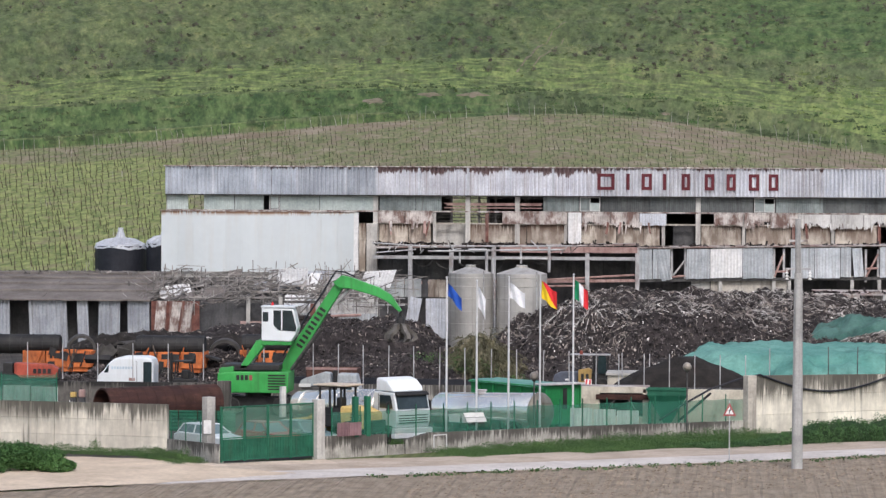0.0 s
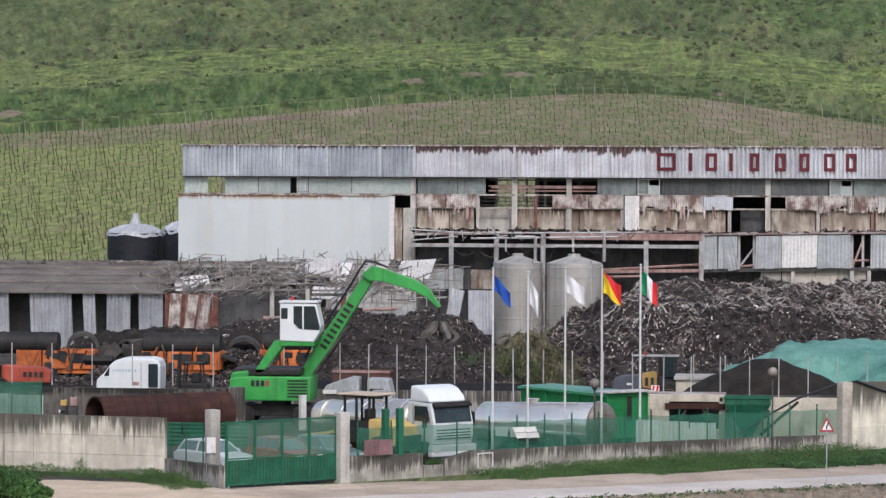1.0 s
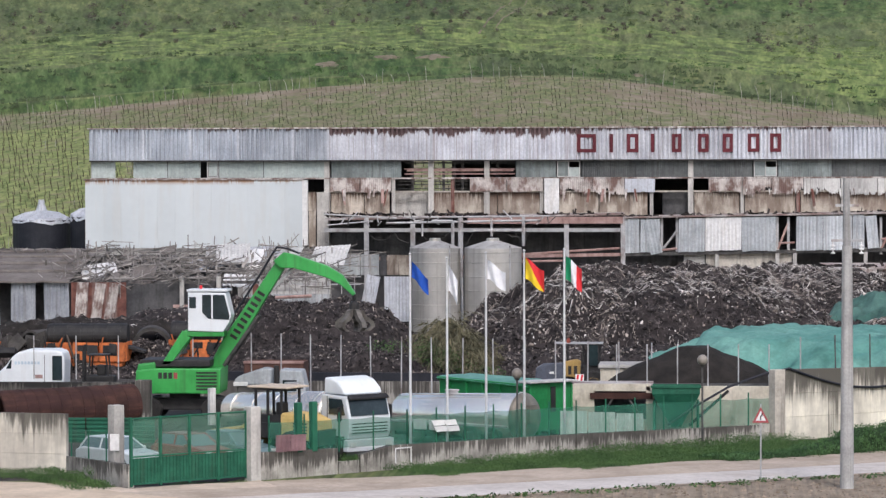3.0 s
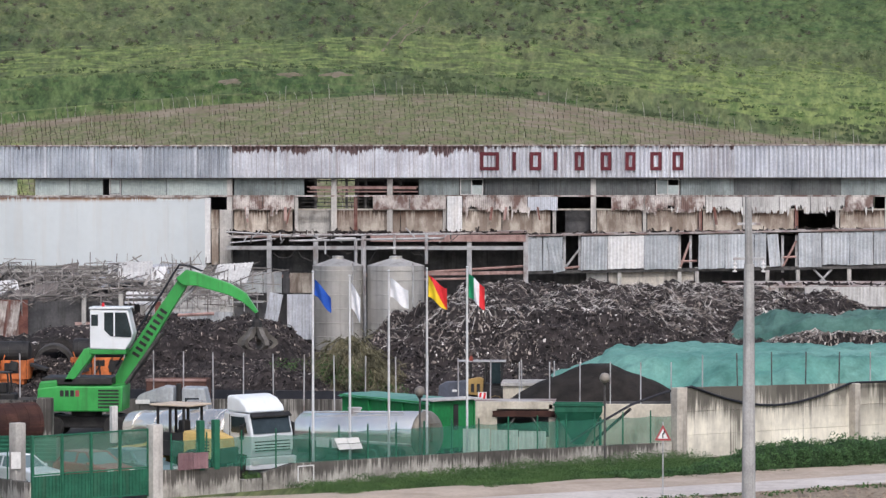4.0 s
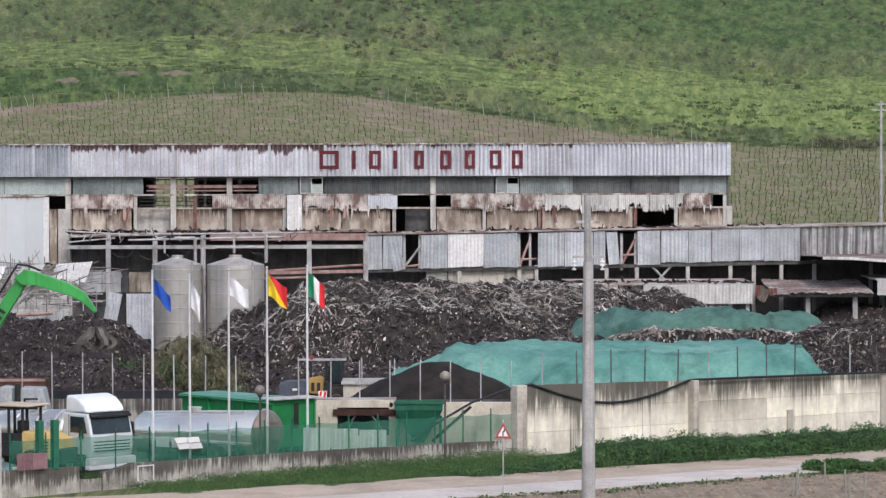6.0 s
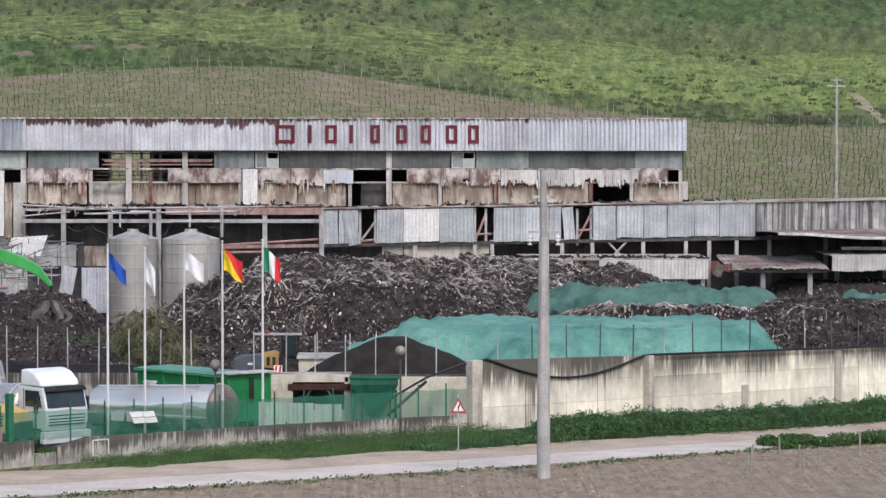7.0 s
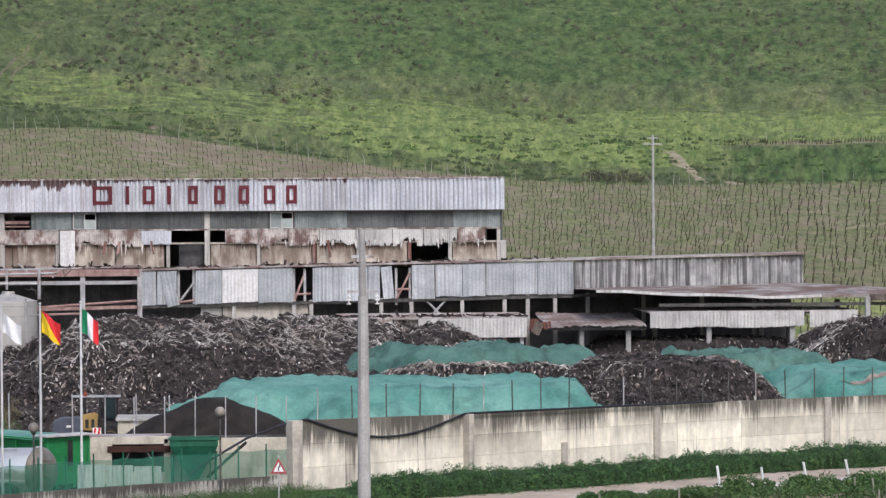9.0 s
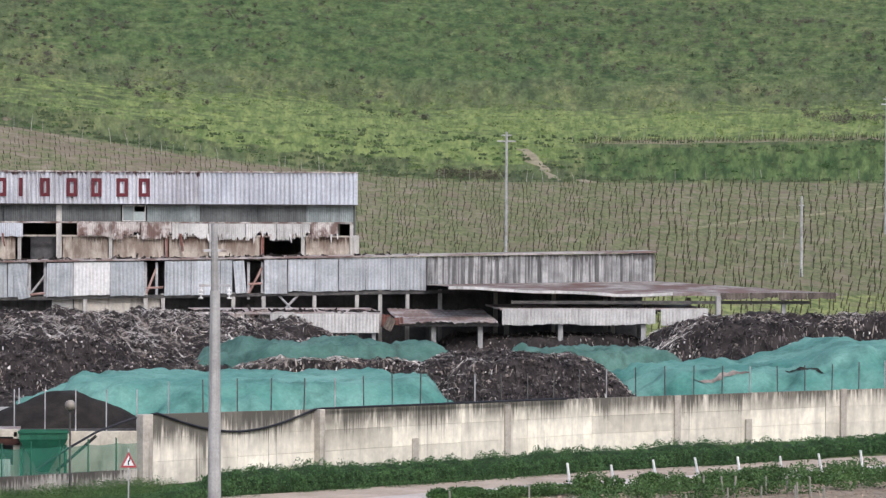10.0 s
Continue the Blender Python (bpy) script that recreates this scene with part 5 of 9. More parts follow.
mound("waste_heap", "smooth black heap of screened soil", "soil heap", -0.7, 164.2, 6.3, 4.6, 3.5, HEAP_BLACK, 3.7, steep=1.8, rough=0.12, flat=0.62)
mound("netted_heap", "long heap covered with bright green shade net behind the high wall", "netted heap", 9.3, 188, 13.9, 11.5, 3.0, NET, 4.4, steep=2.1, rough=0.24, flat=1.7, turn=4, wrinkle=0.3, step=0.22)
mound("waste_heap", "low bank of pale litter between two netted heaps", "waste heap", 15.5, 201.5, 10.5, 3.2, 3.0, HEAP_SOIL, 23.3, rough=0.6, flat=1.0, scraps=9000, pale=0.4, lumps=600, crown=2.0)
mound("netted_heap", "heap under dull green net at the foot of the canopy", "netted heap", 15.5, 209.5, 11.8, 7.5, 3.95, NET_DULL, 5.2, rough=0.5, flat=1.0, wrinkle=0.5, step=0.22)
mound("waste_heap", "dark heap of shredded waste with pale fragments", "waste heap", 24.6, 193.5, 9.2, 9, 3.7, HEAP_SOIL, 7.7, rough=0.7, flat=0.9, scraps=17000, pale=0.16, lumps=1800, crown=2.6)
mound("netted_heap", "long heap under torn bright green shade net", "netted heap", 42.5, 199, 14.0, 11, 3.75, NET, 8.3, steep=2.6, rough=0.3, flat=1.4, crest=lambda u, v: 0.80 + 0.37 * smooth(-0.14, 0.24, u), wrinkle=0.35, step=0.22, tears=((-0.52, -0.60, 0.24, -0.02, 0.16), (-0.12, -0.54, 0.14, -0.16, 0.22)))
mound("netted_heap", "low heap under dull green net beside the open bay", "netted heap", 32.5, 211, 7.5, 5.5, 3.4, NET_DULL, 9.9, rough=0.55, flat=1.3, wrinkle=0.5, step=0.22)
mound("waste_heap", "broad heap of waste with plastic shreds beyond the canopy", "waste heap", 49.0, 217, 16.5, 10, 4.9, HEAP_SOIL, 10.4, steep=3.0, rough=0.9, flat=1.5, scraps=24000, pale=0.26, lumps=2400, crown=2.6, crest=lambda u, v: 0.62 + 0.38 * smooth(-0.95, -0.35, u))
mound("waste_heap", "dark waste stored under the open canopy", "waste heap", 33.0, 239.5, 10.5, 5, 2.9, HEAP_SOIL, 12.4, rough=0.5, flat=1.3, scraps=2500, pale=0.25)


# ---- vegetation ----
def leafy(name, label, category, spots, leaf, mat, seed, kind="stuff", slim=0.48, upright=0.3, inner=0.55):
    """Foliage as many small folded leaves. spots: (x, y, z, rx, ry, rz, count) clumps."""
    rg = random.Random(seed)
    v, f = [], []
    for cx, cy, cz, ax, ay, az, count in spots:
        for k in range(count):
            d = Vector((rg.gauss(0, 1), rg.gauss(0, 1), rg.gauss(0, 1))).normalized() * rg.uniform(inner, 1.05)
            p = Vector((cx + d.x * ax, cy + d.y * ay, max(0.03, cz + d.z * az)))
            a = Vector((rg.gauss(0, 1), rg.gauss(0, 1), rg.gauss(upright, 0.8))).normalized() * leaf * rg.uniform(0.6, 1.4)
            b = a.cross(Vector((rg.gauss(0, 1), rg.gauss(0, 1), rg.gauss(0, 1)))).normalized() * leaf * slim * rg.uniform(0.75, 1.25)
            i = len(v)
            v += [p - a, p + b, p + a, p - b]
            f += [(i, i + 1, i + 2, i + 3)]
    ob = mesh_from(name, v, f, mat)
    return tagged(ob, label, category, kind=kind)


def along(points, step):
    out = []
    for (xa, ya), (xb, yb) in zip(points, points[1:]):
        L = math.hypot(xb - xa, yb - ya)
        k = max(1, int(L / step))
        for i in range(k):
            f = i / k
            out.append((xa + (xb - xa) * f, ya + (yb - ya) * f, (xb - xa) / L, (yb - ya) / L))
    return out


rng = random.Random(21)
# hedge running along before the high wall, ragged and low where it begins
HEDGE_LINE = [(0.5, 143.0), (2.9, 144.9), (8.3, 149.1), (16.3, 153.9), (24.0, 159.6), (32.0, 163.6), (41.0, 170.6), (60.0, 180.5), (75.0, 188.0)]
clumps = []
hv, hf = [], []
spine = along(HEDGE_LINE, 0.45)
for x, y, tx, ty in spine:
    tall = (0.26 + 0.78 * smooth(3.2, 6.8, x)) * (0.95 + 0.42 * fbm(x, y, 0.28, 3, 2.2) + 0.22 * fbm(x, y, 1.1, 2, 5.2))
    tall = max(0.25, tall)
    half = 0.75 + 0.45 * smooth(3, 9, x)
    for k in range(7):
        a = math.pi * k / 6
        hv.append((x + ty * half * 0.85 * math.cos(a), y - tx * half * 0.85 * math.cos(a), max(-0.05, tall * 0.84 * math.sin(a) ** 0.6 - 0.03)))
    for k in range(5):
        d = half * (0.95 - 0.48 * k)
        h = tall * (1 - 0.28 * (d / half) ** 2) * rng.uniform(0.86, 1.1)
        clumps.append((x + ty * d + rng.uniform(-0.2, 0.2), y - tx * d + rng.uniform(-0.15, 0.15), h * 0.52, 0.34, 0.34, h * 0.52, 270 if k < 3 else 200))
    if rng.random() < 0.5:
        d = half + rng.uniform(0.1, 0.7)
        clumps.append((x + ty * d, y - tx * d, 0.12, 0.4, 0.35, 0.2, 60))
for j in range(len(spine) - 1):
    for k in range(6):
        hf.append((j * 7 + k, j * 7 + k + 1, (j + 1) * 7 + k + 1, (j + 1) * 7 + k))
hedge = leafy("hedge", "dense dark green hedge running along the wall", "hedge", clumps, 0.043, HEDGE_LEAF, 31, slim=0.65, upright=0.0, inner=0.78)
# Solid core added inside the hedge, coloured dark as the shade between leaves.
core = mesh_from("hedge_core", hv, hf, HEDGE_CORE, hedge, "solid core added inside, coloured dark for the hedge's shade", shade=True)
core["kind"] = "stuff"
# weeds along the low wall
clumps = []
for x, y, tx, ty in along([(-13.2, 138.0), (-5.7, 145.6), (3.4, 152.3)], 0.4):
    for k in range(6 if x < -9 else 9):
        d = 0.35 + 0.62 * k + rng.uniform(-0.2, 0.2)
        h = (0.20 + 0.42 * max(0, fbm(x, y, 0.9, 3, 1.2)) + 0.14 * rng.random() + 0.16 * smooth(-8, 3, x)) * max(0.3, 1 - 0.12 * k) * (0.6 + 0.4 * smooth(-13, -9, x))
        clumps.append((x + ty * d, y - tx * d, h * 0.55, 0.4, 0.5, h * 0.6, 60))
leafy("weeds", "green weeds and grass along the low wall", "weeds", [(a, b, c, d, e, g, n * 2) for a, b, c, d, e, g, n in clumps], 0.055, LEAF_LIGHT, 32, slim=0.22, upright=1.0, inner=0.3)
clumps = [(-14.6 + 0.2 * k, 136.9 + 0.2 * k, 0.55, 0.22, 0.22, 0.22, 110) for k in range(-1, 3)]
for x, y, tx, ty in along([(-60, 142.3), (-44, 139.0), (-26, 135.3), (-22.6, 129.4)], 0.45):
    h = 0.15 + 0.2 * max(0, fbm(x, y, 0.4, 3, 3.2))
    clumps.append((x + ty * 0.6, y - tx * 0.6, h, 0.4, 0.6, h, 120))
    clumps.append((x + ty * 1.6, y - tx * 1.6, h * 0.5, 0.5, 0.7, h * 0.8, 90))
clumps += [(-29.7, 135.6, 0.35, 0.3, 0.3, 0.4, 140), (-24.6, 132.5, 0.3, 0.35, 0.4, 0.35, 120)]
leafy("weeds", "strip of weeds at the foot of the pale wall", "weeds", [(a, b, c, d, e, g, n * 2) for a, b, c, d, e, g, n in clumps], 0.055, LEAF_LIGHT, 33, slim=0.22, upright=1.0, inner=0.3)
# bushes by the road
for cx, cy, r, h in ((-31.6, 126.2, 1.7, 1.3), (-33.6, 127.6, 2.2, 1.7), (-29.2, 123.8, 0.9, 0.6), (-30.4, 124.8, 1.5, 1.1), (-36.6, 128.8, 2.2, 1.6), (-32.0, 122.8, 1.8, 1.1)):
    spots = [(cx + rng.uniform(-r, r) * 0.7, cy + rng.uniform(-r, r) * 0.6, h * rng.uniform(0.25, 0.7), r * 0.42, r * 0.42, h * 0.42, 700) for k in range(9)]
    leafy("bush", "low spreading dark green roadside bush", "bush", spots, 0.075, LEAF_DARK, int(900 + cx), kind="")
for cx, cy, r, h in ((15.6, 144.2, 1.0, 0.55), (17.6, 145.2, 1.2, 0.4), (20.2, 146.4, 1.5, 0.5), (22.6, 147.2, 1.2, 0.95), (24.6, 148.0, 1.2, 0.8), (27.0, 149.0, 1.5, 0.7), (29.8, 150.4, 1.5, 0.75), (32.8, 151.8, 1.7, 0.8), (36.2, 153.2, 1.8, 0.75)):
    spots = [(cx + rng.uniform(-r, r), cy + rng.uniform(-0.5, 0.5), h * rng.uniform(0.25, 0.75), r * 0.45, 0.5, h * 0.45, 420) for k in range(7)]
    leafy("bush", "leafy green shrub at the field edge beside the road", "bush", spots, 0.065, LEAF_DARK if cx < 17 else LEAF_LIGHT, int(700 + cx), kind="")
clumps = []
for k in range(150):
    x = rng.uniform(21, 44)
    y = 129.5 + 0.62 * x + rng.uniform(-3, 5.5)
    clumps.append((x, y, 0.35, 0.5, 0.5, 0.4, 110))
leafy("weeds", "rank green weeds between the stakes of the field", "weeds", clumps, 0.07, LEAF_LIGHT, 36)
# tufts on the ploughed field's edge
clumps = [(x + rng.uniform(-0.6, 0.6), y + rng.uniform(-0.9, 0.1), 0.08, 0.35, 0.3, 0.1, 14) for x, y, tx, ty in along([(-14, 124.2), (5.2, 135.7), (22.5, 148)], 0.5)]
leafy("weeds", "sparse low weeds at the edge of the ploughed field", "weeds", clumps, 0.08, LEAF_LIGHT, 37)


rg = random.Random(58)
cv, cf = [], []
for k in range(3600):
    x = rg.uniform(-12, 46)
    y = 133.4 + 0.62 * x - 0.3 - rg.random() ** 1.2 * 15
    r = rg.uniform(0.03, 0.11)
    b = len(cv)
    for d in ((1, 0, 0), (0, 1, 0), (-1, 0, 0), (0, -1, 0)):
        cv.append((x + d[0] * r * rg.uniform(0.8, 1.6), y + d[1] * r, -0.02))
    cv.append((x + rg.uniform(-0.04, 0.04), y, r * rg.uniform(0.5, 0.95)))
    cf += [(b + i, b + (i + 1) % 4, b + 4) for i in range(4)]
tagged(mesh_from("clods", cv, cf, CLOD), "loose brown clods of the ploughed field", "clods", kind="stuff")


def sticks(name, label, category, items, mat, sides=3):
    """Thin tapering sticks, each a little bent. items: (x, y, z, height, radius, lean x, lean y)."""
    v, f = [], []
    for x, y, z, h, r, lx, ly in items:
        b = len(v)
        for t, s in ((0, 1.0), (0.5, 0.85), (1.0, 0.5)):
            kink = (0.25 * lx if t == 0.5 else lx * t * t)
            for i in range(sides):
                a = 2 * math.pi * i / sides
                v.append((x + kink + r * s * math.cos(a), y + ly * t + r * s * math.sin(a), z + h * t))
        for k in range(2):
            for i in range(sides):
                p, q = b + k * sides + i, b + k * sides + (i + 1) % sides
                f.append((p, q, q + sides, p + sides))
    return tagged(mesh_from(name, v, f, mat), label, category, kind="stuff")


# vineyard: rows of bare vines with their stakes
rng = random.Random(41)
vines, stakes = [], []


def row_x(row, y):
    return row * (0.593 + 0.407 * (y - 272) / 187) + 0.25 * math.sin(y * 0.04 + row)


x = -124.0
while x < 124:
    left, right = x < -64, x > 40
    y = 272.0 + rng.uniform(0, 6)
    while y < 459:
        xx = row_x(x, y)
        if abs(xx / y) < 0.262 and not (-47 < xx < 19 and y < 330) and rng.random() > 0.08 and 3 * fbm(xx, y, 0.03, 3, 5.0) + y < 459:
            tall = rng.uniform(0.85, 1.15) if left else rng.uniform(0.6, 0.85) + 0.25 * smooth(64, 80, x) if right else rng.uniform(0.6, 0.85)
            slant = rng.gauss(-0.15, 0.06) if left else rng.gauss(0.14, 0.10) if right else rng.gauss(-0.10, 0.06)
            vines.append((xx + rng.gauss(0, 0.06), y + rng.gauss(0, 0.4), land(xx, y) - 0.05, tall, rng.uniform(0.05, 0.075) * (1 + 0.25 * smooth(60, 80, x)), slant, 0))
        y += rng.uniform(7.0, 8.0) if left else rng.uniform(6.0, 7.2) if right else rng.uniform(7.5, 8.8)
    for y in range(275, 450, 34):
        xx = row_x(x, y)
        if abs(xx / y) < 0.262 and not (-47 < xx < 19 and y < 330) and rng.random() < 0.3:
            stakes.append((xx, y + rng.uniform(-9, 9), land(xx, y) - 0.1, rng.uniform(0.8, 1.1), 0.032, rng.gauss(0, 0.06), 0))
    if rng.random() < 0.26:
        stakes.append((x, 459.5 + rng.uniform(-2, 0), land(x, 459) - 0.1, rng.uniform(1.3, 2.3), 0.045, rng.gauss(-0.1, 0.22), 0))
    x += 0.76 if x < 40 else 0.72 if x < 66 else 0.72 + 0.4 * smooth(66, 80, x)
for k in range(150):
    xx = 77 + k * 0.42
    for y in (518, 522.5):
        if xx / y < 0.262:
            vines.append((xx + rng.gauss(0, 0.15), y, land(xx, y) - 0.05, rng.uniform(0.7, 1.0), 0.06, rng.gauss(0.1, 0.12), 0))
    if k % 9 == 0:
        stakes.append((xx, 525, land(xx, 525) - 0.1, rng.uniform(1.4, 2.2), 0.05, rng.gauss(0, 0.2), 0))
sticks("vines", "rows of bare pruned vines on the slope", "vineyard", vines, VINE)
sticks("vine_stakes", "weathered stakes along the vine rows", "stakes", stakes, STAKE)
# young vineyard stakes in the foreground field
rng = random.Random(43)
for k in range(34):
    x = 12.5 + rng.random() * 30
    y = 134.5 + 0.60 * (x - 12.5) + rng.choice((0, 2.2, 4.4, 6.6)) * 0.95 - 3.2
    bm = bmesh.new()
    rod(bm, (0, 0, -0.1), (rng.gauss(0, 0.05), 0, rng.uniform(0.65, 1.0)), 0.045, 6, 0.04)
    ob = part("vine_stake", bm, STAKE)
    ob.location = (x, y, 0)
    tagged(ob, "pale wooden stake in the ploughed field", "stake", "field stakes")
for k in range(12):
    f = k / 11
    bm = bmesh.new()
    rod(bm, (0, 0, -0.1), (-0.24 + rng.gauss(0, 0.05), 0, 1.25 + rng.uniform(-0.1, 0.15)), 0.065, 6, 0.055)
    ob = part("field_stake", bm, SHEET_WHITE)
    ob.location = (21.7 + 23 * f, 147.6 + 9.8 * f + 0.2 * rng.random(), 0)
    tagged(ob, "whitish leaning end stake at the field edge", "stake", "end stakes")

# tussocks and scrub on the hillside
rng = random.Random(51)


def tussocks(name, label, count, ylo, yhi, mat, hmin, hmax, seed, wide=1.0, keep=None):
    rg = random.Random(seed)
    v, f = [], []
    n = 0
    while n < count:
        y = ylo + (yhi - ylo) * rg.random() ** 1.3
        x = rg.uniform(-0.262, 0.262) * y
        if keep and not keep(x, y, rg):
            continue
        n += 1
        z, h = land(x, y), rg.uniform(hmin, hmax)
        for b in range(rg.randint(5, 8)):
            a, w = rg.uniform(0, 6.28), rg.uniform(0.10, 0.24) * wide
            ox, oy = rg.gauss(0, 0.32) * wide, rg.gauss(0, 0.3)
            i = len(v)
            v += [(x + ox - w, y + oy, z - 0.05), (x + ox + w, y + oy + 0.05, z - 0.05), (x + ox + w * 0.6 + 0.3 * math.cos(a), y + oy - 0.1, z + h * rg.uniform(0.5, 0.85)), (x + ox + 0.4 * math.cos(a), y + oy, z + h * rg.uniform(0.6, 1.0))]
            f.append((i, i + 1, i + 2, i + 3))
    ob = mesh_from(name, v, f, mat)
    tagged(ob, label, "grass", kind="stuff")


tussocks("bank_growth", "rank growth on the bank above the vineyard", 700, 463, 530, SCRUB, 0.3, 0.7, 63, 1.1, lambda x, y, rg: fbm(x, y * 0.4, 0.06, 3, 4.1) > rg.uniform(-0.3, 0.3))
# low bushes scattered over the hillside, thicker higher up
rg = random.Random(67)
for name, label, mat, count, seed in (("hill_scrub", "rounded dark green bushes scattered over the hillside", SCRUB, 520, 91), ("grass_tufts", "pale green clumps of hill grass", GRASS_BLADE, 2600, 95), ("grass_tufts", "mid green clumps of hill grass", GRASS_MID, 1500, 96), ("dry_scrub", "rounded grey-brown bushes scattered over the hillside", SCRUB_BROWN, 760, 92)):
    spots = []
    while len(spots) < count:
        y = 548 + 400 * rg.random()
        x = rg.uniform(-0.262, 0.262) * y
        if seed < 95 and 1.3 * fbm(x, y * 0.10, 0.05, 3, 2.7) + 0.4 * smooth(560, 760, y) * (0.3 + 0.7 * smooth(-60, 60, x)) < rg.uniform(0.05, 0.6):
            continue
        r = (0.55 + 1.3 * rg.random() ** 2) * (1.0 + 0.4 * smooth(0, 100, x))
        if seed > 94:
            y = 500 + (y - 548) * 1.1
            spots.append((x, y, land(x, y) + 0.1 * r, 1.1 * r, 1.2 * r, 0.45 * r, 34))
        else:
            spots.append((x, y, land(x, y) + 0.45 * r, 0.9 * r, 0.9 * r, 0.75 * r, 95))
    leafy(name, label, "scrub", spots, 0.15, mat, seed, inner=0.0)
spots = []
for k in range(900):
    y = rg.uniform(484, 600)
    x = rg.uniform(0.0, 0.262) * y
    r = rg.uniform(0.4, 1.1)
    if fbm(x, y * 0.3, 0.06, 3, 6.6) > rg.uniform(-0.35, 0.25) and not (x * 460 / y > 66 and y < 532):
        spots.append((x, y, land(x, y) + 0.1 * r, 1.3 * r, 1.2 * r, 0.5 * r, 44))
leafy("grass_tufts", "bright green lumpy grass along the hill's foot", "scrub", spots, 0.15, GRASS_BRIGHT, 97, inner=0.0)
spots = []
for k in range(150):
    x, y = rg.uniform(-70, 130), rg.uniform(468, 520)
    if x < 0.262 * y:
        r = rg.uniform(0.4, 1.0)
        spots.append((x, y, land(x, y) + 0.2 * r, 1.4 * r, r, 0.4 * r, 60))
leafy("bank_scrub", "dark green bushes growing on the bank", "scrub", spots, 0.15, LEAF_LIGHT, 93)
spots = [(124 + 0.9 * k, 556 + rg.uniform(-3, 3), land(124 + 0.9 * k, 556) + 0.5, 1.3, 1.3, 0.8, 60) for k in range(24)]
leafy("dry_scrub", "belt of purplish-brown dry scrub above the upper vines", "scrub", spots, 0.17, SCRUB_BROWN, 94)
# dark bush and worn track on the bank
leafy("bush", "dark thorny bush at the foot of the green bank", "bush", [(53.5 + k * 0.9 - 3.5, 466, land(53.5 + k * 0.9 - 3.5, 466) + 0.55, 1.0, 0.9, 0.95, 320) for k in range(10)], 0.10, THORN, 69, kind="")


def worn_track(points, width, label, mat=EARTH):
    v, f = [], []
    n = 6
    for k in range(len(points) - 1):
        (xa, ya), (xb, yb) = points[k], points[k + 1]
        for s in range(10):
            t = s / 10
            x, y = xa + (xb - xa) * t, ya + (yb - ya) * t
            w = width * (0.75 + 0.7 * fbm(x, y, 0.2, 3, 1.0))
            x += 0.3 * width * fbm(x, y, 0.15, 3, 4.0)
            for i in range(n + 1):
                xx = x - w / 2 + w * i / n
                v.append((xx, y, land(xx, y) + (0.12 if 0 < i < n else -0.15)))
    rows = len(v) // (n + 1)
    for j in range(rows - 1):
        if width < 1 and fbm(v[j * (n + 1)][0], v[j * (n + 1)][1], 0.07, 2, 6.0) > 0.12:
            continue
        for i in range(n):
            f.append((j * (n + 1) + i, j * (n + 1) + i + 1, (j + 1) * (n + 1) + i + 1, (j + 1) * (n + 1) + i))
    tagged(mesh_from("ground", v, f, mat, shade=True), label, "earth track", kind="structure")


worn_track([(70.3, 458), (69.0, 470), (67.9, 484), (67.3, 496), (66.7, 508)], 3.0, "bare earth track climbing the bank", TRACK)
worn_track([(69.4, 385.0), (79.7, 396.5), (89.0, 405.0), (101.0, 417.5), (108.0, 424.0)], 1.8, "pale earth track across the vineyard", TRACK_DULL)
worn_track([(-37.4, 552), (-36.9, 580), (-37.4, 620), (-37.8, 665), (-36.4, 700)], 0.42, "thin worn rut climbing the grass")
worn_track([(-35.2, 556), (-34.4, 590), (-34.6, 625), (-34.9, 660)], 0.36, "thin worn rut climbing the grass")

# bare earth scars on the bank
for cx, cy, w, d in ((-56.3, 497, 2.4, 9), (-47.6, 504, 2.7, 6), (-41.4, 504, 3.0, 7), (-115.3, 488, 3.2, 12), (-10.2, 488, 1.3, 6)):
    v, f = [], []
    n = 22
    for j in range(9):
        for i in range(n + 1):
            a, b = -1 + 2 * i / n, -1 + 2 * j / 8
            reach = 0.9 - 0.75 * fbm(math.atan2(b, a) * 2, cx, 1.0, 4, cx) if (a or b) else 1
            x, y = cx + w * a * reach, cy + d / 2 * b * reach
            v.append((x, y, land(x, y) + (0.3 - 0.55 * (a * a + b * b))))
    for j in range(8):
        for i in range(n):
            f.append((j * (n + 1) + i, j * (n + 1) + i + 1, (j + 1) * (n + 1) + i + 1, (j + 1) * (n + 1) + i))
    tagged(mesh_from("ground", v, f, EARTH, shade=True), "bare eroded earth scar on the green bank", "earth scar", kind="structure")
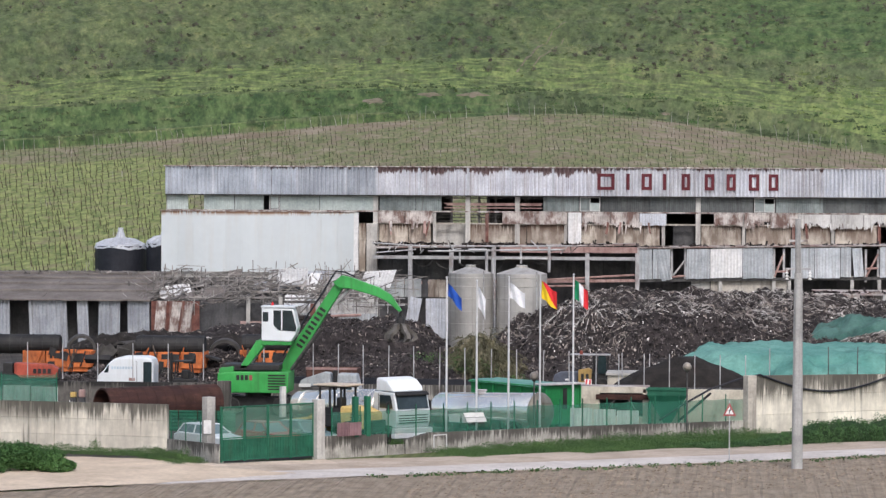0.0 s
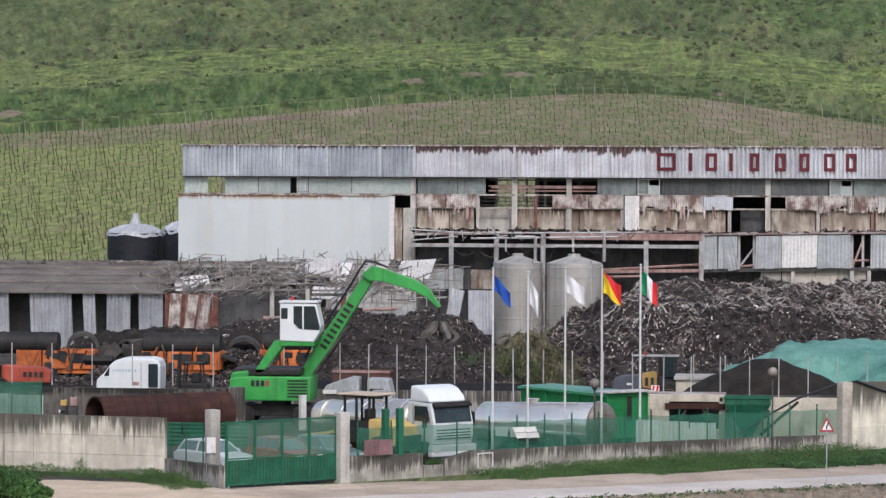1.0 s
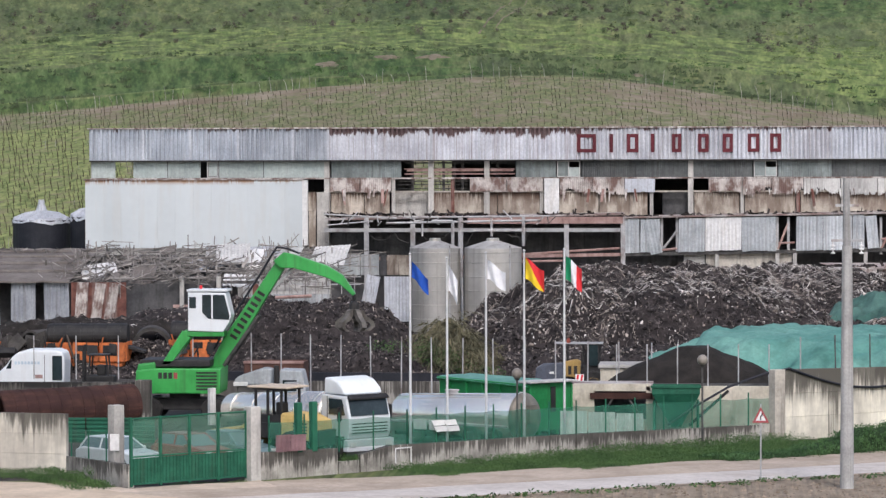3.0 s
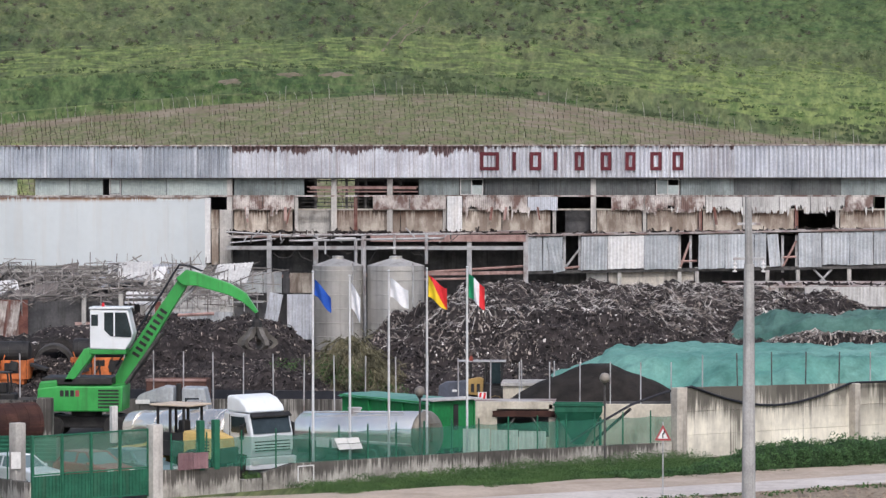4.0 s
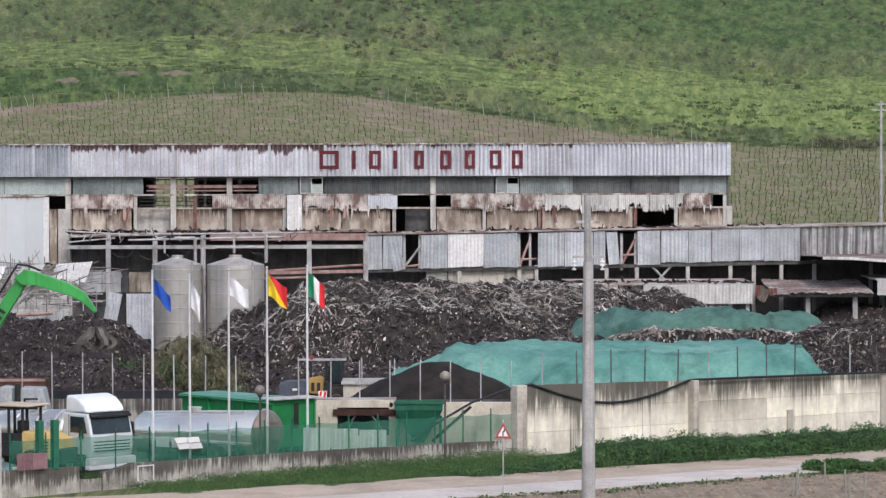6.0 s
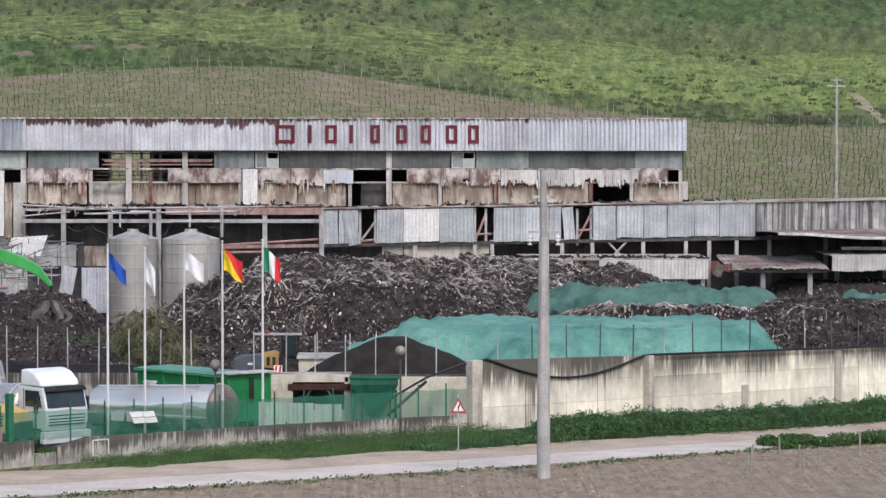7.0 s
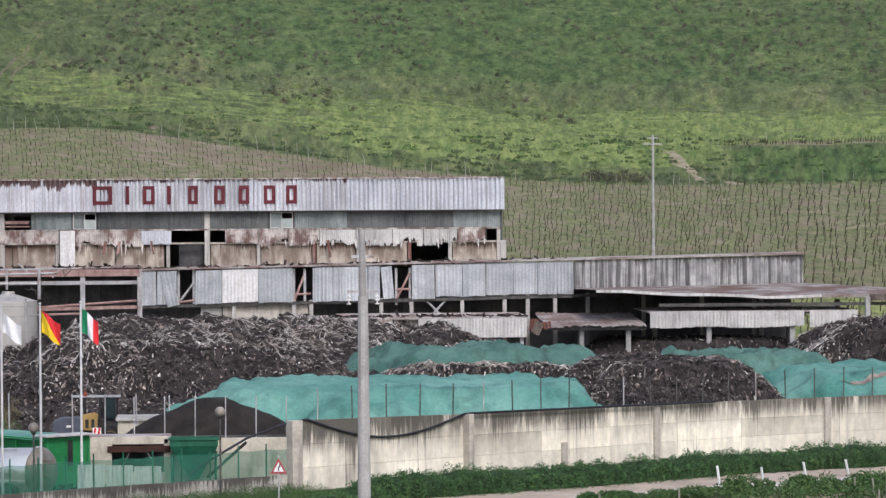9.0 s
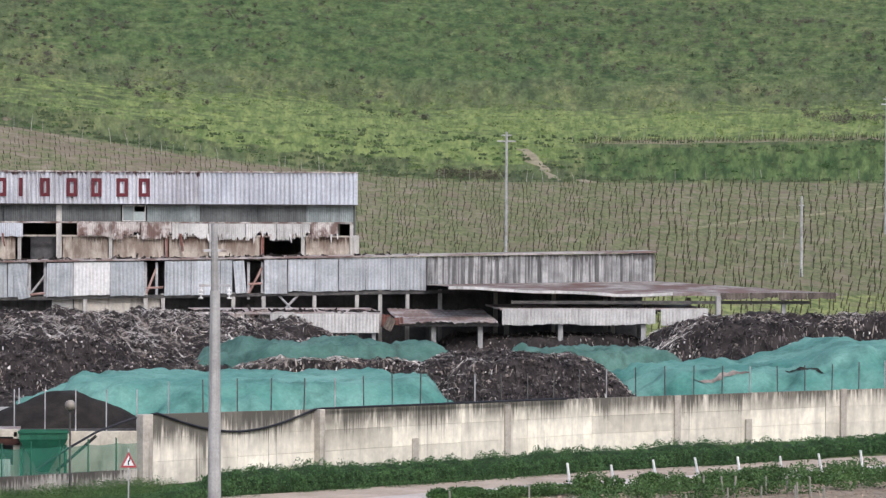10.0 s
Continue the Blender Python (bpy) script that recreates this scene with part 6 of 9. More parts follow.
# cut palm fronds and garden waste
palm = thing("garden_waste", "pile of cut palm fronds and garden greenery", "green waste", -14.6, 189.5, 0)
FROND = material("drying_fronds", (0.065, 0.065, 0.039), (0.176, 0.159, 0.098), 0.7, 0.8, 0.0, 0, vary=0.4, island=True)
rng = random.Random(71)
v, f = [], []
for k in range(420):
    a, rr = rng.uniform(0, 6.28), rng.random() ** 0.5
    x0, y0 = 3.2 * rr * math.cos(a), 4.0 * rr * math.sin(a)
    z0 = max(0.3, (3.3 + 0.5 * math.sin(3 * a)) * (1 - rr ** 1.3) + 0.3)
    out = Vector((math.cos(a) * 0.6 + rng.gauss(0, 0.6), math.sin(a) - 0.4 + rng.gauss(0, 0.4), rng.gauss(-0.5, 0.6))).normalized()
    side = out.cross(Vector((rng.gauss(0, 0.3), rng.gauss(0, 0.3), 1))).normalized()
    L = rng.uniform(0.4, 1.7)
    for b in range(7):
        p = Vector((x0, y0, z0)) + out * L * b / 7 + Vector((0, 0, -0.5 * (b / 7) ** 2))
        for s in (-1, 1):
            tip = p + (side * s * rng.uniform(0.2, 0.7) + out * rng.uniform(0.4, 1.2)).normalized() * rng.uniform(0.25, 0.7) + Vector((rng.gauss(0, 0.08), rng.gauss(0, 0.08), rng.uniform(-0.4, 0.0)))
            i = len(v)
            v += [p, p + out * rng.uniform(0.04, 0.12), tip]
            f.append((i, i + 1, i + 2))
for k in range(900):
    a, rr = rng.uniform(0, 6.28), rng.random() ** 0.6
    p = Vector((3.4 * rr * math.cos(a), 4.0 * rr * math.sin(a), max(0.2, 3.4 * (1 - rr ** 1.3) + 0.2)))
    d = Vector((rng.gauss(0, 0.5), rng.gauss(-0.3, 0.4), rng.gauss(-0.8, 0.4))).normalized() * rng.uniform(0.3, 1.1)
    w = Vector((rng.uniform(0.015, 0.05), 0, 0))
    i = len(v)
    v += [p - w, p + w, p + d * 0.6 + w * 0.8, p + d + Vector((0, 0, -0.1)), p + d * 0.6 - w * 0.8]
    f.append((i, i + 1, i + 2, i + 3, i + 4))
fr = mesh_from("fronds", v, f, FROND, palm, "drying olive-brown palm fronds")
fr["kind"] = "stuff"
spots = [(rng.gauss(0, 2.0), rng.gauss(-1.5, 1.5), rng.uniform(0.4, 2.0), 0.9, 0.9, 0.7, 260) for k in range(16)]
rg = random.Random(3)
gl = leafy("leaves", "", "", [(a, b, c, d, e, g, n) for a, b, c, d, e, g, n in spots], 0.06, LEAF_LIGHT, 72)
gl.parent = palm


# ---- fences ----
GREEN_STEEL = material("green_fence_paint", (0.010, 0.085, 0.05), (0.02, 0.13, 0.075), 2.0, 0.6, 0.0, 0.1, (0.02, 0.06, 0.04), 0.4)
GATE_GREEN = material("worn_gate_paint", (0.010, 0.075, 0.045), (0.020, 0.125, 0.075), 1.2, 0.6, 0.0, 0.1, (0.05, 0.06, 0.04), 0.35, (3.0, 3.0, 0.3))
GREEN_PALE = material("faded_green_sheet", (0.46, 0.53, 0.49), (0.58, 0.65, 0.60), 0.6, 0.7, 0.0, 0.1, (0.12, 0.18, 0.15), 0.4)
FENCE_NET = material("green_fence_netting", (0.02, 0.13, 0.085), (0.05, 0.20, 0.14), 1.0, 0.9, 0.0, 0.0, alpha=0.56, vary=0.0)
FENCE_NET_FAINT = material("thin_green_netting", (0.06, 0.17, 0.12), (0.12, 0.26, 0.19), 1.0, 0.9, 0.0, 0.0, alpha=0.32, vary=0.0)


def net_fence(name, label, points, height, spacing, net, posts=GREEN_STEEL, post_r=0.035, post_over=0.1):
    """Posts along a line of the plan, with one stretch of netting between each pair."""
    root = thing(name, label, "fence")
    for (xa, ya, za), (xb, yb, zb) in zip(points, points[1:]):
        L = math.hypot(xb - xa, yb - ya)
        k = max(1, round(L / spacing))
        for i in range(k + 1):
            f = i / k
            x, y, z = xa + (xb - xa) * f, ya + (yb - ya) * f, za + (zb - za) * f
            bm = bmesh.new()
            rod(bm, (x, y, z - 0.15), (x, y, z + height + post_over), post_r, 6)
            part("post", bm, posts, root)
            if i < k and net:
                g = (i + 1) / k
                x2, y2, zz = xa + (xb - xa) * g, ya + (yb - ya) * g, za + (zb - za) * g
                bm = bmesh.new()
                n = 6
                low = [bm.verts.new((x + (x2 - x) * s / n, y + (y2 - y) * s / n + 0.03 * math.sin(s * 2 + i), z + (zz - z) * s / n)) for s in range(n + 1)]
                up = [bm.verts.new((x + (x2 - x) * s / n, y + (y2 - y) * s / n, z + (zz - z) * s / n + height - 0.06 * math.sin(math.pi * s / n))) for s in range(n + 1)]
                for s in range(n):
                    bm.faces.new((low[s], low[s + 1], up[s + 1], up[s]))
                part("netting", bm, net, root)
    return root


net_fence("mesh_fence", "green fence posts with translucent green netting on the low wall", [(-17.5, 133.9, 1.1), (-12.4, 138.8, 1.0), (-5.7, 145.7, 0.85), (3.0, 152.2, 0.78)], 1.2, 1.62, FENCE_NET, post_over=0.25)
net_fence("mesh_fence", "green netting fence on the low wall beside the gate", [(-25.8, 135.6, 0.75), (-23.7, 131.9, 0.85)], 1.2, 2.2, FENCE_NET_FAINT)
net_fence("mesh_fence", "old green mesh fence in the yard corner", [(-50, 150, 0), (-34.6, 150, 0)], 3.0, 3.1, FENCE_NET)
def ribbed_panel(x0, x1, z0, z1):
    bm = bmesh.new()
    corrugated(bm, x0, x1, z0, z1, 0.0, pitch=0.17, deep=0.03)
    return bm


low_green = thing("sheet_screen", "low dark green ribbed panels standing in the yard", "screen", -28.9, 150.0, 0)
for k in range(4):
    bm = bmesh.new()
    corrugated(bm, 0, 1.12, 0, 1.0, 0, pitch=0.2, deep=0.05)
    bm.transform(pose(1.05 * k + 1.0, 0, 0, 0, -90, 0))
    part("ribbed_panel", bm, GATE_GREEN, low_green)
corner = thing("sheet_screen", "pale grey-green ribbed sheets behind the corner fence", "screen", 0, 150.6, 0)
for k in range(8):
    bm = bmesh.new()
    corrugated(bm, -47.0 + 1.55 * k, -45.52 + 1.55 * k, 0.0, 2.35 - 0.06 * (k % 3), 0.03 * (k % 2), pitch=0.2, deep=0.03)
    part("ribbed_sheet", bm, GREEN_PALE, corner)
# gate leaf: solid green lower panel, netting above
gate = thing("yard_gate", "wide green steel yard gate with solid foot and netting", "gate", -22.35, 129.75, 0.1, math.degrees(math.atan2(133.45 - 129.75, -18.35 + 22.35)))
GL = 5.45
for k in range(4):
    a, b = GL * k / 4, GL * (k + 1) / 4
    part("foot_panel", ribbed_panel(a + 0.04, b - 0.04, 0.08, 1.1), GATE_GREEN, gate, "solid green lower panel")
    part("netting", boxed(a + 0.04, b - 0.04, -0.004, 0.004, 1.15, 2.62), FENCE_NET_FAINT, gate)
for k in range(5):
    a = GL * k / 4
    part("upright", boxed(a - 0.05, a + 0.05, -0.06, 0.06, 0, 2.7, 0.01), GREEN_STEEL, gate)
for z in (0.06, 1.12, 2.62):
    part("rail", boxed(0.06, GL - 0.06, -0.04, 0.04, z, z + 0.06, 0.01), GREEN_STEEL, gate)
for x, y, h in ((-18.1, 133.5, 2.95), (-23.35, 132.15, 3.1)):
    ob = part("gate_post", boxed(-0.24, 0.24, -0.24, 0.24, -0.1, h, 0.03), CONCRETE)
    ob.matrix_basis = pose(x, y, 0, 0, 0, 43)
    tagged(ob, "square weathered concrete gate post", "gate post", "gate posts")
ob = part("notice_board", boxed(-0.19, 0.19, -0.012, 0.012, 1.32, 1.98, 0.004), SHEET_WHITE)
ob.matrix_basis = pose(-23.35, 132.15 - 0.36, 0, 0, 0, -2)
tagged(ob, "blank white plate on the concrete gate post", "notice")
ob = part("gate_post", boxed(-0.13, 0.13, -0.13, 0.13, 1.0, 3.0, 0.02), GREEN_STEEL)
ob.matrix_basis = pose(-16.45, 134.95, 0, 0, 0, 43)
tagged(ob, "thick green steel post on the low wall", "post")
ob = part("gate_post", boxed(-0.13, 0.13, -0.13, 0.13, 1.0, 3.0, 0.02), GREEN_STEEL)
ob.matrix_basis = pose(-15.9, 135.45, 0, 0, 0, 43)
tagged(ob, "thick green steel post on the low wall", "post")

# faded maroon sheets behind the low wall, and a painted outline on it
MAROON = material("faded_maroon_sheet", (0.15, 0.085, 0.095), (0.23, 0.14, 0.15), 1.0, 0.7, 0.0, 0.1, (0.10, 0.06, 0.06), 0.4)
low_screen = thing("sheet_screen", "faded maroon ribbed sheets fixed above the low wall", "screen", -17.2, 133.75, 1.1, 43.9)
for k in range(2):
    bm = bmesh.new()
    corrugated(bm, 0.78 * k, 0.78 * k + 0.74, 0.0, 0.68 - 0.03 * k, 0.02 * k, pitch=0.2, deep=0.02)
    part("ribbed_sheet", bm, MAROON, low_screen)
niche = thing("painted_frame", "white painted rectangular outline on the stained low wall", "wall marking", -12.55, 138.55, 0, 45.0)
for a, b, c, d in ((-0.44, 0.44, 0.84, 0.89), (-0.44, -0.39, 0.25, 0.84), (0.39, 0.44, 0.25, 0.84)):
    part("frame_strip", boxed(a, b, -0.035, -0.006, c, d), SHEET_WHITE, niche)
# bare posts of the inner fence, on a low concrete kerb wall
wall_run("wall_inner", [(-27.0, 172.0, 1.2), (-10, 169.5, 1.4), (-3.0, 164.8, 1.6)], 0.2, LOW_WALL, "low weathered inner wall carrying bare fence posts", 4.0)
wall_run("wall_inner_back", [(-27.0, 181.0, 1.1), (-13.5, 181.0, 1.0)], 0.2, BLACK_PLASTIC, "black retaining wall at the foot of compost", 4.5)
inner = thing("post_row", "row of bare grey fence posts on the inner wall", "fence")
for k in range(16):
    f = k / 15
    bm = bmesh.new()
    rod(bm, (-26.4 + 23.6 * f, 172.1 - 6.6 * f, 0.7), (-26.4 + 23.6 * f + 0.03 * math.sin(k * 3), 172.1 - 6.6 * f, 3.75 - 0.15 * f), 0.035, 6)
    part("post", bm, STEEL, inner)
yard_posts = thing("post_row", "row of bare grey posts around the soil heap", "fence")
for k in range(6):
    bm = bmesh.new()
    rod(bm, (-4.3 + 1.42 * k, 158.6, 1.9), (-4.3 + 1.42 * k, 158.6, 3.95), 0.03, 6)
    part("post", bm, STEEL, yard_posts)

# dark posts and a sagging cable on the high wall
crown = thing("post_row", "thin dark fence posts along the top of the high wall", "fence")
for (xa, ya, ha), (xb, yb, hb) in zip(RIGHT_WALL[:4], RIGHT_WALL[1:]):
    L = math.hypot(xb - xa, yb - ya)
    k = round(L / 1.95)
    for i in range(k):
        f = (i + 0.5) / k
        x, y, z = xa + (xb - xa) * f, ya + (yb - ya) * f + 0.12, ha + (hb - ha) * f
        bm = bmesh.new()
        rod(bm, (x, y, z - 0.1), (x + 0.03 * math.sin(i * 5), y, z + 1.45 + 0.08 * math.sin(i * 7)), 0.032, 6)
        part("post", bm, STEEL_DARK if (i * 7) % 5 else STEEL, crown)
cable = bpy.data.curves.new("cable", "CURVE")
cable.dimensions, cable.bevel_depth, cable.bevel_resolution = "3D", 0.055, 2
sp = cable.splines.new("POLY")
pts = []
for k in range(60):
    f = k / 59
    x = 3.6 + 21 * f
    y = 152.3 + (x - 3.3) * 0.81 if x < 11.4 else 158.7 + (x - 11.4) * 0.803
    top = 3.2 - 0.027 * (x - 3.3) if x < 11.4 else 2.98 - 0.0177 * (x - 11.4)
    sag = 0.95 * math.sin(math.pi * min(1, (x - 3.6) / 7.6)) if x < 11.2 else 0
    pts.append((x, y - 0.18, top - sag + 0.05))
pts = [(-1.8, 151.2, 0.8), (-0.6, 151.6, 1.6), (0.9, 151.9, 2.45), (2.4, 152.0, 3.0)] + pts
sp.points.add(len(pts) - 1)
for p, q in zip(sp.points, pts):
    p.co = (*q, 1)
cable.materials.append(BLACK_PLASTIC)
tagged(new("cable", cable), "thick black hose sagging along the wall top", "hose")
for x, y, h, w in ((3.05, 152.0, 3.22, 0.3), (11.35, 158.5, 3.0, 0.17)):
    ob = part("wall_pier", boxed(-w, w, -0.22, 0.22, -0.1, h, 0.03), WALL_JOINT)
    ob.matrix_basis = pose(x, y, 0, 0, 0, 39)
    tagged(ob, "concrete pier of the perimeter wall", "pier", kind="structure")
for k, (x, y) in enumerate(((16.3, 162.65), (21.3, 166.65), (35.2, 175.42), (31.0, 173.15), (None, None), (41.0, 178.55))):
    if x is None:
        continue
    ob = part("wall_patch", boxed(-0.2, 0.2, -0.03, 0.1, -0.1, 2.70 if k % 2 else 1.3, 0.02), WALL_JOINT)
    ob.matrix_basis = pose(x, y, 0, 0, 0, 39 if x < 26 else 28.6)
    tagged(ob, "darker mortar strip over a wall joint", "wall joint", kind="structure")

# white plates wired askew to the fence, in two rows
for k in range(4):
    i, j = k % 2, k // 2
    bm = bmesh.new()
    profile_bar(bm, [(-0.36, 0.115), (0.30, 0.115), (0.40, -0.115), (-0.22, -0.115)], -0.012, 0.012)
    bmesh.ops.recalc_face_normals(bm, faces=bm.faces[:])
    ob = part("notice_board", bm, SHEET_WHITE)
    ob.matrix_basis = pose(-11.2 + 0.47 * i + 0.10 * j, 139.78 + 0.485 * i + 0.10 * j, 1.80 - 0.26 * j - 0.02 * i, 0, 0, 45.8)
    tagged(ob, "blank white slanting plate wired to the green fence", "notice", "fence plates")

# ---- flagpoles ----
FLAG = {}
for key, c in (("blue", (0.02, 0.09, 0.42)), ("white", (0.75, 0.77, 0.80)), ("yellow", (0.80, 0.58, 0.03)), ("red", (0.68, 0.04, 0.05)), ("green", (0.02, 0.30, 0.14))):
    FLAG[key] = material(key + "_cloth", tuple(q * 0.85 for q in c), c, 3.0, 0.8, 0.0, 0.1, vary=0.0)
FLAG_DEF = (
    (-12.35, 139.85, 8.75, ("blue",), "tattered blue flag", 1.0, 0.66, -0.75),
    (-10.93, 141.3, 8.55, ("white",), "limp white flag", 0.55, 1.05, -1.2),
    (-9.4, 142.9, 8.7, ("white",), "white flag", 1.12, 0.8, -0.5),
    (-7.87, 144.5, 8.75, ("yellow", "red"), "yellow and red flag", 1.15, 0.92, -0.52),
    (-6.22, 146.1, 8.75, ("green", "white", "red"), "green, white and red tricolour", 1.0, 1.0, -0.55),
)
POLE_PAINT = material("pale_pole_paint", (0.50, 0.51, 0.52), (0.62, 0.63, 0.64), 2.0, 0.5, 0.1, 0.05)
for x, y, h, cols, lab, w, tall, droop in FLAG_DEF:
    fp = thing("flagpole", "tall pale flagpole carrying a " + lab, "flagpole", x, y, 0, group="row of flagpoles")
    bm = bmesh.new()
    rod(bm, (0, 0, 0), (0, 0, h), 0.06, 10, 0.04)
    part("pole", bm, POLE_PAINT, fp)
    bm = bmesh.new()
    lathe(bm, [(0.02, h), (0.07, h + 0.05), (0.02, h + 0.1)], 8)
    part("finial", bm, POLE_PAINT, fp)
    bm = bmesh.new()
    lathe(bm, [(0.16, 0), (0.16, 0.1), (0.1, 0.16)], 10)
    part("base", bm, STEEL, fp)
    for c, col in enumerate(cols):
        bm = bmesh.new()
        n, mrow = 8, 6
        a, b = w * c / len(cols), w * (c + 1) / len(cols)
        g = []
        for j in range(mrow + 1):
            row = []
            for i in range(n + 1):
                s = a + (b - a) * i / n
                if len(cols) == 2:
                    s = w * i / n * 1.0
                v = j / mrow
                if len(cols) == 2:
                    # halves split along the diagonal
                    lo, hi = (0.0, 1 - i / n) if c == 0 else (1 - i / n, 1.0)
                    v = lo + (hi - lo) * v
                row.append(bm.verts.new((0.06 + s * 0.7, 0.12 * math.sin(8 * s + 2.5 * v), h - 0.25 - tall * (1 - v) + droop * s + 0.05 * math.sin(6 * s))))
            g.append(row)
        for j in range(mrow):
            for i in range(n):
                bm.faces.new((g[j][i], g[j][i + 1], g[j + 1][i + 1], g[j + 1][i]))
        bmesh.ops.remove_doubles(bm, verts=bm.verts[:], dist=0.0005)
        part("flag", bm, FLAG[col], fp, lab if len(cols) == 1 else col + " field of the flag", smooth=True)

# ---- utility poles ----
pole = thing("utility_pole", "tall tapered concrete power pole with crossarms and insulators", "utility pole", 5.33, 131.6, 0)
bm = bmesh.new()
lathe(bm, [(0.27, -0.2), (0.25, 3), (0.195, 9.4)], 16)
part("shaft", bm, POLE_GREY, pole, "grey concrete shaft")
bm = bmesh.new()
rod(bm, (0, 0, 9.4), (-0.04, 0, 12.0), 0.16, 12, 0.13)
part("top_shaft", bm, POLE_GREY, pole, "paler upper shaft")
for z, w in ((9.55, 0.62), (10.9, 0.45)):
    part("crossarm", boxed(-w, w, -0.06, 0.06, z, z + 0.1, 0.01), STEEL, pole)
for sx in (-0.55, 0.55):
    bm = bmesh.new()
    lathe(bm, [(0.03, 9.55), (0.03, 9.44), (0.09, 9.42), (0.09, 9.38), (0.03, 9.36), (0.03, 9.30), (0.09, 9.28), (0.09, 9.24), (0.03, 9.22), (0.03, 9.15), (0.09, 9.13), (0.09, 9.09), (0.02, 9.07)], 10)
    bm.transform(Matrix.Translation((sx, 0, 0)))
    part("insulator", bm, SHEET_WHITE, pole, "string of glass insulators")
for x, y, h, w in ((42.0, 331, 14.4, 0.9), (71.6, 331, 8.2, 0.25), (92, 380, 16, 0.6)):
    fp = thing("utility_pole", "slim far power pole standing in the vineyard", "utility pole", x, y, land(x, y) - 0.2, group="far poles")
    bm = bmesh.new()
    rod(bm, (0, 0, 0), (0, 0, h), 0.16, 8, 0.11)
    part("shaft", bm, STEEL, fp)
    part("crossarm", boxed(-w, w, -0.06, 0.06, h - 1.0, h - 0.86), STEEL, fp)
    if w > 0.5:
        part("crossarm", boxed(-w * 0.6, w * 0.6, -0.06, 0.06, h - 0.4, h - 0.28), STEEL, fp)

# ---- warning sign ----
rs = thing("road_sign", "triangular red-bordered bend warning sign on a grey post", "road sign", 2.06, 135.05, 0)
bm = bmesh.new()
rod(bm, (0, 0, -0.1), (0, 0, 3.0), 0.03, 8)
part("post", bm, STEEL, rs)


def triangle(s, z, y0, y1):
    bm = bmesh.new()
    profile_bar(bm, [(-s / 2, z), (s / 2, z), (0, z + s * 0.95)], y0, y1)
    return bm


part("border", triangle(0.66, 2.25, -0.06, -0.04), material("faded_sign_red", (0.30, 0.04, 0.05), (0.36, 0.06, 0.07), 3.0, 0.6), rs, "red triangular border")
part("face", triangle(0.42, 2.33, -0.07, -0.063), SHEET_WHITE, rs, "white face")
bm = bmesh.new()
box(bm, -0.03, 0.02, -0.078, -0.073, 2.36, 2.5)
box(bm, -0.03, 0.07, -0.078, -0.073, 2.5, 2.54)
box(bm, 0.02, 0.07, -0.078, -0.073, 2.54, 2.64)
part("symbol", bm, BLACK_PLASTIC, rs, "black bent arrow")

# ---- globe lamps ----
GLOBE = material("milky_dirty_globe", (0.17, 0.155, 0.135), (0.28, 0.255, 0.22), 3.0, 0.35, 0.0, 0.05)
for x, y, zt in ((-0.28, 148.6, 3.86), (-8.2, 144.9, 3.5)):
    lp = thing("yard_lamp", "black lamp post with grimy globe", "lamp", x, y, 0, group="globe lamps")
    bm = bmesh.new()
    rod(bm, (0, 0, 0), (0, 0, zt - 0.15), 0.05, 8, 0.04)
    part("post", bm, STEEL_DARK, lp)
    bm = bmesh.new()
    bmesh.ops.create_uvsphere(bm, u_segments=16, v_segments=10, radius=0.23, matrix=Matrix.Translation((0, 0, zt)))
    part("globe", bm, GLOBE, lp, smooth=True)
    bm = bmesh.new()
    lathe(bm, [(0.05, zt - 0.3), (0.12, zt - 0.22), (0.12, zt - 0.18)], 10)
    part("collar", bm, STEEL_DARK, lp)


# ---- vehicles and machines ----
PAINT_WHITE = material("white_vehicle_paint", (0.66, 0.70, 0.72), (0.74, 0.78, 0.80), 0.5, 0.35, 0.0, 0.02, (0.5, 0.48, 0.44), 0.2, spec=0.5, grain=0.1)
PAINT_GREEN = material("bright_green_paint", (0.028, 0.27, 0.055), (0.045, 0.36, 0.08), 0.8, 0.4, 0.0, 0.03, (0.035, 0.10, 0.03), 0.6, spec=0.5, grain=0.1)
PAINT_YELLOW = material("worn_yellow_paint", (0.45, 0.31, 0.10), (0.58, 0.43, 0.17), 1.0, 0.5, 0.0, 0.05, (0.25, 0.17, 0.07), 0.4)
PAINT_RED_DULL = material("worn_red_paint", (0.30, 0.055, 0.035), (0.42, 0.09, 0.055), 0.9, 0.6, 0.0, 0.05, (0.08, 0.03, 0.025), 0.6)
PAINT_ORANGE = material("worn_orange_paint", (0.42, 0.115, 0.035), (0.66, 0.195, 0.060), 0.9, 0.7, 0.0, 0.1, (0.035, 0.024, 0.02), 0.85, (1.0, 1.0, 0.6))
PAINT_RED = material("dull_red_car_paint", (0.26, 0.05, 0.05), (0.33, 0.08, 0.08), 0.8, 0.3, 0.0, 0.02, spec=0.5, grain=0.1)
PAINT_SILVER = material("silver_blue_car_paint", (0.58, 0.63, 0.65), (0.68, 0.73, 0.75), 0.8, 0.3, 0.1, 0.02, spec=0.5, grain=0.1)
PAINT_SILVER_BLUE = material("faded_blue_print", (0.40, 0.50, 0.58), (0.50, 0.60, 0.66), 0.8, 0.5, 0.0, 0.02, grain=0.1)
PAINT_TEAL = material("teal_car_paint", (0.16, 0.25, 0.26), (0.22, 0.32, 0.33), 0.8, 0.3, 0.3, 0.02, spec=0.5, grain=0.1)
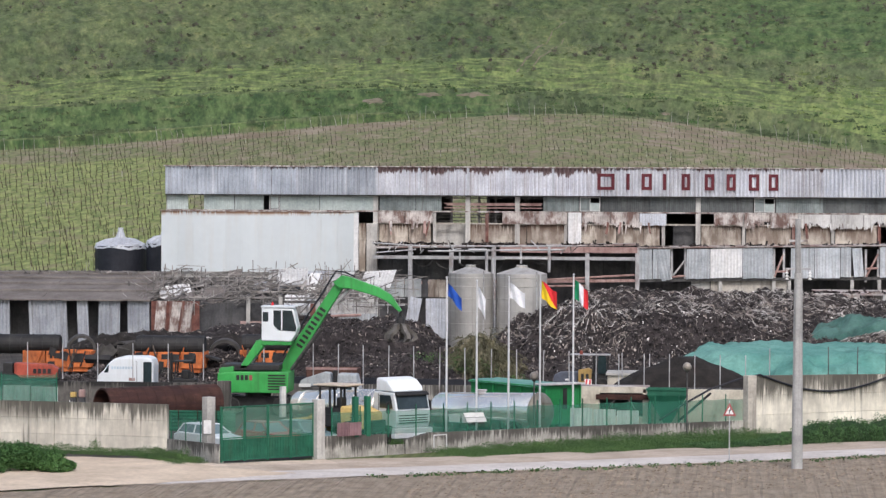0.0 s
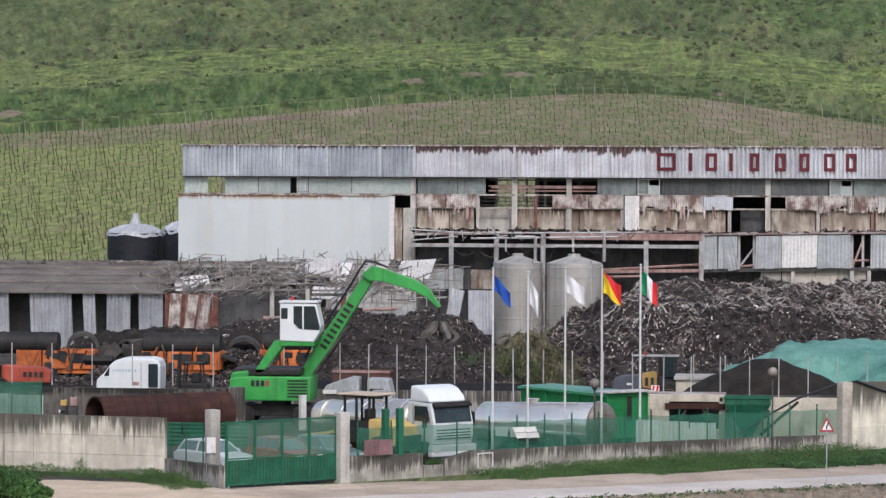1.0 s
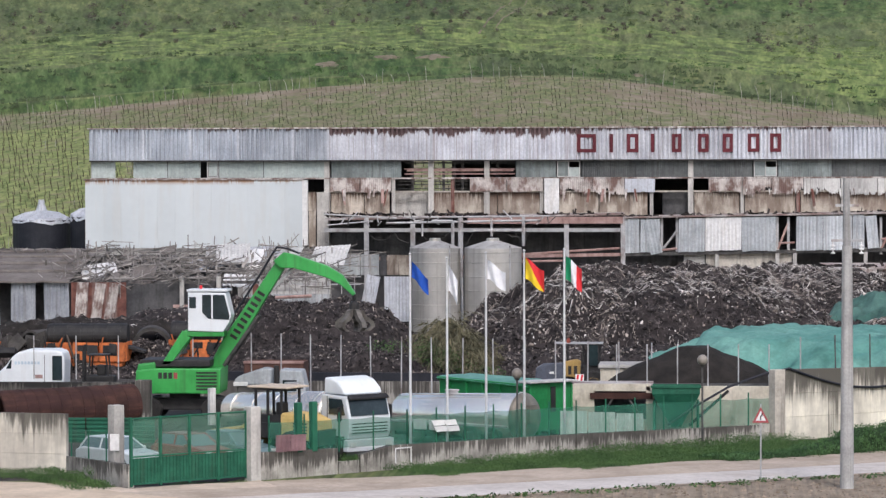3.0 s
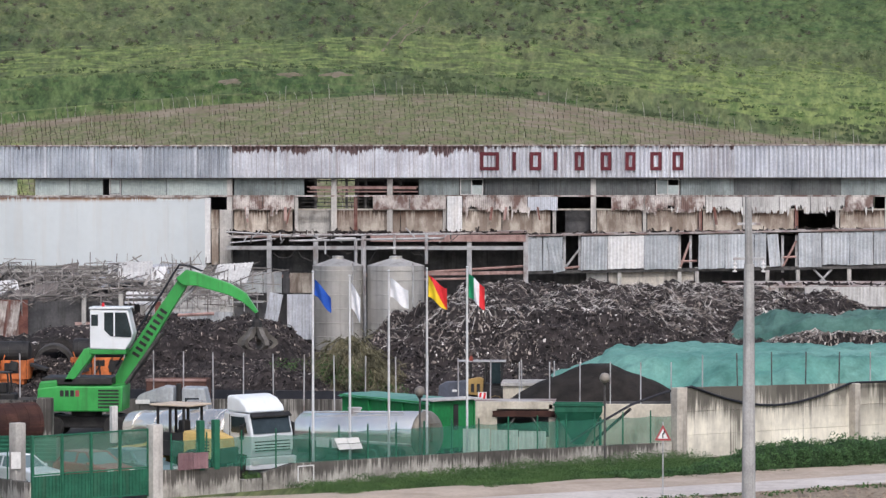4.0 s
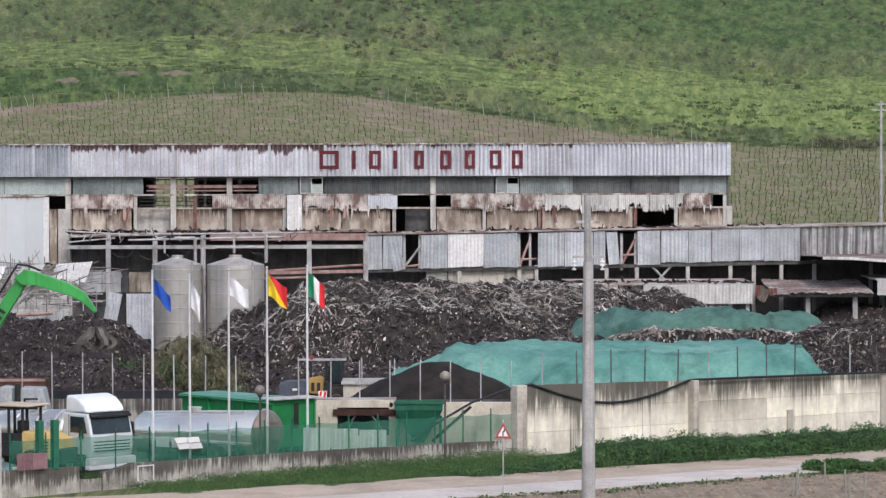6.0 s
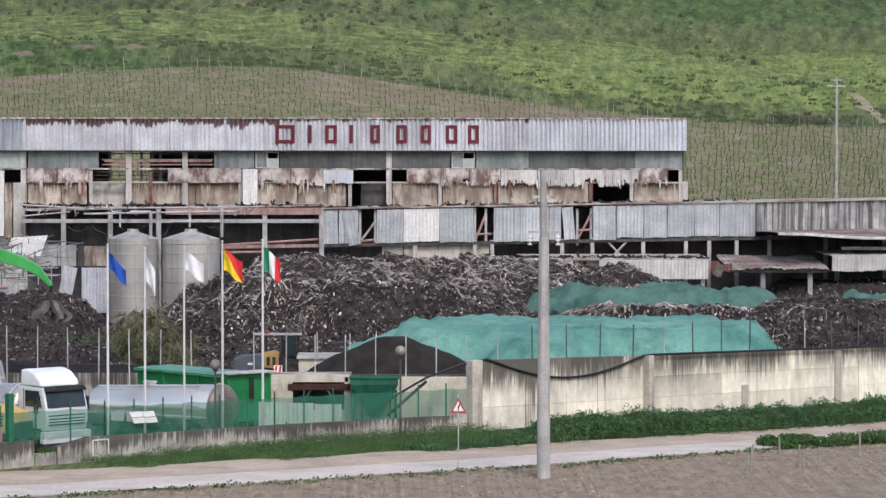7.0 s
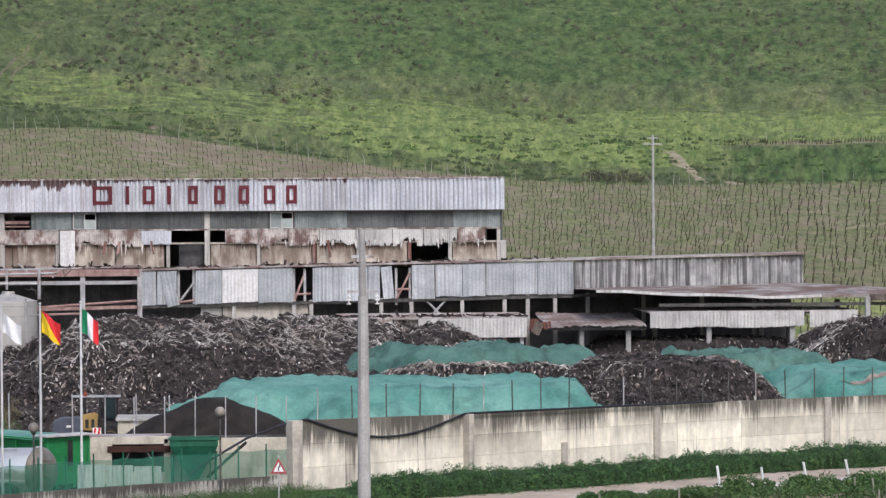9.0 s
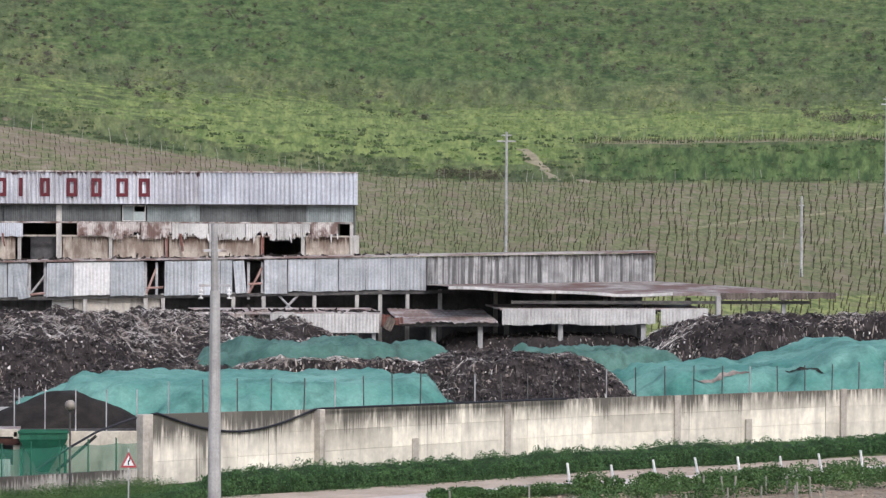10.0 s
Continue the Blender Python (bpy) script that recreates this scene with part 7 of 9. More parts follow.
SKIP_GREEN = material("green_skip_paint", (0.012, 0.17, 0.05), (0.022, 0.235, 0.075), 0.8, 0.5, 0.0, 0.05, (0.03, 0.07, 0.03), 0.4)
STAINLESS = material("polished_tank_steel", (0.93, 0.885, 0.80), (0.98, 0.935, 0.85), 0.6, 0.2, 0.80, 0.02, (0.5, 0.47, 0.43), 0.3, (0.5, 0.5, 0.5), grain=0.08)
TANK_END = material("stained_tank_end", (0.17, 0.155, 0.13), (0.30, 0.275, 0.235), 1.0, 0.5, 0.5, 0.05, (0.07, 0.06, 0.05), 0.8, (1.5, 1.5, 0.5))
DARK_GLASS = material("dark_vehicle_glass", (0.015, 0.025, 0.028), (0.03, 0.045, 0.05), 0.8, 0.08, 0.0, 0.0, vary=0.0, spec=0.6)
CAR_GLASS = material("grey_reflecting_glass", (0.10, 0.15, 0.16), (0.17, 0.23, 0.24), 0.8, 0.1, 0.0, 0.0, vary=0.0, spec=0.6)
RUBBER = material("tyre_rubber", (0.015, 0.015, 0.015), (0.04, 0.038, 0.036), 2.0, 0.9, 0.0, 0.2)
BLACK_METAL = material("black_metal", (0.015, 0.015, 0.016), (0.035, 0.034, 0.033), 1.5, 0.6, 0.0, 0.1)
GRAB_STEEL = material("worn_grab_steel", (0.075, 0.068, 0.06), (0.19, 0.178, 0.162), 1.2, 0.55, 0.3, 0.15, (0.05, 0.038, 0.03), 0.7)
RUST_PIPE = material("rusted_steel_pipe", (0.030, 0.014, 0.011), (0.070, 0.032, 0.024), 1.2, 0.85, 0.0, 0.2, (0.035, 0.016, 0.016), 0.7, (0.3, 3.0, 3.0), heavy=True)
LAMP_GLASS = material("pale_lamp_glass", (0.6, 0.6, 0.58), (0.75, 0.75, 0.73), 3.0, 0.15, 0.0, 0.0)
BEIGE_ROOF = material("beige_cab_roof", (0.46, 0.38, 0.29), (0.56, 0.47, 0.37), 1.0, 0.6, 0.0, 0.05)


def solid(name, outline, y0, y1, mat, parent, label="", bevel=0.0, m=None, seg=2):
    """A side outline (x, z) drawn out across y, with rounded edges."""
    bm = bmesh.new()
    profile_bar(bm, outline, y0, y1)
    bmesh.ops.recalc_face_normals(bm, faces=bm.faces[:])
    if bevel:
        bmesh.ops.bevel(bm, geom=bm.edges[:], offset=bevel, segments=seg, affect="EDGES", profile=0.6, clamp_overlap=True)
    if m:
        bm.transform(m)
    return part(name, bm, mat, parent, label)


def block(name, x0, x1, y0, y1, z0, z1, mat, parent, label="", bevel=0.02, m=None):
    return part(name, boxed(x0, x1, y0, y1, z0, z1, bevel, m), mat, parent, label)


def bar(name, a, b, r, mat, parent, label="", n=8):
    bm = bmesh.new()
    rod(bm, a, b, r, n)
    return part(name, bm, mat, parent, label)


def wheel(parent, x, y, r, w, rim=STEEL, rim_label=""):
    """A wheel whose axle runs along y."""
    bm = bmesh.new()
    lathe(bm, [(r * 0.55, -w / 2), (r * 0.9, -w / 2), (r, -w * 0.36), (r, w * 0.36), (r * 0.9, w / 2), (r * 0.55, w / 2)], 22, "Y")
    bm.transform(Matrix.Translation((x, y, r)))
    wh = part("wheel", bm, RUBBER, parent)
    bm = bmesh.new()
    lathe(bm, [(r * 0.2, -w * 0.40), (r * 0.54, -w * 0.51), (r * 0.54, w * 0.51), (r * 0.2, w * 0.40)], 16, "Y")
    bm.transform(Matrix.Translation((x, y, r)))
    part("rim", bm, rim, wh, rim_label)
    return wh


def narrowed(bm):
    """Narrows a barrel along x towards its rear end and lets it sit lower there."""
    for q in bm.verts:
        f = (6.3 - q.co.x) / 7.75
        q.co.y *= 1 - 0.26 * f
        q.co.z = q.co.z * (1 - 0.26 * f) - 0.26 * f


# tanker lorry with pale cab
lorry = thing("tanker_lorry", "white-cabbed tanker lorry with a polished steel tank", "truck", -20.25, 148.25, 0, -46)
block("chassis", -1.3, 8.3, -0.5, 0.5, 0.62, 0.92, BLACK_METAL, lorry)
cab = solid("cab", [(6.7, 0.95), (8.5, 0.95), (8.62, 1.25), (8.62, 1.85), (8.36, 2.74), (6.7, 2.78)], -1.12, 1.12, PAINT_WHITE, lorry, "pale white cab", 0.07)
solid("roof_spoiler", [(6.75, 2.79), (8.22, 2.79), (8.1, 3.05), (7.7, 3.36), (7.2, 3.5), (6.78, 3.48)], -1.02, 1.02, PAINT_WHITE, lorry, "rounded white roof spoiler", 0.13, seg=3)
solid("bumper", [(8.35, 0.42), (8.66, 0.42), (8.70, 0.92), (8.4, 0.94)], -1.24, 1.24, PAINT_WHITE, lorry, "", 0.04)
solid("windscreen", [(8.60, 1.92), (8.635, 1.92), (8.42, 2.70), (8.385, 2.70)], -1.0, 1.0, DARK_GLASS, cab, "dark windscreen")
solid("sun_visor", [(8.40, 2.64), (8.62, 2.60), (8.62, 2.66), (8.42, 2.80)], -1.04, 1.04, BLACK_METAL, cab, "dark sun visor")
for z in (1.18, 1.30, 1.42, 1.56):
    block("grille_slot", 8.6, 8.64, -0.95, 0.95, z, z + 0.05, BLACK_METAL, cab)
for s in (-1, 1):
    block("headlight", 8.64, 8.72, s * 0.95 - 0.18, s * 0.95 + 0.18, 0.62, 0.82, LAMP_GLASS, lorry, "pale headlight")
    solid("side_window", [(7.25, 1.95), (8.35, 1.95), (8.15, 2.62), (7.25, 2.62)], s * 1.135 - 0.012, s * 1.135 + 0.012, DARK_GLASS, cab, "dark side window")
    block("door_seam", 7.12, 7.15, s * 1.132 - 0.006, s * 1.132 + 0.006, 1.0, 2.7, BLACK_METAL, cab, bevel=0)
    block("mirror", 8.15, 8.38, s * 1.36 - 0.05, s * 1.36 + 0.05, 1.7, 2.3, BLACK_METAL, lorry, "black door mirror", 0.03)
    bar("mirror_arm", (8.25, s * 1.1, 2.38), (8.25, s * 1.36, 2.3), 0.025, BLACK_METAL, lorry)
    for x in (7.7, 1.5, 0.2):
        wheel(lorry, x, s * 1.05, 0.5, 0.34)
    block("mudguard", 7.1, 8.3, s * 1.12 - 0.1, s * 1.12 + 0.1, 0.98, 1.06, BLACK_METAL, lorry)
    block("step", 7.0, 7.5, s * 1.2 - 0.1, s * 1.2 + 0.1, 0.42, 0.8, PAINT_WHITE, lorry)
bm = bmesh.new()
lathe(bm, [(0.3, -1.45), (0.76, -1.4), (0.96, -1.15), (0.96, 5.9), (0.76, 6.2), (0.3, 6.3)], 28, "X")
narrowed(bm)
bm.transform(Matrix.Translation((0, 0, 1.86)))
part("tank", bm, STAINLESS, lorry, "polished steel tank", smooth=True)
for x in (-0.4, 1.2, 2.8, 4.4, 5.7):
    bm = bmesh.new()
    lathe(bm, [(0.962, x - 0.04), (0.985, x - 0.03), (0.985, x + 0.03), (0.962, x + 0.04)], 28, "X", False)
    narrowed(bm)
    bm.transform(Matrix.Translation((0, 0, 1.86)))
    part("tank_band", bm, STAINLESS, lorry)
bm = bmesh.new()
lathe(bm, [(0.32, 2.75), (0.32, 2.96), (0.36, 2.96), (0.36, 3.02)], 16)
bm.transform(Matrix.Translation((3.2, 0, 0)))
part("hatch", bm, STEEL, lorry)
block("end_post", -1.78, -1.58, -0.98, -0.66, 0.9, 2.55, PARAPET, lorry, "pale dented upright at the tank's end")
block("tank_cradle", -0.9, 6.0, -0.6, 0.6, 0.9, 1.1, BLACK_METAL, lorry)

# polished tank trailer
trailer = thing("tank_trailer", "polished cylindrical steel tank trailer with stained end", "tank trailer", -8.0, 148.3, 0, 180 - 35)
bm = bmesh.new()
lathe(bm, [(0.5, -0.12), (0.93, -0.05), (1.06, 0.12), (0.94, 7.0), (0.8, 7.2), (0.4, 7.3)], 36, "X")
bm.transform(Matrix.Translation((0, 0, 1.34)))
for q in bm.verts:
    q.co.z -= 0.026 * q.co.x
part("tank", bm, STAINLESS, trailer, "polished steel barrel", smooth=True)
bm = bmesh.new()
lathe(bm, [(0.001, -0.26), (0.55, -0.22), (0.95, -0.08), (1.075, 0.10), (1.085, 0.16)], 36, "X", False)
bm.transform(Matrix.Translation((0, 0, 1.34)))
part("end_cap", bm, TANK_END, trailer, "stained dished end", smooth=True)
block("valve_box", -0.42, -0.2, -0.25, 0.25, 1.1, 1.9, TANK_END, trailer, "stained valve box")
block("frame", 0.3, 7.2, -0.45, 0.45, 0.25, 0.45, BLACK_METAL, trailer)
block("side_rail", 0.2, 7.0, 0.98, 1.06, 0.9, 1.0, STEEL, trailer)
for k in range(2):
    block("warning_plate", 3.9 + 0.9 * k, 4.65 + 0.9 * k, 1.06, 1.09, 0.62, 1.05, SHEET_WHITE, trailer, "white plate")
for x in (1.2, 2.4, 5.6):
    for s in (-1, 1):
        wheel(trailer, x, s * 0.85, 0.45, 0.3)
bm = bmesh.new()
lathe(bm, [(0.28, 2.1), (0.28, 2.32), (0.33, 2.32), (0.33, 2.38)], 16)
bm.transform(Matrix.Translation((4.2, 0, 0)))
part("hatch", bm, STEEL, trailer)
bar("top_rail", (1.0, 0.5, 2.32), (6.2, 0.5, 2.1), 0.03, STEEL, trailer)

# green hook-lift skip
skip = thing("roll_off_skip", "green steel roll-off skip covered with green net", "skip", -8.16, 153.0, 0, math.degrees(math.atan2(0.77, -0.64)))
block("side_panel", 0, 6.9, -0.06, 0.0, 0.35, 2.38, SKIP_GREEN, skip, "", 0.01)
block("side_panel", 0, 6.9, -2.45, -2.39, 0.35, 2.38, SKIP_GREEN, skip, "", 0.01)
block("end_door", -0.07, 0.0, -2.45, 0.0, 0.35, 2.46, SKIP_GREEN, skip, "green end door", 0.01)
block("end_panel", 6.9, 6.97, -2.45, 0.0, 0.35, 2.38, SKIP_GREEN, skip, "", 0.01)
block("floor_plate", 0, 6.9, -2.39, -0.06, 0.3, 0.42, SKIP_GREEN, skip)
for k in range(5):
    block("rib", 0.75 + 1.32 * k, 0.86 + 1.32 * k, 0.0, 0.1, 0.35, 2.3, SKIP_GREEN, skip, "", 0.01)
block("door_slot", -0.10, -0.07, -1.5, -1.22, 1.15, 2.3, BLACK_METAL, skip, "dark slot in the end door", 0.01)
for y in (-2.4, -0.05):
    block("door_rib", -0.13, -0.07, y - 0.05, y + 0.05, 0.35, 2.4, SKIP_GREEN, skip, "", 0.01)
block("lid", -0.35, 0.75, -2.6, 0.16, 2.5, 2.58, PARAPET, skip, "pale dented lid over the end", 0.02)
block("top_rail", -0.1, 7.0, -0.02, 0.13, 2.3, 2.45, SKIP_GREEN, skip, "", 0.02)
block("placard", 0.12, 0.5, 0.11, 0.13, 1.9, 2.1, SHEET_WHITE, skip, "small white placard", 0)
for x in (0.6, 6.2):
    for y in (-2.0, -0.4):
        bm = bmesh.new()
        lathe(bm, [(0.17, -0.1), (0.17, 0.1)], 12, "Y")
        bm.transform(Matrix.Translation((x, y, 0.17)))
        part("roller", bm, BLACK_METAL, skip)
block("runner", 0.1, 6.8, -1.8, -1.65, 0.12, 0.32, SKIP_GREEN, skip)
block("runner", 0.1, 6.8, -0.8, -0.65, 0.12, 0.32, SKIP_GREEN, skip)
bm = bmesh.new()
g = [[bm.verts.new((-0.12 + 7.2 * i / 16, -2.55 + 2.72 * j / 8, 2.47 + 0.03 * math.sin(math.pi * j / 8) + 0.05 * fbm(i, j, 0.6, 2, 4) - (0.1 if j in (0, 8) else 0))) for i in range(17)] for j in range(9)]
for j in range(8):
    for i in range(16):
        bm.faces.new((g[j][i], g[j][i + 1], g[j + 1][i + 1], g[j + 1][i]))
part("cover_net", bm, NET, skip, "dull green cover net")

# wheel loader by the gate
def loader(x, y, rz, label, paint=PAINT_YELLOW, roof=BEIGE_ROOF):
    L = thing("wheel_loader", label, "wheel loader", x, y, 0, rz, group="wheel loaders")
    for wx in (-1.25, 1.35):
        for s in (-1, 1):
            wheel(L, wx, s * 0.85, 0.66, 0.45, paint, "yellow wheel rim")
    solid("hood", [(-2.3, 0.9), (-0.5, 0.9), (-0.5, 2.05), (-1.5, 2.0), (-2.2, 1.75)], -0.72, 0.72, paint, L, "yellow engine hood", 0.1)
    for k in range(4):
        for s in (-1, 1):
            block("louvre", -1.9, -1.2, s * 0.735 - 0.01, s * 0.735 + 0.01, 1.2 + 0.13 * k, 1.26 + 0.13 * k, BLACK_METAL, L, "", 0)
    block("counterweight", -2.45, -2.2, -0.8, 0.8, 0.7, 1.35, BLACK_METAL, L, "", 0.04)
    block("cab_base", -0.6, 0.85, -0.72, 0.72, 0.95, 1.6, BLACK_METAL, L, "", 0.03)
    for px in (-0.55, 0.15, 0.78):
        for s in (-1, 1):
            block("cab_post", px - 0.05, px + 0.05, s * 0.66 - 0.045, s * 0.66 + 0.045, 1.6, 2.98, BLACK_METAL, L, "black cab pillar", 0.01)
    for s in (-1, 1):
        block("door_panel", -0.5, 0.73, s * 0.68 - 0.02, s * 0.68 + 0.02, 1.6, 1.95, BLACK_METAL, L, "black lower door panel", 0.01)
    block("cab_roof", -0.95, 1.1, -0.85, 0.85, 3.06, 3.14, roof, L, "thin dusty cab roof", 0.03)
    block("roof_rim", -0.7, 0.92, -0.76, 0.76, 2.98, 3.057, BLACK_METAL, L, "black roof rim", 0.02)
    block("seat", -0.3, 0.05, -0.25, 0.25, 1.6, 2.45, BLACK_METAL, L, "black driver's seat", 0.08)
    block("front_frame", 0.8, 2.0, -0.5, 0.5, 0.6, 1.3, paint, L, "", 0.05)
    for s in (-1, 1):
        solid("lift_arm", [(0.9, 1.5), (1.2, 1.75), (2.6, 0.65), (2.4, 0.45)], s * 0.42 - 0.07, s * 0.42 + 0.07, paint, L, "", 0.02)
        bar("cylinder", (1.0, s * 0.3, 1.0), (2.0, s * 0.3, 1.0), 0.06, STEEL, L)
    solid("bucket", [(2.35, 0.15), (3.3, 0.12), (3.32, 0.18), (2.65, 0.3), (2.55, 0.95), (2.75, 1.25), (2.6, 1.25), (2.3, 0.8)], -1.15, 1.15, paint, L, "worn bucket", 0.01)
    bar("exhaust", (-1.3, 0.4, 1.95), (-1.3, 0.4, 2.7), 0.05, BLACK_METAL, L)
    return L


DULL_OCHRE = material("dull_ochre_paint", (0.17, 0.115, 0.05), (0.30, 0.205, 0.09), 1.0, 0.6, 0.0, 0.05, (0.05, 0.04, 0.03), 0.7)
loader(-18.15, 142.5, 180 - 28, "worn yellow wheel loader with dark open cab by the gate")


def farm_tractor(x, y, label):
    T = thing("tractor", label, "tractor", x, y, 0)
    for wx, r in ((-1.75, 0.5), (0.75, 0.75)):
        for sy in (-0.8, 0.8):
            wheel(T, wx, sy, r, 0.4, DULL_OCHRE, "ochre wheel rim")
    solid("bonnet", [(-2.3, 0.95), (-0.75, 0.95), (-0.75, 1.86), (-1.9, 1.8), (-2.25, 1.6)], -0.45, 0.45, TRACTOR_GREY, T, "dark blue-grey bonnet", 0.08)
    block("bonnet_lamp", -1.55, -1.3, -0.48, -0.44, 1.3, 1.42, LAMP_GLASS, T, "bright lamp", 0.02)
    solid("side_cowl", [(-0.72, 1.2), (0.05, 1.1), (0.12, 2.0), (-0.1, 2.1), (-0.72, 1.98)], -0.85, -0.45, OCHRE_COWL, T, "ochre side cowl", 0.06)
    for k in range(2):
        block("cowl_slot", -0.55 + 0.3 * k, -0.38 + 0.3 * k, -0.87, -0.84, 1.3, 1.75, BLACK_METAL, T, "", 0.01)
    block("cab_base", -0.6, 1.1, -0.6, 0.7, 0.9, 1.75, BLACK_METAL, T, "", 0.04)
    for px in (-0.6, 0.2, 1.05):
        for sy in (-0.7, 0.7):
            block("cab_post", px - 0.04, px + 0.04, sy - 0.04, sy + 0.04, 1.7, 2.88, BLACK_METAL, T, "thin cab pillar", 0.01)
    block("side_window", 0.5, 0.99, -0.71, -0.69, 1.76, 2.86, DARK_GLASS, T, "dark green cab window", 0)
    block("seat", 0.3, 0.7, -0.25, 0.25, 1.75, 2.4, BLACK_METAL, T, "", 0.06)
    block("cab_roof", -1.25, 1.25, -0.8, 0.5, 2.88, 2.93, STEEL, T, "thin flat dusty roof", 0.02)
    bm = bmesh.new()
    lathe(bm, [(0.09, 2.93), (0.11, 3.05), (0.06, 3.17), (0.001, 3.2)], 10)
    bm.transform(Matrix.Translation((-0.55, -0.5, 0)))
    part("beacon", bm, PAINT_RED_DULL, T, "small red beacon")


TRACTOR_GREY = material("dark_blue_grey_paint", (0.05, 0.06, 0.08), (0.09, 0.10, 0.13), 1.0, 0.5, 0.0, 0.05, (0.04, 0.04, 0.04), 0.5)
OCHRE_COWL = material("ochre_paint", (0.30, 0.195, 0.065), (0.43, 0.285, 0.10), 1.0, 0.5, 0.0, 0.05, (0.16, 0.11, 0.06), 0.5)
farm_tractor(-6.75, 177.0, "dusty tractor with thin flat roof and ochre cowl")


# cars behind the gate
def car(x, y, rz, paint, label):
    C = thing("car", label, "car", x, y, 0, rz, group="parked cars")
    solid("body", [(-1.95, 0.35), (1.9, 0.3), (2.0, 0.6), (1.85, 0.82), (0.95, 0.95), (-1.5, 1.0), (-1.95, 0.85)], -0.82, 0.82, paint, C, "", 0.1, seg=3)
    bm = bmesh.new()
    lo = [(-1.7, 0.94), (0.95, 0.92)]
    top = [(-1.35, 1.42), (0.2, 1.42)]
    v = [bm.verts.new(p) for p in ((lo[0][0], -0.76, 0.94), (lo[1][0], -0.76, 0.92), (lo[1][0], 0.76, 0.92), (lo[0][0], 0.76, 0.94), (top[0][0], -0.58, 1.42), (top[1][0], -0.58, 1.42), (top[1][0], 0.58, 1.42), (top[0][0], 0.58, 1.42))]
    for f in ((4, 5, 6, 7), (0, 1, 5, 4), (1, 2, 6, 5), (2, 3, 7, 6), (3, 0, 4, 7)):
        bm.faces.new([v[i] for i in f])
    part("greenhouse", bm, CAR_GLASS, C, "pale reflecting windows")
    block("roof", -1.36, 0.22, -0.6, 0.6, 1.40, 1.45, paint, C, "", 0.02)
    for s in (-1, 1):
        for (xa, za), (xb, zb) in (((0.93, 0.93), (0.2, 1.42)), ((-0.35, 0.95), (-0.35, 1.42)), ((-1.68, 0.95), (-1.34, 1.42))):
            bar("pillar", (xa, s * 0.755, za), (xb, s * 0.59, zb), 0.045, paint, C)
        block("headlight", 1.80, 1.97, s * 0.6 - 0.16, s * 0.6 + 0.16, 0.6, 0.76, LAMP_GLASS, C, "pale headlight", 0.03)
        block("mirror", 0.62, 0.76, s * 0.9 - 0.08, s * 0.9 + 0.08, 0.93, 1.05, paint, C, "", 0.02)
        for wx in (-1.25, 1.25):
            wheel(C, wx, s * 0.72, 0.3, 0.2)
    block("bumper", 1.88, 2.06, -0.78, 0.78, 0.3, 0.52, BLACK_METAL, C, "", 0.04)
    C.scale = (0.92, 0.95, 0.94)
    block("number_plate", 2.06, 2.075, -0.26, 0.26, 0.36, 0.47, SHEET_WHITE, C, "plain white plate", 0)
    return C


car(-24.25, 137.7, -38, PAINT_SILVER, "silver-white small hatchback parked behind the gate")
car(-21.44, 139.4, -42, PAINT_RED, "dull red hatchback parked behind the gate")
car(-19.75, 140.5, -42, PAINT_TEAL, "teal hatchback parked behind the gate")

# excavator with raised cab and grab
ex = thing("material_handler", "bright green material handler with raised white cab and grab", "excavator", -25.4, 163.0, 0)
for wx in (-1.5, 1.5):
    for s in (-1, 1):
        wheel(ex, wx, s * 1.05, 0.55, 0.45, BLACK_METAL)
block("undercarriage", -2.0, 2.0, -0.7, 0.7, 0.5, 1.05, BLACK_METAL, ex, "dark undercarriage", 0.05)
for wx in (-2.4, 2.4):
    for s in (-1, 1):
        block("outrigger", wx - 0.25, wx + 0.25, s * 1.3 - 0.12, s * 1.3 + 0.12, 0.25, 0.9, BLACK_METAL, ex, "", 0.03)
bm = bmesh.new()
lathe(bm, [(0.75, 1.05), (0.75, 1.32)], 24)
part("slewing_ring", bm, BLACK_METAL, ex)
house = solid("house", [(-2.2, 1.5), (-1.9, 1.32), (1.9, 1.32), (1.95, 2.55), (-1.3, 2.55), (-2.2, 2.45)], -1.3, 1.3, PAINT_GREEN, ex, "bright green machine house", 0.08)
solid("counterweight", [(-2.3, 1.55), (-1.25, 1.5), (-1.25, 2.85), (-2.1, 2.75)], -1.25, 1.25, PAINT_GREEN, ex, "", 0.1)
block("roof_plate", -2.0, 1.4, -1.15, 1.15, 2.6, 2.95, BLACK_METAL, ex, "dark engine deck", 0.06)
for k in range(6):
    block("louvre", 0.75, 1.75, -1.325, -1.30, 1.5 + 0.16 * k, 1.58 + 0.16 * k, BLACK_METAL, house, "", 0)
for k in range(3):
    block("marking_bar", -1.1 + 0.25 * k, -0.92 + 0.25 * k, -1.32, -1.30, 2.05, 2.35, BLACK_METAL, house, "plain dark marking", 0)
block("marking_bar", -0.35, -0.17, -1.32, -1.30, 2.05, 2.35, PAINT_RED, house, "plain red marking", 0)
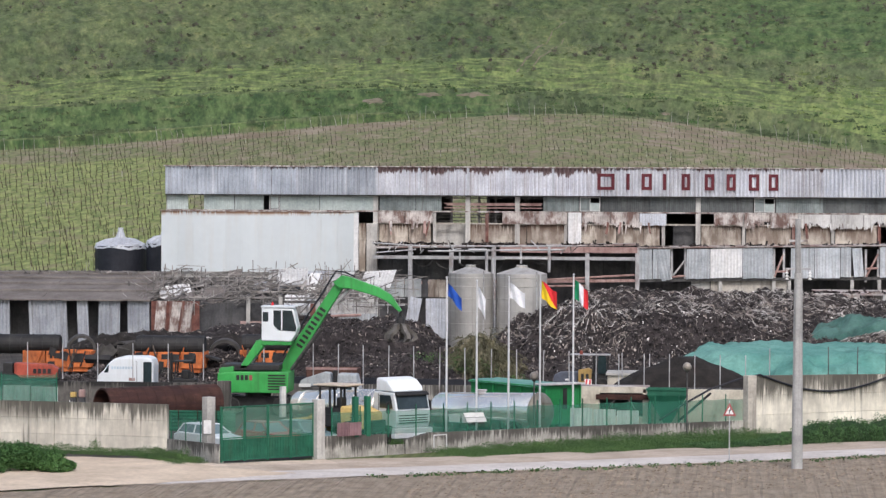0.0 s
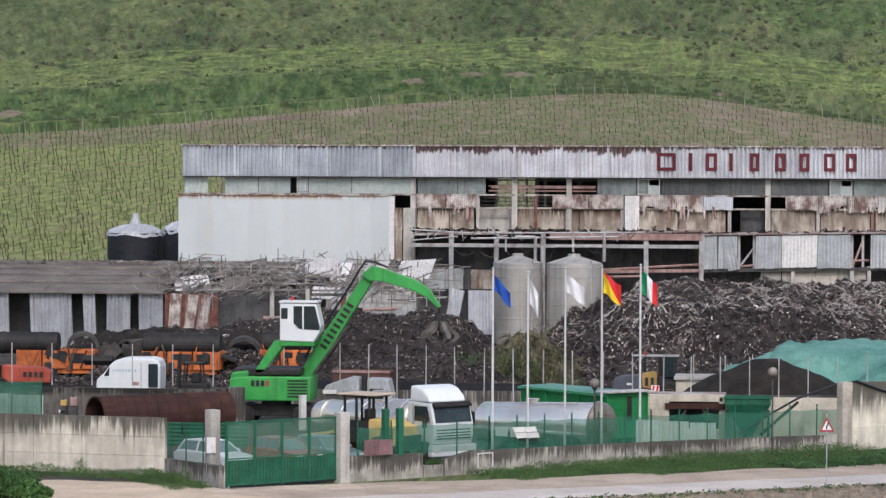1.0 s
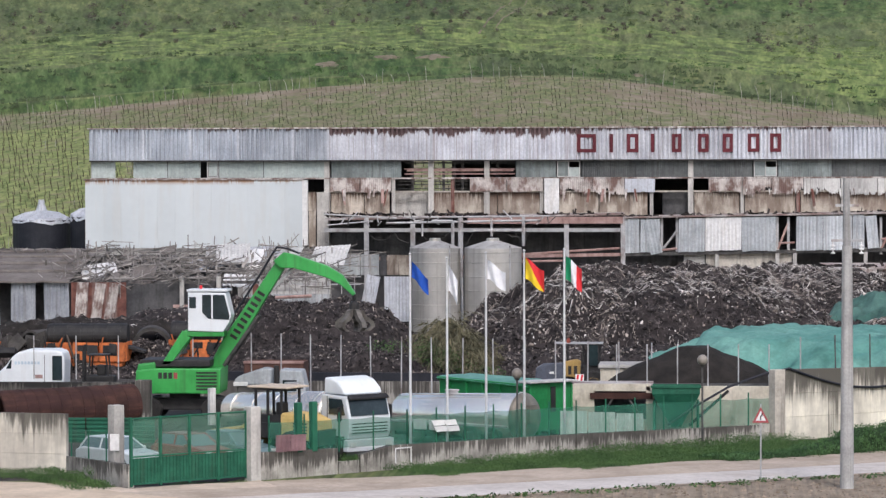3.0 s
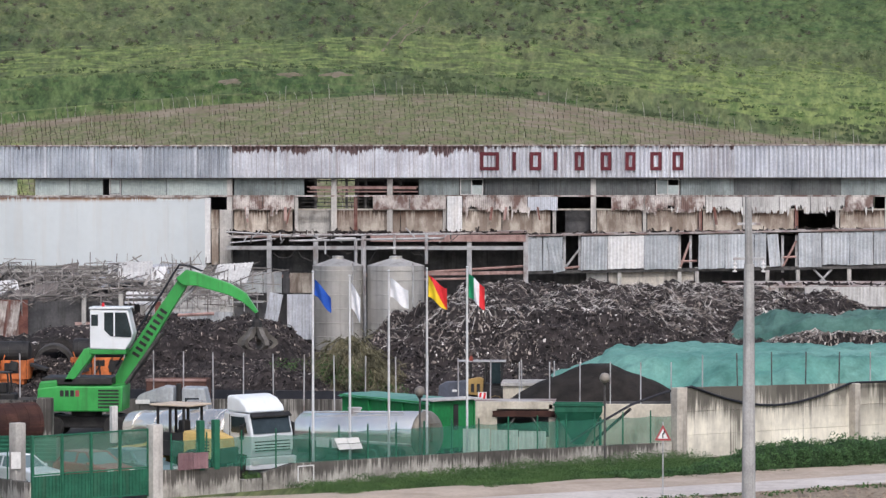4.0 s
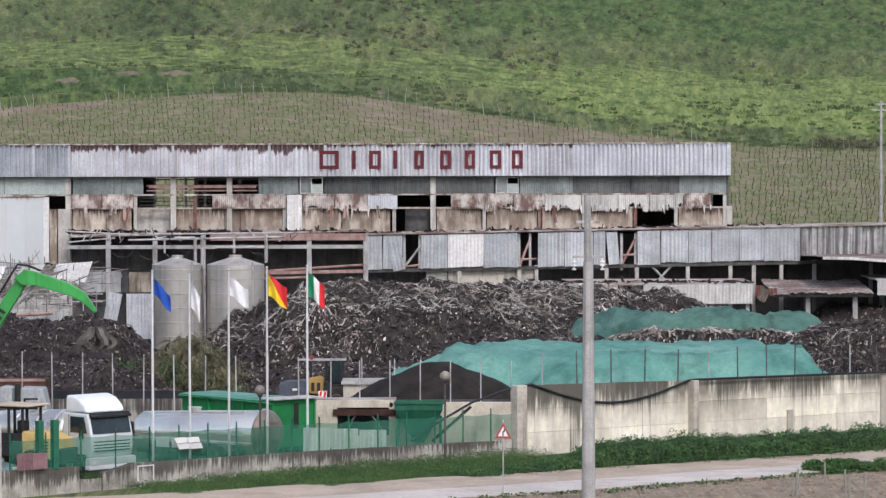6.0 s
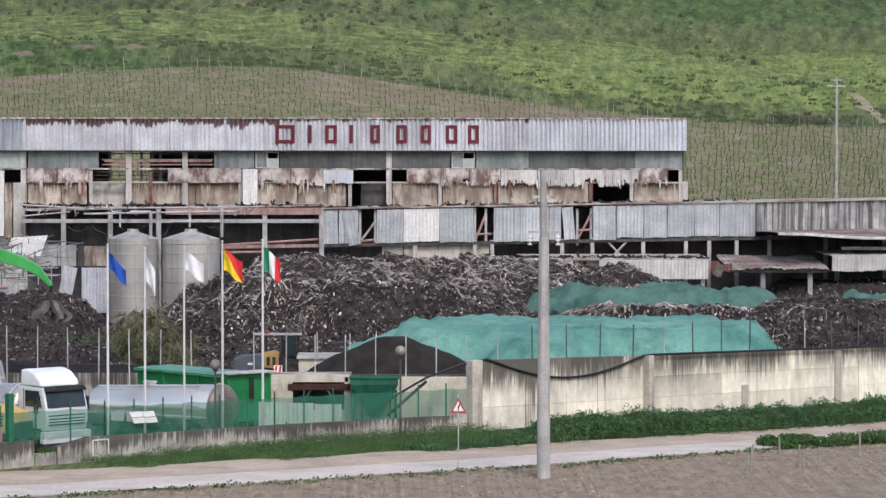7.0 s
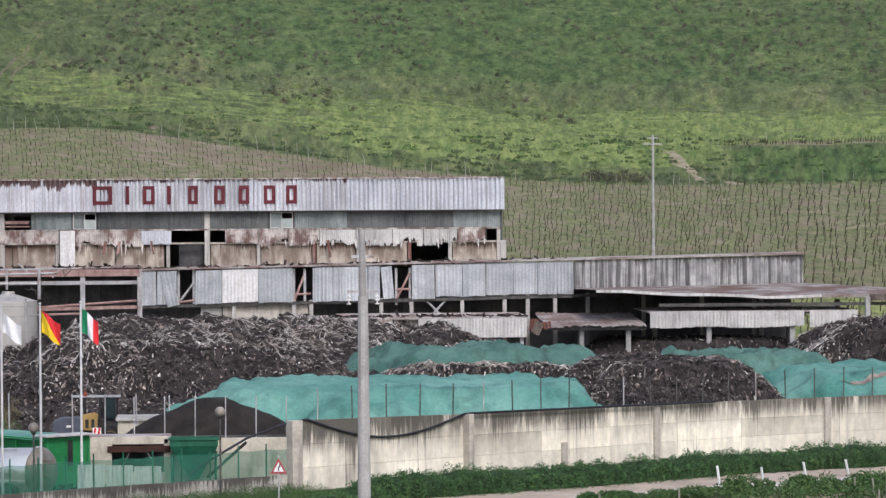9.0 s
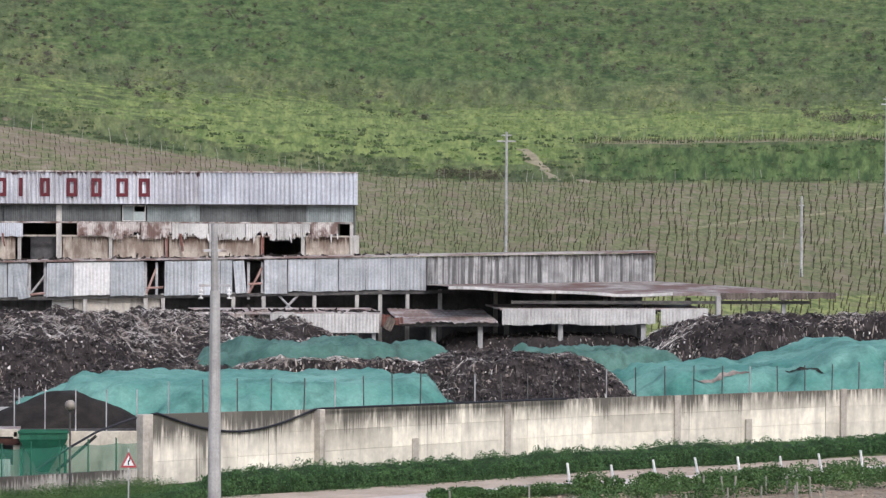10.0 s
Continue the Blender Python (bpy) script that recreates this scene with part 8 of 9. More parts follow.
# raised cab on its linkage
solid("cab_arm", [(-1.0, 2.7), (-0.55, 2.7), (0.45, 4.0), (0.45, 4.35), (0.05, 4.35)], -1.15, -0.95, PAINT_GREEN, ex, "green cab lift arm", 0.04)
solid("cab_arm", [(-1.0, 2.7), (-0.55, 2.7), (0.45, 4.0), (0.45, 4.35), (0.05, 4.35)], -0.2, 0.0, PAINT_GREEN, ex, "green cab lift arm", 0.04)
bar("cab_cylinder", (-0.5, -0.6, 2.7), (0.25, -0.6, 4.0), 0.09, STEEL, ex)
cabin = solid("cab", [(0.35, 4.35), (2.05, 4.30), (2.35, 4.75), (2.45, 5.1), (2.2, 6.2), (0.35, 6.25)], -1.25, 0.05, PAINT_WHITE, ex, "white operator's cab", 0.06)
block("cab_floor", 0.3, 2.1, -1.2, 0.0, 4.08, 4.33, PAINT_GREEN, ex, "", 0.04)
solid("side_window", [(1.05, 5.25), (1.35, 4.95), (2.36, 4.9), (2.38, 5.1), (2.13, 6.1), (1.05, 6.1)], -1.275, -1.25, DARK_GLASS, cabin, "dark cab window")
block("rear_window", 0.42, 0.75, -1.275, -1.25, 5.45, 6.0, DARK_GLASS, cabin, "", 0.01)
block("pillar", 1.5, 1.57, -1.285, -1.276, 4.95, 6.1, PAINT_WHITE, cabin, "", 0)
block("cab_roof", 0.3, 2.3, -1.3, 0.1, 6.25, 6.36, PAINT_WHITE, cabin, "", 0.03)
bm = bmesh.new()
lathe(bm, [(0.07, 6.36), (0.07, 6.5), (0.03, 6.54)], 10)
bm.transform(Matrix.Translation((0.9, -0.6, 0)))
part("beacon", bm, FLAG["red"], cabin, "small red beacon")
# boom and stick
solid("boom", [(1.05, 2.35), (1.75, 2.25), (2.5, 3.5), (4.85, 7.3), (5.1, 7.85), (4.85, 8.02), (4.5, 7.72), (1.85, 3.9)], 0.15, 0.72, PAINT_GREEN, ex, "bright green boom", 0.05)
for k in range(9):
    t = k / 8
    m = pose(2.38 + 1.35 * t, 0.135, 4.0 + 2.1 * t, 0, -57, 0)
    part("marking_bar", boxed(-0.075, 0.075, -0.012, 0.0, -0.19, 0.19, 0, m), BLACK_METAL, ex, "plain dark marking bar")
solid("stick", [(4.35, 7.7), (4.85, 8.12), (5.4, 8.0), (7.0, 7.45), (7.75, 7.0), (8.35, 6.1), (8.22, 6.0), (7.6, 6.55), (6.9, 6.9), (5.3, 7.35), (4.7, 7.35)], -0.05, 0.32, PAINT_GREEN, ex, "curved bright green stick", 0.05)
bar("boom_cylinder", (1.9, 0.0, 2.6), (3.6, 0.0, 5.0), 0.09, STEEL_DARK, ex, "steel hydraulic cylinder")
bar("boom_cylinder", (1.9, 0.9, 2.6), (3.6, 0.9, 5.0), 0.09, STEEL_DARK, ex, "steel hydraulic cylinder")
bar("stick_cylinder", (4.3, 0.4, 6.3), (5.3, 0.4, 7.4), 0.09, STEEL, ex, "steel hydraulic cylinder")
for k in range(2):
    hose = bpy.data.curves.new("hose", "CURVE")
    hose.dimensions, hose.bevel_depth = "3D", 0.045
    sp = hose.splines.new("POLY")
    pts = [(1.4, 0.1 + 0.2 * k, 3.4), (2.4, 0.1 + 0.2 * k, 5.1), (3.6, 0.1 + 0.2 * k, 6.9), (4.2, 0.1 + 0.2 * k, 7.9), (4.5, 0.1 + 0.2 * k, 8.35), (5.0, 0.1 + 0.2 * k, 8.3), (5.6, 0.1 + 0.2 * k, 8.05)]
    sp.points.add(len(pts) - 1)
    for p, q in zip(sp.points, pts):
        p.co = (*q, 1)
    hose.materials.append(BLACK_PLASTIC)
    new("hose", hose).parent = ex
bar("grab_link", (8.28, 0.13, 6.05), (8.28, 0.13, 5.2), 0.09, BLACK_METAL, ex)
bm = bmesh.new()
lathe(bm, [(0.12, 5.75), (0.24, 5.6), (0.26, 5.25), (0.22, 4.9)], 14)
bm.transform(Matrix.Translation((8.28, 0.13, 0)))
part("grab_head", bm, BLACK_METAL, ex, "dark grab head")
for k in range(5):
    a = 2 * math.pi * k / 5 + 0.3
    bm = bmesh.new()
    profile_bar(bm, [(0.12, 4.65), (0.34, 4.5), (0.50, 4.1), (0.78, 3.75), (0.84, 3.4), (0.62, 3.12), (0.30, 3.08), (0.58, 3.28), (0.66, 3.5), (0.58, 3.68), (0.30, 3.9), (0.18, 4.2)], -0.08, 0.08)
    bmesh.ops.recalc_face_normals(bm, faces=bm.faces[:])
    bm.transform(Matrix.Translation((8.28, 0.13, 0.75)) @ Matrix.Rotation(a, 4, "Z") @ Matrix.Translation((0, 0, 4.65)) @ Matrix.Diagonal((1.2, 1.6, 0.72, 1)) @ Matrix.Translation((0, 0, -4.65)))
    part("grab_tine", bm, GRAB_STEEL, ex, "pale worn steel grab tine")

# rusted pipe and inner wall
pipe = thing("steel_pipe", "huge rusted steel pipe lying on the ground", "pipe", -32.8, 153.6, 1.02, 40)
bm = bmesh.new()
rings = []
for r, h in ((0.93, 0.0), (1.02, 0.0), (1.02, 7.3), (0.93, 7.3)):
    rings.append([bm.verts.new((h, r * math.cos(2 * math.pi * i / 40), r * math.sin(2 * math.pi * i / 40))) for i in range(40)])
for p, q in zip(rings, rings[1:] + rings[:1]):
    for i in range(40):
        bm.faces.new((p[i], p[(i + 1) % 40], q[(i + 1) % 40], q[i]))
part("tube", bm, RUST_PIPE, pipe, smooth=False)
for k in range(13):
    x = 0.05 + 0.59 * k
    bm = bmesh.new()
    lathe(bm, [(1.022, x - 0.03), (1.038, x - 0.02), (1.038, x + 0.03), (1.022, x + 0.04)], 40, "X", False)
    part("collar", bm, RUST_PIPE, pipe)
wall_run("wall_inner_dark", [(-50, 160.5, 1.95), (-27.3, 160.2, 1.98)], 0.25, INNER_WALL, "dark weathered inner yard wall", 4.0)
ob = part("wall_pier", boxed(-0.36, 0.36, -0.35, 0.35, -0.1, 2.1, 0.04), LOW_WALL)
ob.matrix_basis = pose(-26.95, 160.1, 0)
tagged(ob, "pale weathered concrete pier at the wall's end", "pier", kind="structure")
posts_left = thing("post_row", "slim bare posts standing on the dark inner wall", "fence")
for k in range(7):
    bar("post", (-40.5 + 2.05 * k, 160.35, 2.1), (-40.5 + 2.05 * k, 160.35, 4.2), 0.03, STEEL, posts_left)

# canisters on a ledge of the dark wall
for x, w, h, mt, lab in ((-35.55, 0.32, 0.32, "PAINT_YELLOW", "dirty yellow plastic canister by the dark wall"), (-35.05, 0.34, 0.46, "pink", "faded pink plastic canister by the dark wall"), (-35.6, 0.4, 0.2, "white", "small white crate by the dark wall")):
    mt = {"PAINT_YELLOW": PAINT_YELLOW, "pink": STEEL_PINK, "white": SHEET_WHITE}[mt]
    can = thing("canister", lab, "canister", x, 159.3, 0, group="canisters")
    z0 = 0.75 if h < 0.3 else 1.12
    block("stand", -w / 2, w / 2, -0.2, 0.2, 0, z0 - 0.01, CONCRETE_DARK, can, "dark ledge under it", 0.02)
    block("body", -w / 2, w / 2, -0.2, 0.2, z0, z0 + h, mt, can, "", 0.06)
    block("cap", -0.08, 0.04, -0.06, 0.06, z0 + h, z0 + h + 0.07, BLACK_METAL, can, "", 0.015)
# red machine beside the van
tractor = thing("tractor", "small worn red tractor beside the orange machines", "tractor", -41.2, 176, 0, 4)
solid("hood", [(-1.4, 1.15), (1.3, 1.15), (1.35, 1.75), (0.9, 2.0), (-1.4, 2.12)], -0.5, 0.5, PAINT_RED_DULL, tractor, "worn red hood", 0.09)
block("grille", 1.30, 1.42, -0.42, 0.42, 1.1, 1.75, BLACK_METAL, tractor, "dark grille", 0.03)
for k in range(4):
    block("louvre", -0.2 + 0.3 * k, 0.0 + 0.3 * k, -0.525, -0.5, 1.45, 1.75, BLACK_METAL, tractor, "", 0)
block("seat", -2.1, -1.5, -0.4, 0.4, 1.3, 2.1, BLACK_METAL, tractor, "", 0.06)
block("frame", -2.0, 1.3, -0.3, 0.3, 0.6, 1.15, BLACK_METAL, tractor, "", 0.04)
for s2 in (-1, 1):
    wheel(tractor, -1.6, s2 * 0.75, 0.75, 0.4)
    wheel(tractor, 0.95, s2 * 0.7, 0.45, 0.28)

# white van
van = thing("van", "white panel van with open cab door", "van", -36.2, 180, 0, 180)
solid("body", [(-2.2, 0.45), (2.15, 0.4), (2.35, 0.8), (2.25, 1.2), (1.75, 1.55), (1.35, 2.02), (0.95, 2.28), (0.3, 2.42), (-1.6, 2.44), (-2.1, 2.3), (-2.25, 1.9)], -0.95, 0.95, PAINT_WHITE, van, "white panelled body", 0.26, seg=4)
solid("windscreen", [(1.70, 1.57), (1.80, 1.56), (1.36, 2.06), (1.28, 2.06)], -0.78, 0.78, DARK_GLASS, van, "dark windscreen")
for s in (-1, 1):
    solid("side_window", [(1.38, 1.38), (1.74, 1.38), (1.40, 1.86), (1.34, 1.86)], s * 0.955 - 0.01, s * 0.955 + 0.01, DARK_GLASS, van)
    # Opaque dark pane stands in for the shaded interior behind the open door.
    block("rear_window", -2.08, -1.42, s * 0.955 - 0.01, s * 0.955 + 0.01, 0.75, 2.1, DARK_GLASS, van, "dark pane put in for the open door's shaded inside", 0.06)
    block("door_seam", -0.9, -0.87, s * 0.956 - 0.01, s * 0.956 + 0.01, 0.6, 2.15, BLACK_METAL, van, "", 0)
    for k in range(8):
        block("marking_bar", -0.55 + 0.22 * k, -0.40 + 0.22 * k, s * 0.957 - 0.008, s * 0.957 + 0.008, 1.62, 1.78, PAINT_SILVER_BLUE, van, "faded plain marking", 0)
    block("graphic", -0.75, -0.25, s * 0.957 - 0.008, s * 0.957 + 0.008, 0.85, 1.05, STEEL_PINK, van, "faded plain emblem", 0)
    block("headlight", 2.12, 2.26, s * 0.7 - 0.15, s * 0.7 + 0.15, 0.85, 1.05, LAMP_GLASS, van)
    for wx in (-1.4, 1.4):
        wheel(van, wx, s * 0.85, 0.34, 0.22)
block("bumper", 2.15, 2.35, -0.9, 0.9, 0.4, 0.7, BLACK_METAL, van, "", 0.04)

van.scale = (0.8, 1, 0.97)
# forklift
fl = thing("forklift", "small dark forklift beside the van", "forklift", -32.2, 177, 0, 180)
block("body", -0.9, 0.6, -0.5, 0.5, 0.3, 1.15, BLACK_METAL, fl, "", 0.08)
for x in (-0.6, 0.45):
    for s in (-1, 1):
        bar("cage_post", (x, s * 0.42, 1.1), (x * 0.8, s * 0.42, 2.2), 0.05, BLACK_METAL, fl)
block("cage_roof", -0.6, 0.5, -0.5, 0.5, 2.2, 2.28, BLACK_METAL, fl, "", 0.02)
for s in (-1, 1):
    bar("mast", (0.75, s * 0.3, 0.1), (0.75, s * 0.3, 2.75), 0.06, BLACK_METAL, fl)
    block("fork", 0.8, 1.8, s * 0.3 - 0.05, s * 0.3 + 0.05, 0.15, 0.2, STEEL, fl, "", 0)
    for x in (-0.6, 0.5):
        wheel(fl, x, s * 0.45, 0.28, 0.2)
block("seat", -0.4, 0.05, -0.25, 0.25, 1.15, 1.7, BLACK_METAL, fl, "", 0.06)


# orange drum screens with dark rubber troughs
def drum_screen(x, y, rz, length, label, d0=0.0, d1=None):
    D = thing("drum_screen", label, "machine", x, y, 0, rz, group="orange machines")
    block("lower_frame", 0.2, length - 0.2, -0.9, 0.9, 0.45, 0.75, PAINT_ORANGE, D, "", 0.03)
    for k in range(3):
        a, b = length * k / 3 + 0.04, length * (k + 1) / 3 - 0.04
        block("side_panel", a, b, -1.05, -0.97, 0.75, 1.85, PAINT_ORANGE, D, "worn orange side panel", 0.02)
        block("side_panel", a, b, 0.97, 1.05, 0.75, 1.85, PAINT_ORANGE, D, "", 0.02)
    block("end_panel", -0.06, 0.02, -1.0, 1.0, 0.75, 1.85, PAINT_ORANGE, D, "", 0.02)
    block("end_panel", length - 0.02, length + 0.06, -1.0, 1.0, 0.75, 1.85, PAINT_ORANGE, D, "", 0.02)
    block("access_hatch", length * 0.72, length * 0.9, -1.09, -1.06, 1.1, 1.7, BLACK_METAL, D, "dark hatch", 0.01)
    block("vent", length * 0.4, length * 0.55, -1.09, -1.06, 1.35, 1.7, BLACK_METAL, D, "", 0.01)
    bm = bmesh.new()
    d1 = d1 or length
    lathe(bm, [(0.35, d0), (0.62, d0), (0.66, d0 + 0.1), (0.66, d1 - 0.1), (0.62, d1), (0.35, d1)], 22, "X")
    bm.transform(Matrix.Translation((0, 0, 2.25)))
    part("drum", bm, BLACK_METAL, D, "dark screening drum")
    for k in range(6):
        z = d0 + (d1 - d0) * (k + 0.5) / 6
        bm = bmesh.new()
        lathe(bm, [(0.665, z - 0.04), (0.69, z - 0.04), (0.69, z + 0.04), (0.665, z + 0.04)], 22, "X", False)
        bm.transform(Matrix.Translation((0, 0, 2.25)))
        part("drum_ring", bm, BLACK_METAL, D)
    for wx in (length * 0.25, length * 0.45):
        for s in (-1, 1):
            wheel(D, wx, s * 0.95, 0.42, 0.3)
    for px in (0.3, length - 0.3):
        bar("leg", (px, -0.8, 0), (px, -0.8, 0.5), 0.06, BLACK_METAL, D)
    dice = random.Random(int(length * 100))
    for k in range(7):
        a = dice.uniform(0.1, length - 0.5)
        bar("strut", (a, -1.12, dice.uniform(0.5, 0.9)), (a + dice.uniform(-0.5, 0.7), -1.12, dice.uniform(1.6, 2.3)), dice.uniform(0.03, 0.06), (BLACK_METAL, PAINT_ORANGE, DIRTY_IRON)[k % 3], D)
    for k in range(4):
        a = dice.uniform(0.0, length - 0.9)
        m = pose(a + 0.4, -1.16, dice.uniform(0.8, 1.9), dice.uniform(-8, 8), dice.uniform(-25, 25), 0)
        block("rubber_flap", -dice.uniform(0.15, 0.4), dice.uniform(0.15, 0.4), -0.02, 0.02, -0.3, 0.25, BLACK_METAL, D, "hanging black rubber flap", 0.01, m)
    block("discharge_belt", length - 0.2, length + 1.3, -0.45, 0.45, -0.09, 0.09, BLACK_METAL, D, "tilted dark discharge belt", 0.03, pose(0, 0, 1.6 + 0.3 * length, 0, 17, 0))
    return D


drum_screen(-38.4, 195, 0, 4.7, "worn orange drum screen with a black drum on top")
drum_screen(-46.0, 195, 0, 4.6, "worn orange drum screen half hidden by dark scrap", -2.2, 2.35)
drum_screen(-31.6, 198, 0, 3.6, "low orange machine behind the green handler")
mound("waste_heap", "low bank of dark scrap in front of orange machines", "scrap heap", -44.5, 191.2, 5.0, 2.4, 0.4, HEAP_SOIL, 15.3, rough=0.8, flat=1.0, scraps=2600, pale=0.04, lumps=700)
mound("waste_heap", "low bank of dark scrap in front of orange machines", "scrap heap", -35.4, 192.3, 4.2, 2.2, 0.3, HEAP_SOIL, 16.9, rough=0.8, flat=1.0, scraps=2200, pale=0.04, lumps=600)
mound("waste_heap", "dark torn scrap piled between the orange machines", "scrap heap", -40.3, 196.8, 2.2, 2.6, 1.7, HEAP_SOIL, 17.7, rough=1.0, flat=1.0, scraps=2000, pale=0.08, lumps=700)
mound("waste_heap", "dark torn scrap piled between the orange machines", "scrap heap", -32.6, 197.2, 2.3, 2.6, 1.6, HEAP_SOIL, 18.1, rough=1.0, flat=1.0, scraps=1800, pale=0.08, lumps=600)
mound("waste_heap", "dark torn scrap against the shed wall", "scrap heap", -29.5, 213.0, 4.5, 4.0, 3.3, HEAP_SOIL, 19.1, rough=1.0, flat=1.0, scraps=2400, pale=0.08, lumps=700)


def trough(x, y, z, r, length, rz, mat=None, arc=200):
    bm = bmesh.new()
    n = 16
    rows = []
    for rr, off in ((r, 0), (r, length), (r * 0.82, length), (r * 0.82, 0)):
        rows.append([bm.verts.new((rr * math.cos(radians(-10 + arc * i / n)), off, rr * math.sin(radians(-10 + arc * i / n)))) for i in range(n + 1)])
    for p, q in zip(rows, rows[1:] + rows[:1]):
        for i in range(n):
            bm.faces.new((p[i], p[i + 1], q[i + 1], q[i]))
    ob = part("half_pipe", bm, mat or RUBBER)
    ob.matrix_basis = pose(x, y, z, 0, 0, rz)
    return tagged(ob, "dark half-round scrap pipe section", "scrap pipe", "scrap pipes")


DUSTY = material("dusty_black_rubber", (0.035, 0.033, 0.03), (0.085, 0.08, 0.075), 1.2, 0.9, 0.0, 0.3)
trough(-42.6, 197, 1.75, 1.0, 2.6, 12, DUSTY)
trough(-40.2, 198.5, 1.5, 0.8, 2.4, -25, DUSTY)
trough(-33.0, 199, 1.3, 1.15, 2.8, 8, DUSTY)
trough(-30.4, 200, 1.4, 0.9, 2.4, -18, DUSTY)
for x, y, z, r, L in ((-42.6, 197.2, 0, 1.0, 1.75), (-40.2, 198.6, 0, 0.8, 1.5), (-33, 199.2, 0, 1.15, 1.3), (-30.4, 200.2, 0, 0.9, 1.4)):
    ob = part("scrap_block", boxed(-r, r, 0, 2.2, 0, L, 0.15), DUSTY)
    ob.location = (x, y, z)
    tagged(ob, "dark rubbery scrap block under a pipe section", "scrap block")
mound("waste_heap", "low dark scrap heap between the machines and the shed", "scrap heap", -37.5, 206, 9.5, 6, 2.3, HEAP_BLACK, 14.2, rough=0.7, flat=1.3, scraps=1500, pale=0.08)
dice = random.Random(44)
for k in range(9):
    ob = part("scrap_plate", boxed(-dice.uniform(0.3, 0.7), dice.uniform(0.3, 0.7), -0.05, 0.05, -0.7, dice.uniform(0.4, 0.8), 0.03), DUSTY)
    ob.matrix_basis = pose(-41.2 + 0.32 * k, 195.2 + 0.3 * (k % 3), 1.35 + 0.35 * (k % 2), dice.uniform(-35, 35), dice.uniform(-40, 40), dice.uniform(-40, 40))
    tagged(ob, "bent dark plate thrown on the scrap between machines", "scrap plate", group="bent scrap plates")
box_y = part("scrap_chute", boxed(-0.25, 0.25, -0.9, 0.9, -0.2, 0.2, 0.05), BLACK_METAL)
box_y.matrix_basis = pose(-38.9, 184, 1.9, 0, 38, 80)
tagged(box_y, "dark tilted conveyor chute behind the van", "chute")

# skip behind the lorry, covered machine
rust_skip = thing("open_skip", "faded orange-brown open skip by the inner wall", "skip", -24.4, 178, 0)
SKIP_RUST = material("faded_orange_skip", (0.065, 0.035, 0.027), (0.13, 0.065, 0.048), 0.8, 0.8, 0.0, 0.1, (0.12, 0.06, 0.05), 0.7)
block("side_panel", 0, 3.1, -1.1, -1.0, 0.4, 1.85, SKIP_RUST, rust_skip, "", 0.02)
block("side_panel", 0, 3.1, 1.0, 1.1, 0.4, 1.85, SKIP_RUST, rust_skip, "", 0.02)
block("end_panel", -0.05, 0.05, -1.0, 1.0, 0.4, 1.85, SKIP_RUST, rust_skip, "", 0.02)
block("end_panel", 3.05, 3.15, -1.0, 1.0, 0.4, 1.85, SKIP_RUST, rust_skip, "", 0.02)
block("floor_plate", 0, 3.1, -1.0, 1.0, 0.3, 0.42, SKIP_RUST, rust_skip)
block("top_rail", -0.05, 3.15, -1.16, -1.06, 1.78, 1.93, STEEL_PINK, rust_skip, "pale red top rail", 0.02)
for k in range(4):
    block("rib", 0.3 + 0.7 * k, 0.4 + 0.7 * k, -1.18, -1.1, 0.4, 1.78, SKIP_RUST, rust_skip, "", 0.01)
for x in (0.6, 2.5):
    block("runner", x - 0.2, x + 0.2, -0.8, 0.8, 0, 0.3, BLACK_METAL, rust_skip)
tarp = thing("parked_machine", "small machine with slanting grey bonnet behind the tank", "machine", -22.15, 164.5, 0)
block("body", -0.85, 0.85, -0.55, 0.55, 0.35, 1.6, STEEL_DARK, tarp, "", 0.08)
solid("bonnet", [(-0.95, 1.6), (0.85, 1.6), (0.85, 2.36), (0.45, 2.42), (-0.8, 2.0), (-0.95, 1.85)], -0.6, 0.6, SHEET_GREY, tarp, "dented grey bonnet", 0.08)
block("rim_plate", -1.0, -0.3, -0.66, -0.6, 1.55, 1.75, SHEET_WHITE, tarp, "pale front plate", 0.02)
for s in (-1, 1):
    wheel(tarp, -0.7, s * 0.6, 0.4, 0.25)
    wheel(tarp, 0.7, s * 0.6, 0.4, 0.25)
bar("exhaust", (1.05, 0, 1.2), (1.05, 0, 2.5), 0.14, BLACK_METAL, tarp)
bar("exhaust_bracket", (0.8, 0, 1.3), (1.1, 0, 1.3), 0.06, BLACK_METAL, tarp)
cab2 = thing("machine_cab", "small grey machine cab behind the lorry", "machine", -20.4, 166, 0)
solid("cab_shell", [(-0.7, 0.4), (0.6, 0.4), (0.65, 1.3), (0.45, 2.22), (-0.65, 2.25)], -0.8, 0.8, SHEET_GREY, cab2, "", 0.08)
block("window", -0.5, 0.2, -0.82, -0.80, 1.2, 1.75, DARK_GLASS, cab2, "", 0.01)
for x in (-0.6, 0.6):
    for s in (-1, 1):
        wheel(cab2, x, s * 0.7, 0.32, 0.2)

# ---- loading corner with hopper ----
bay = thing("loading_bay", "small pale masonry bay with rusted beam and openings", "bay", 0, 157, 0)
PLASTER = material("stained_pale_plaster", (0.50, 0.46, 0.37), (0.62, 0.58, 0.49), 0.6, 0.9, 0.0, 0.2, (0.22, 0.18, 0.14), 0.6, (1.5, 1.5, 0.5))
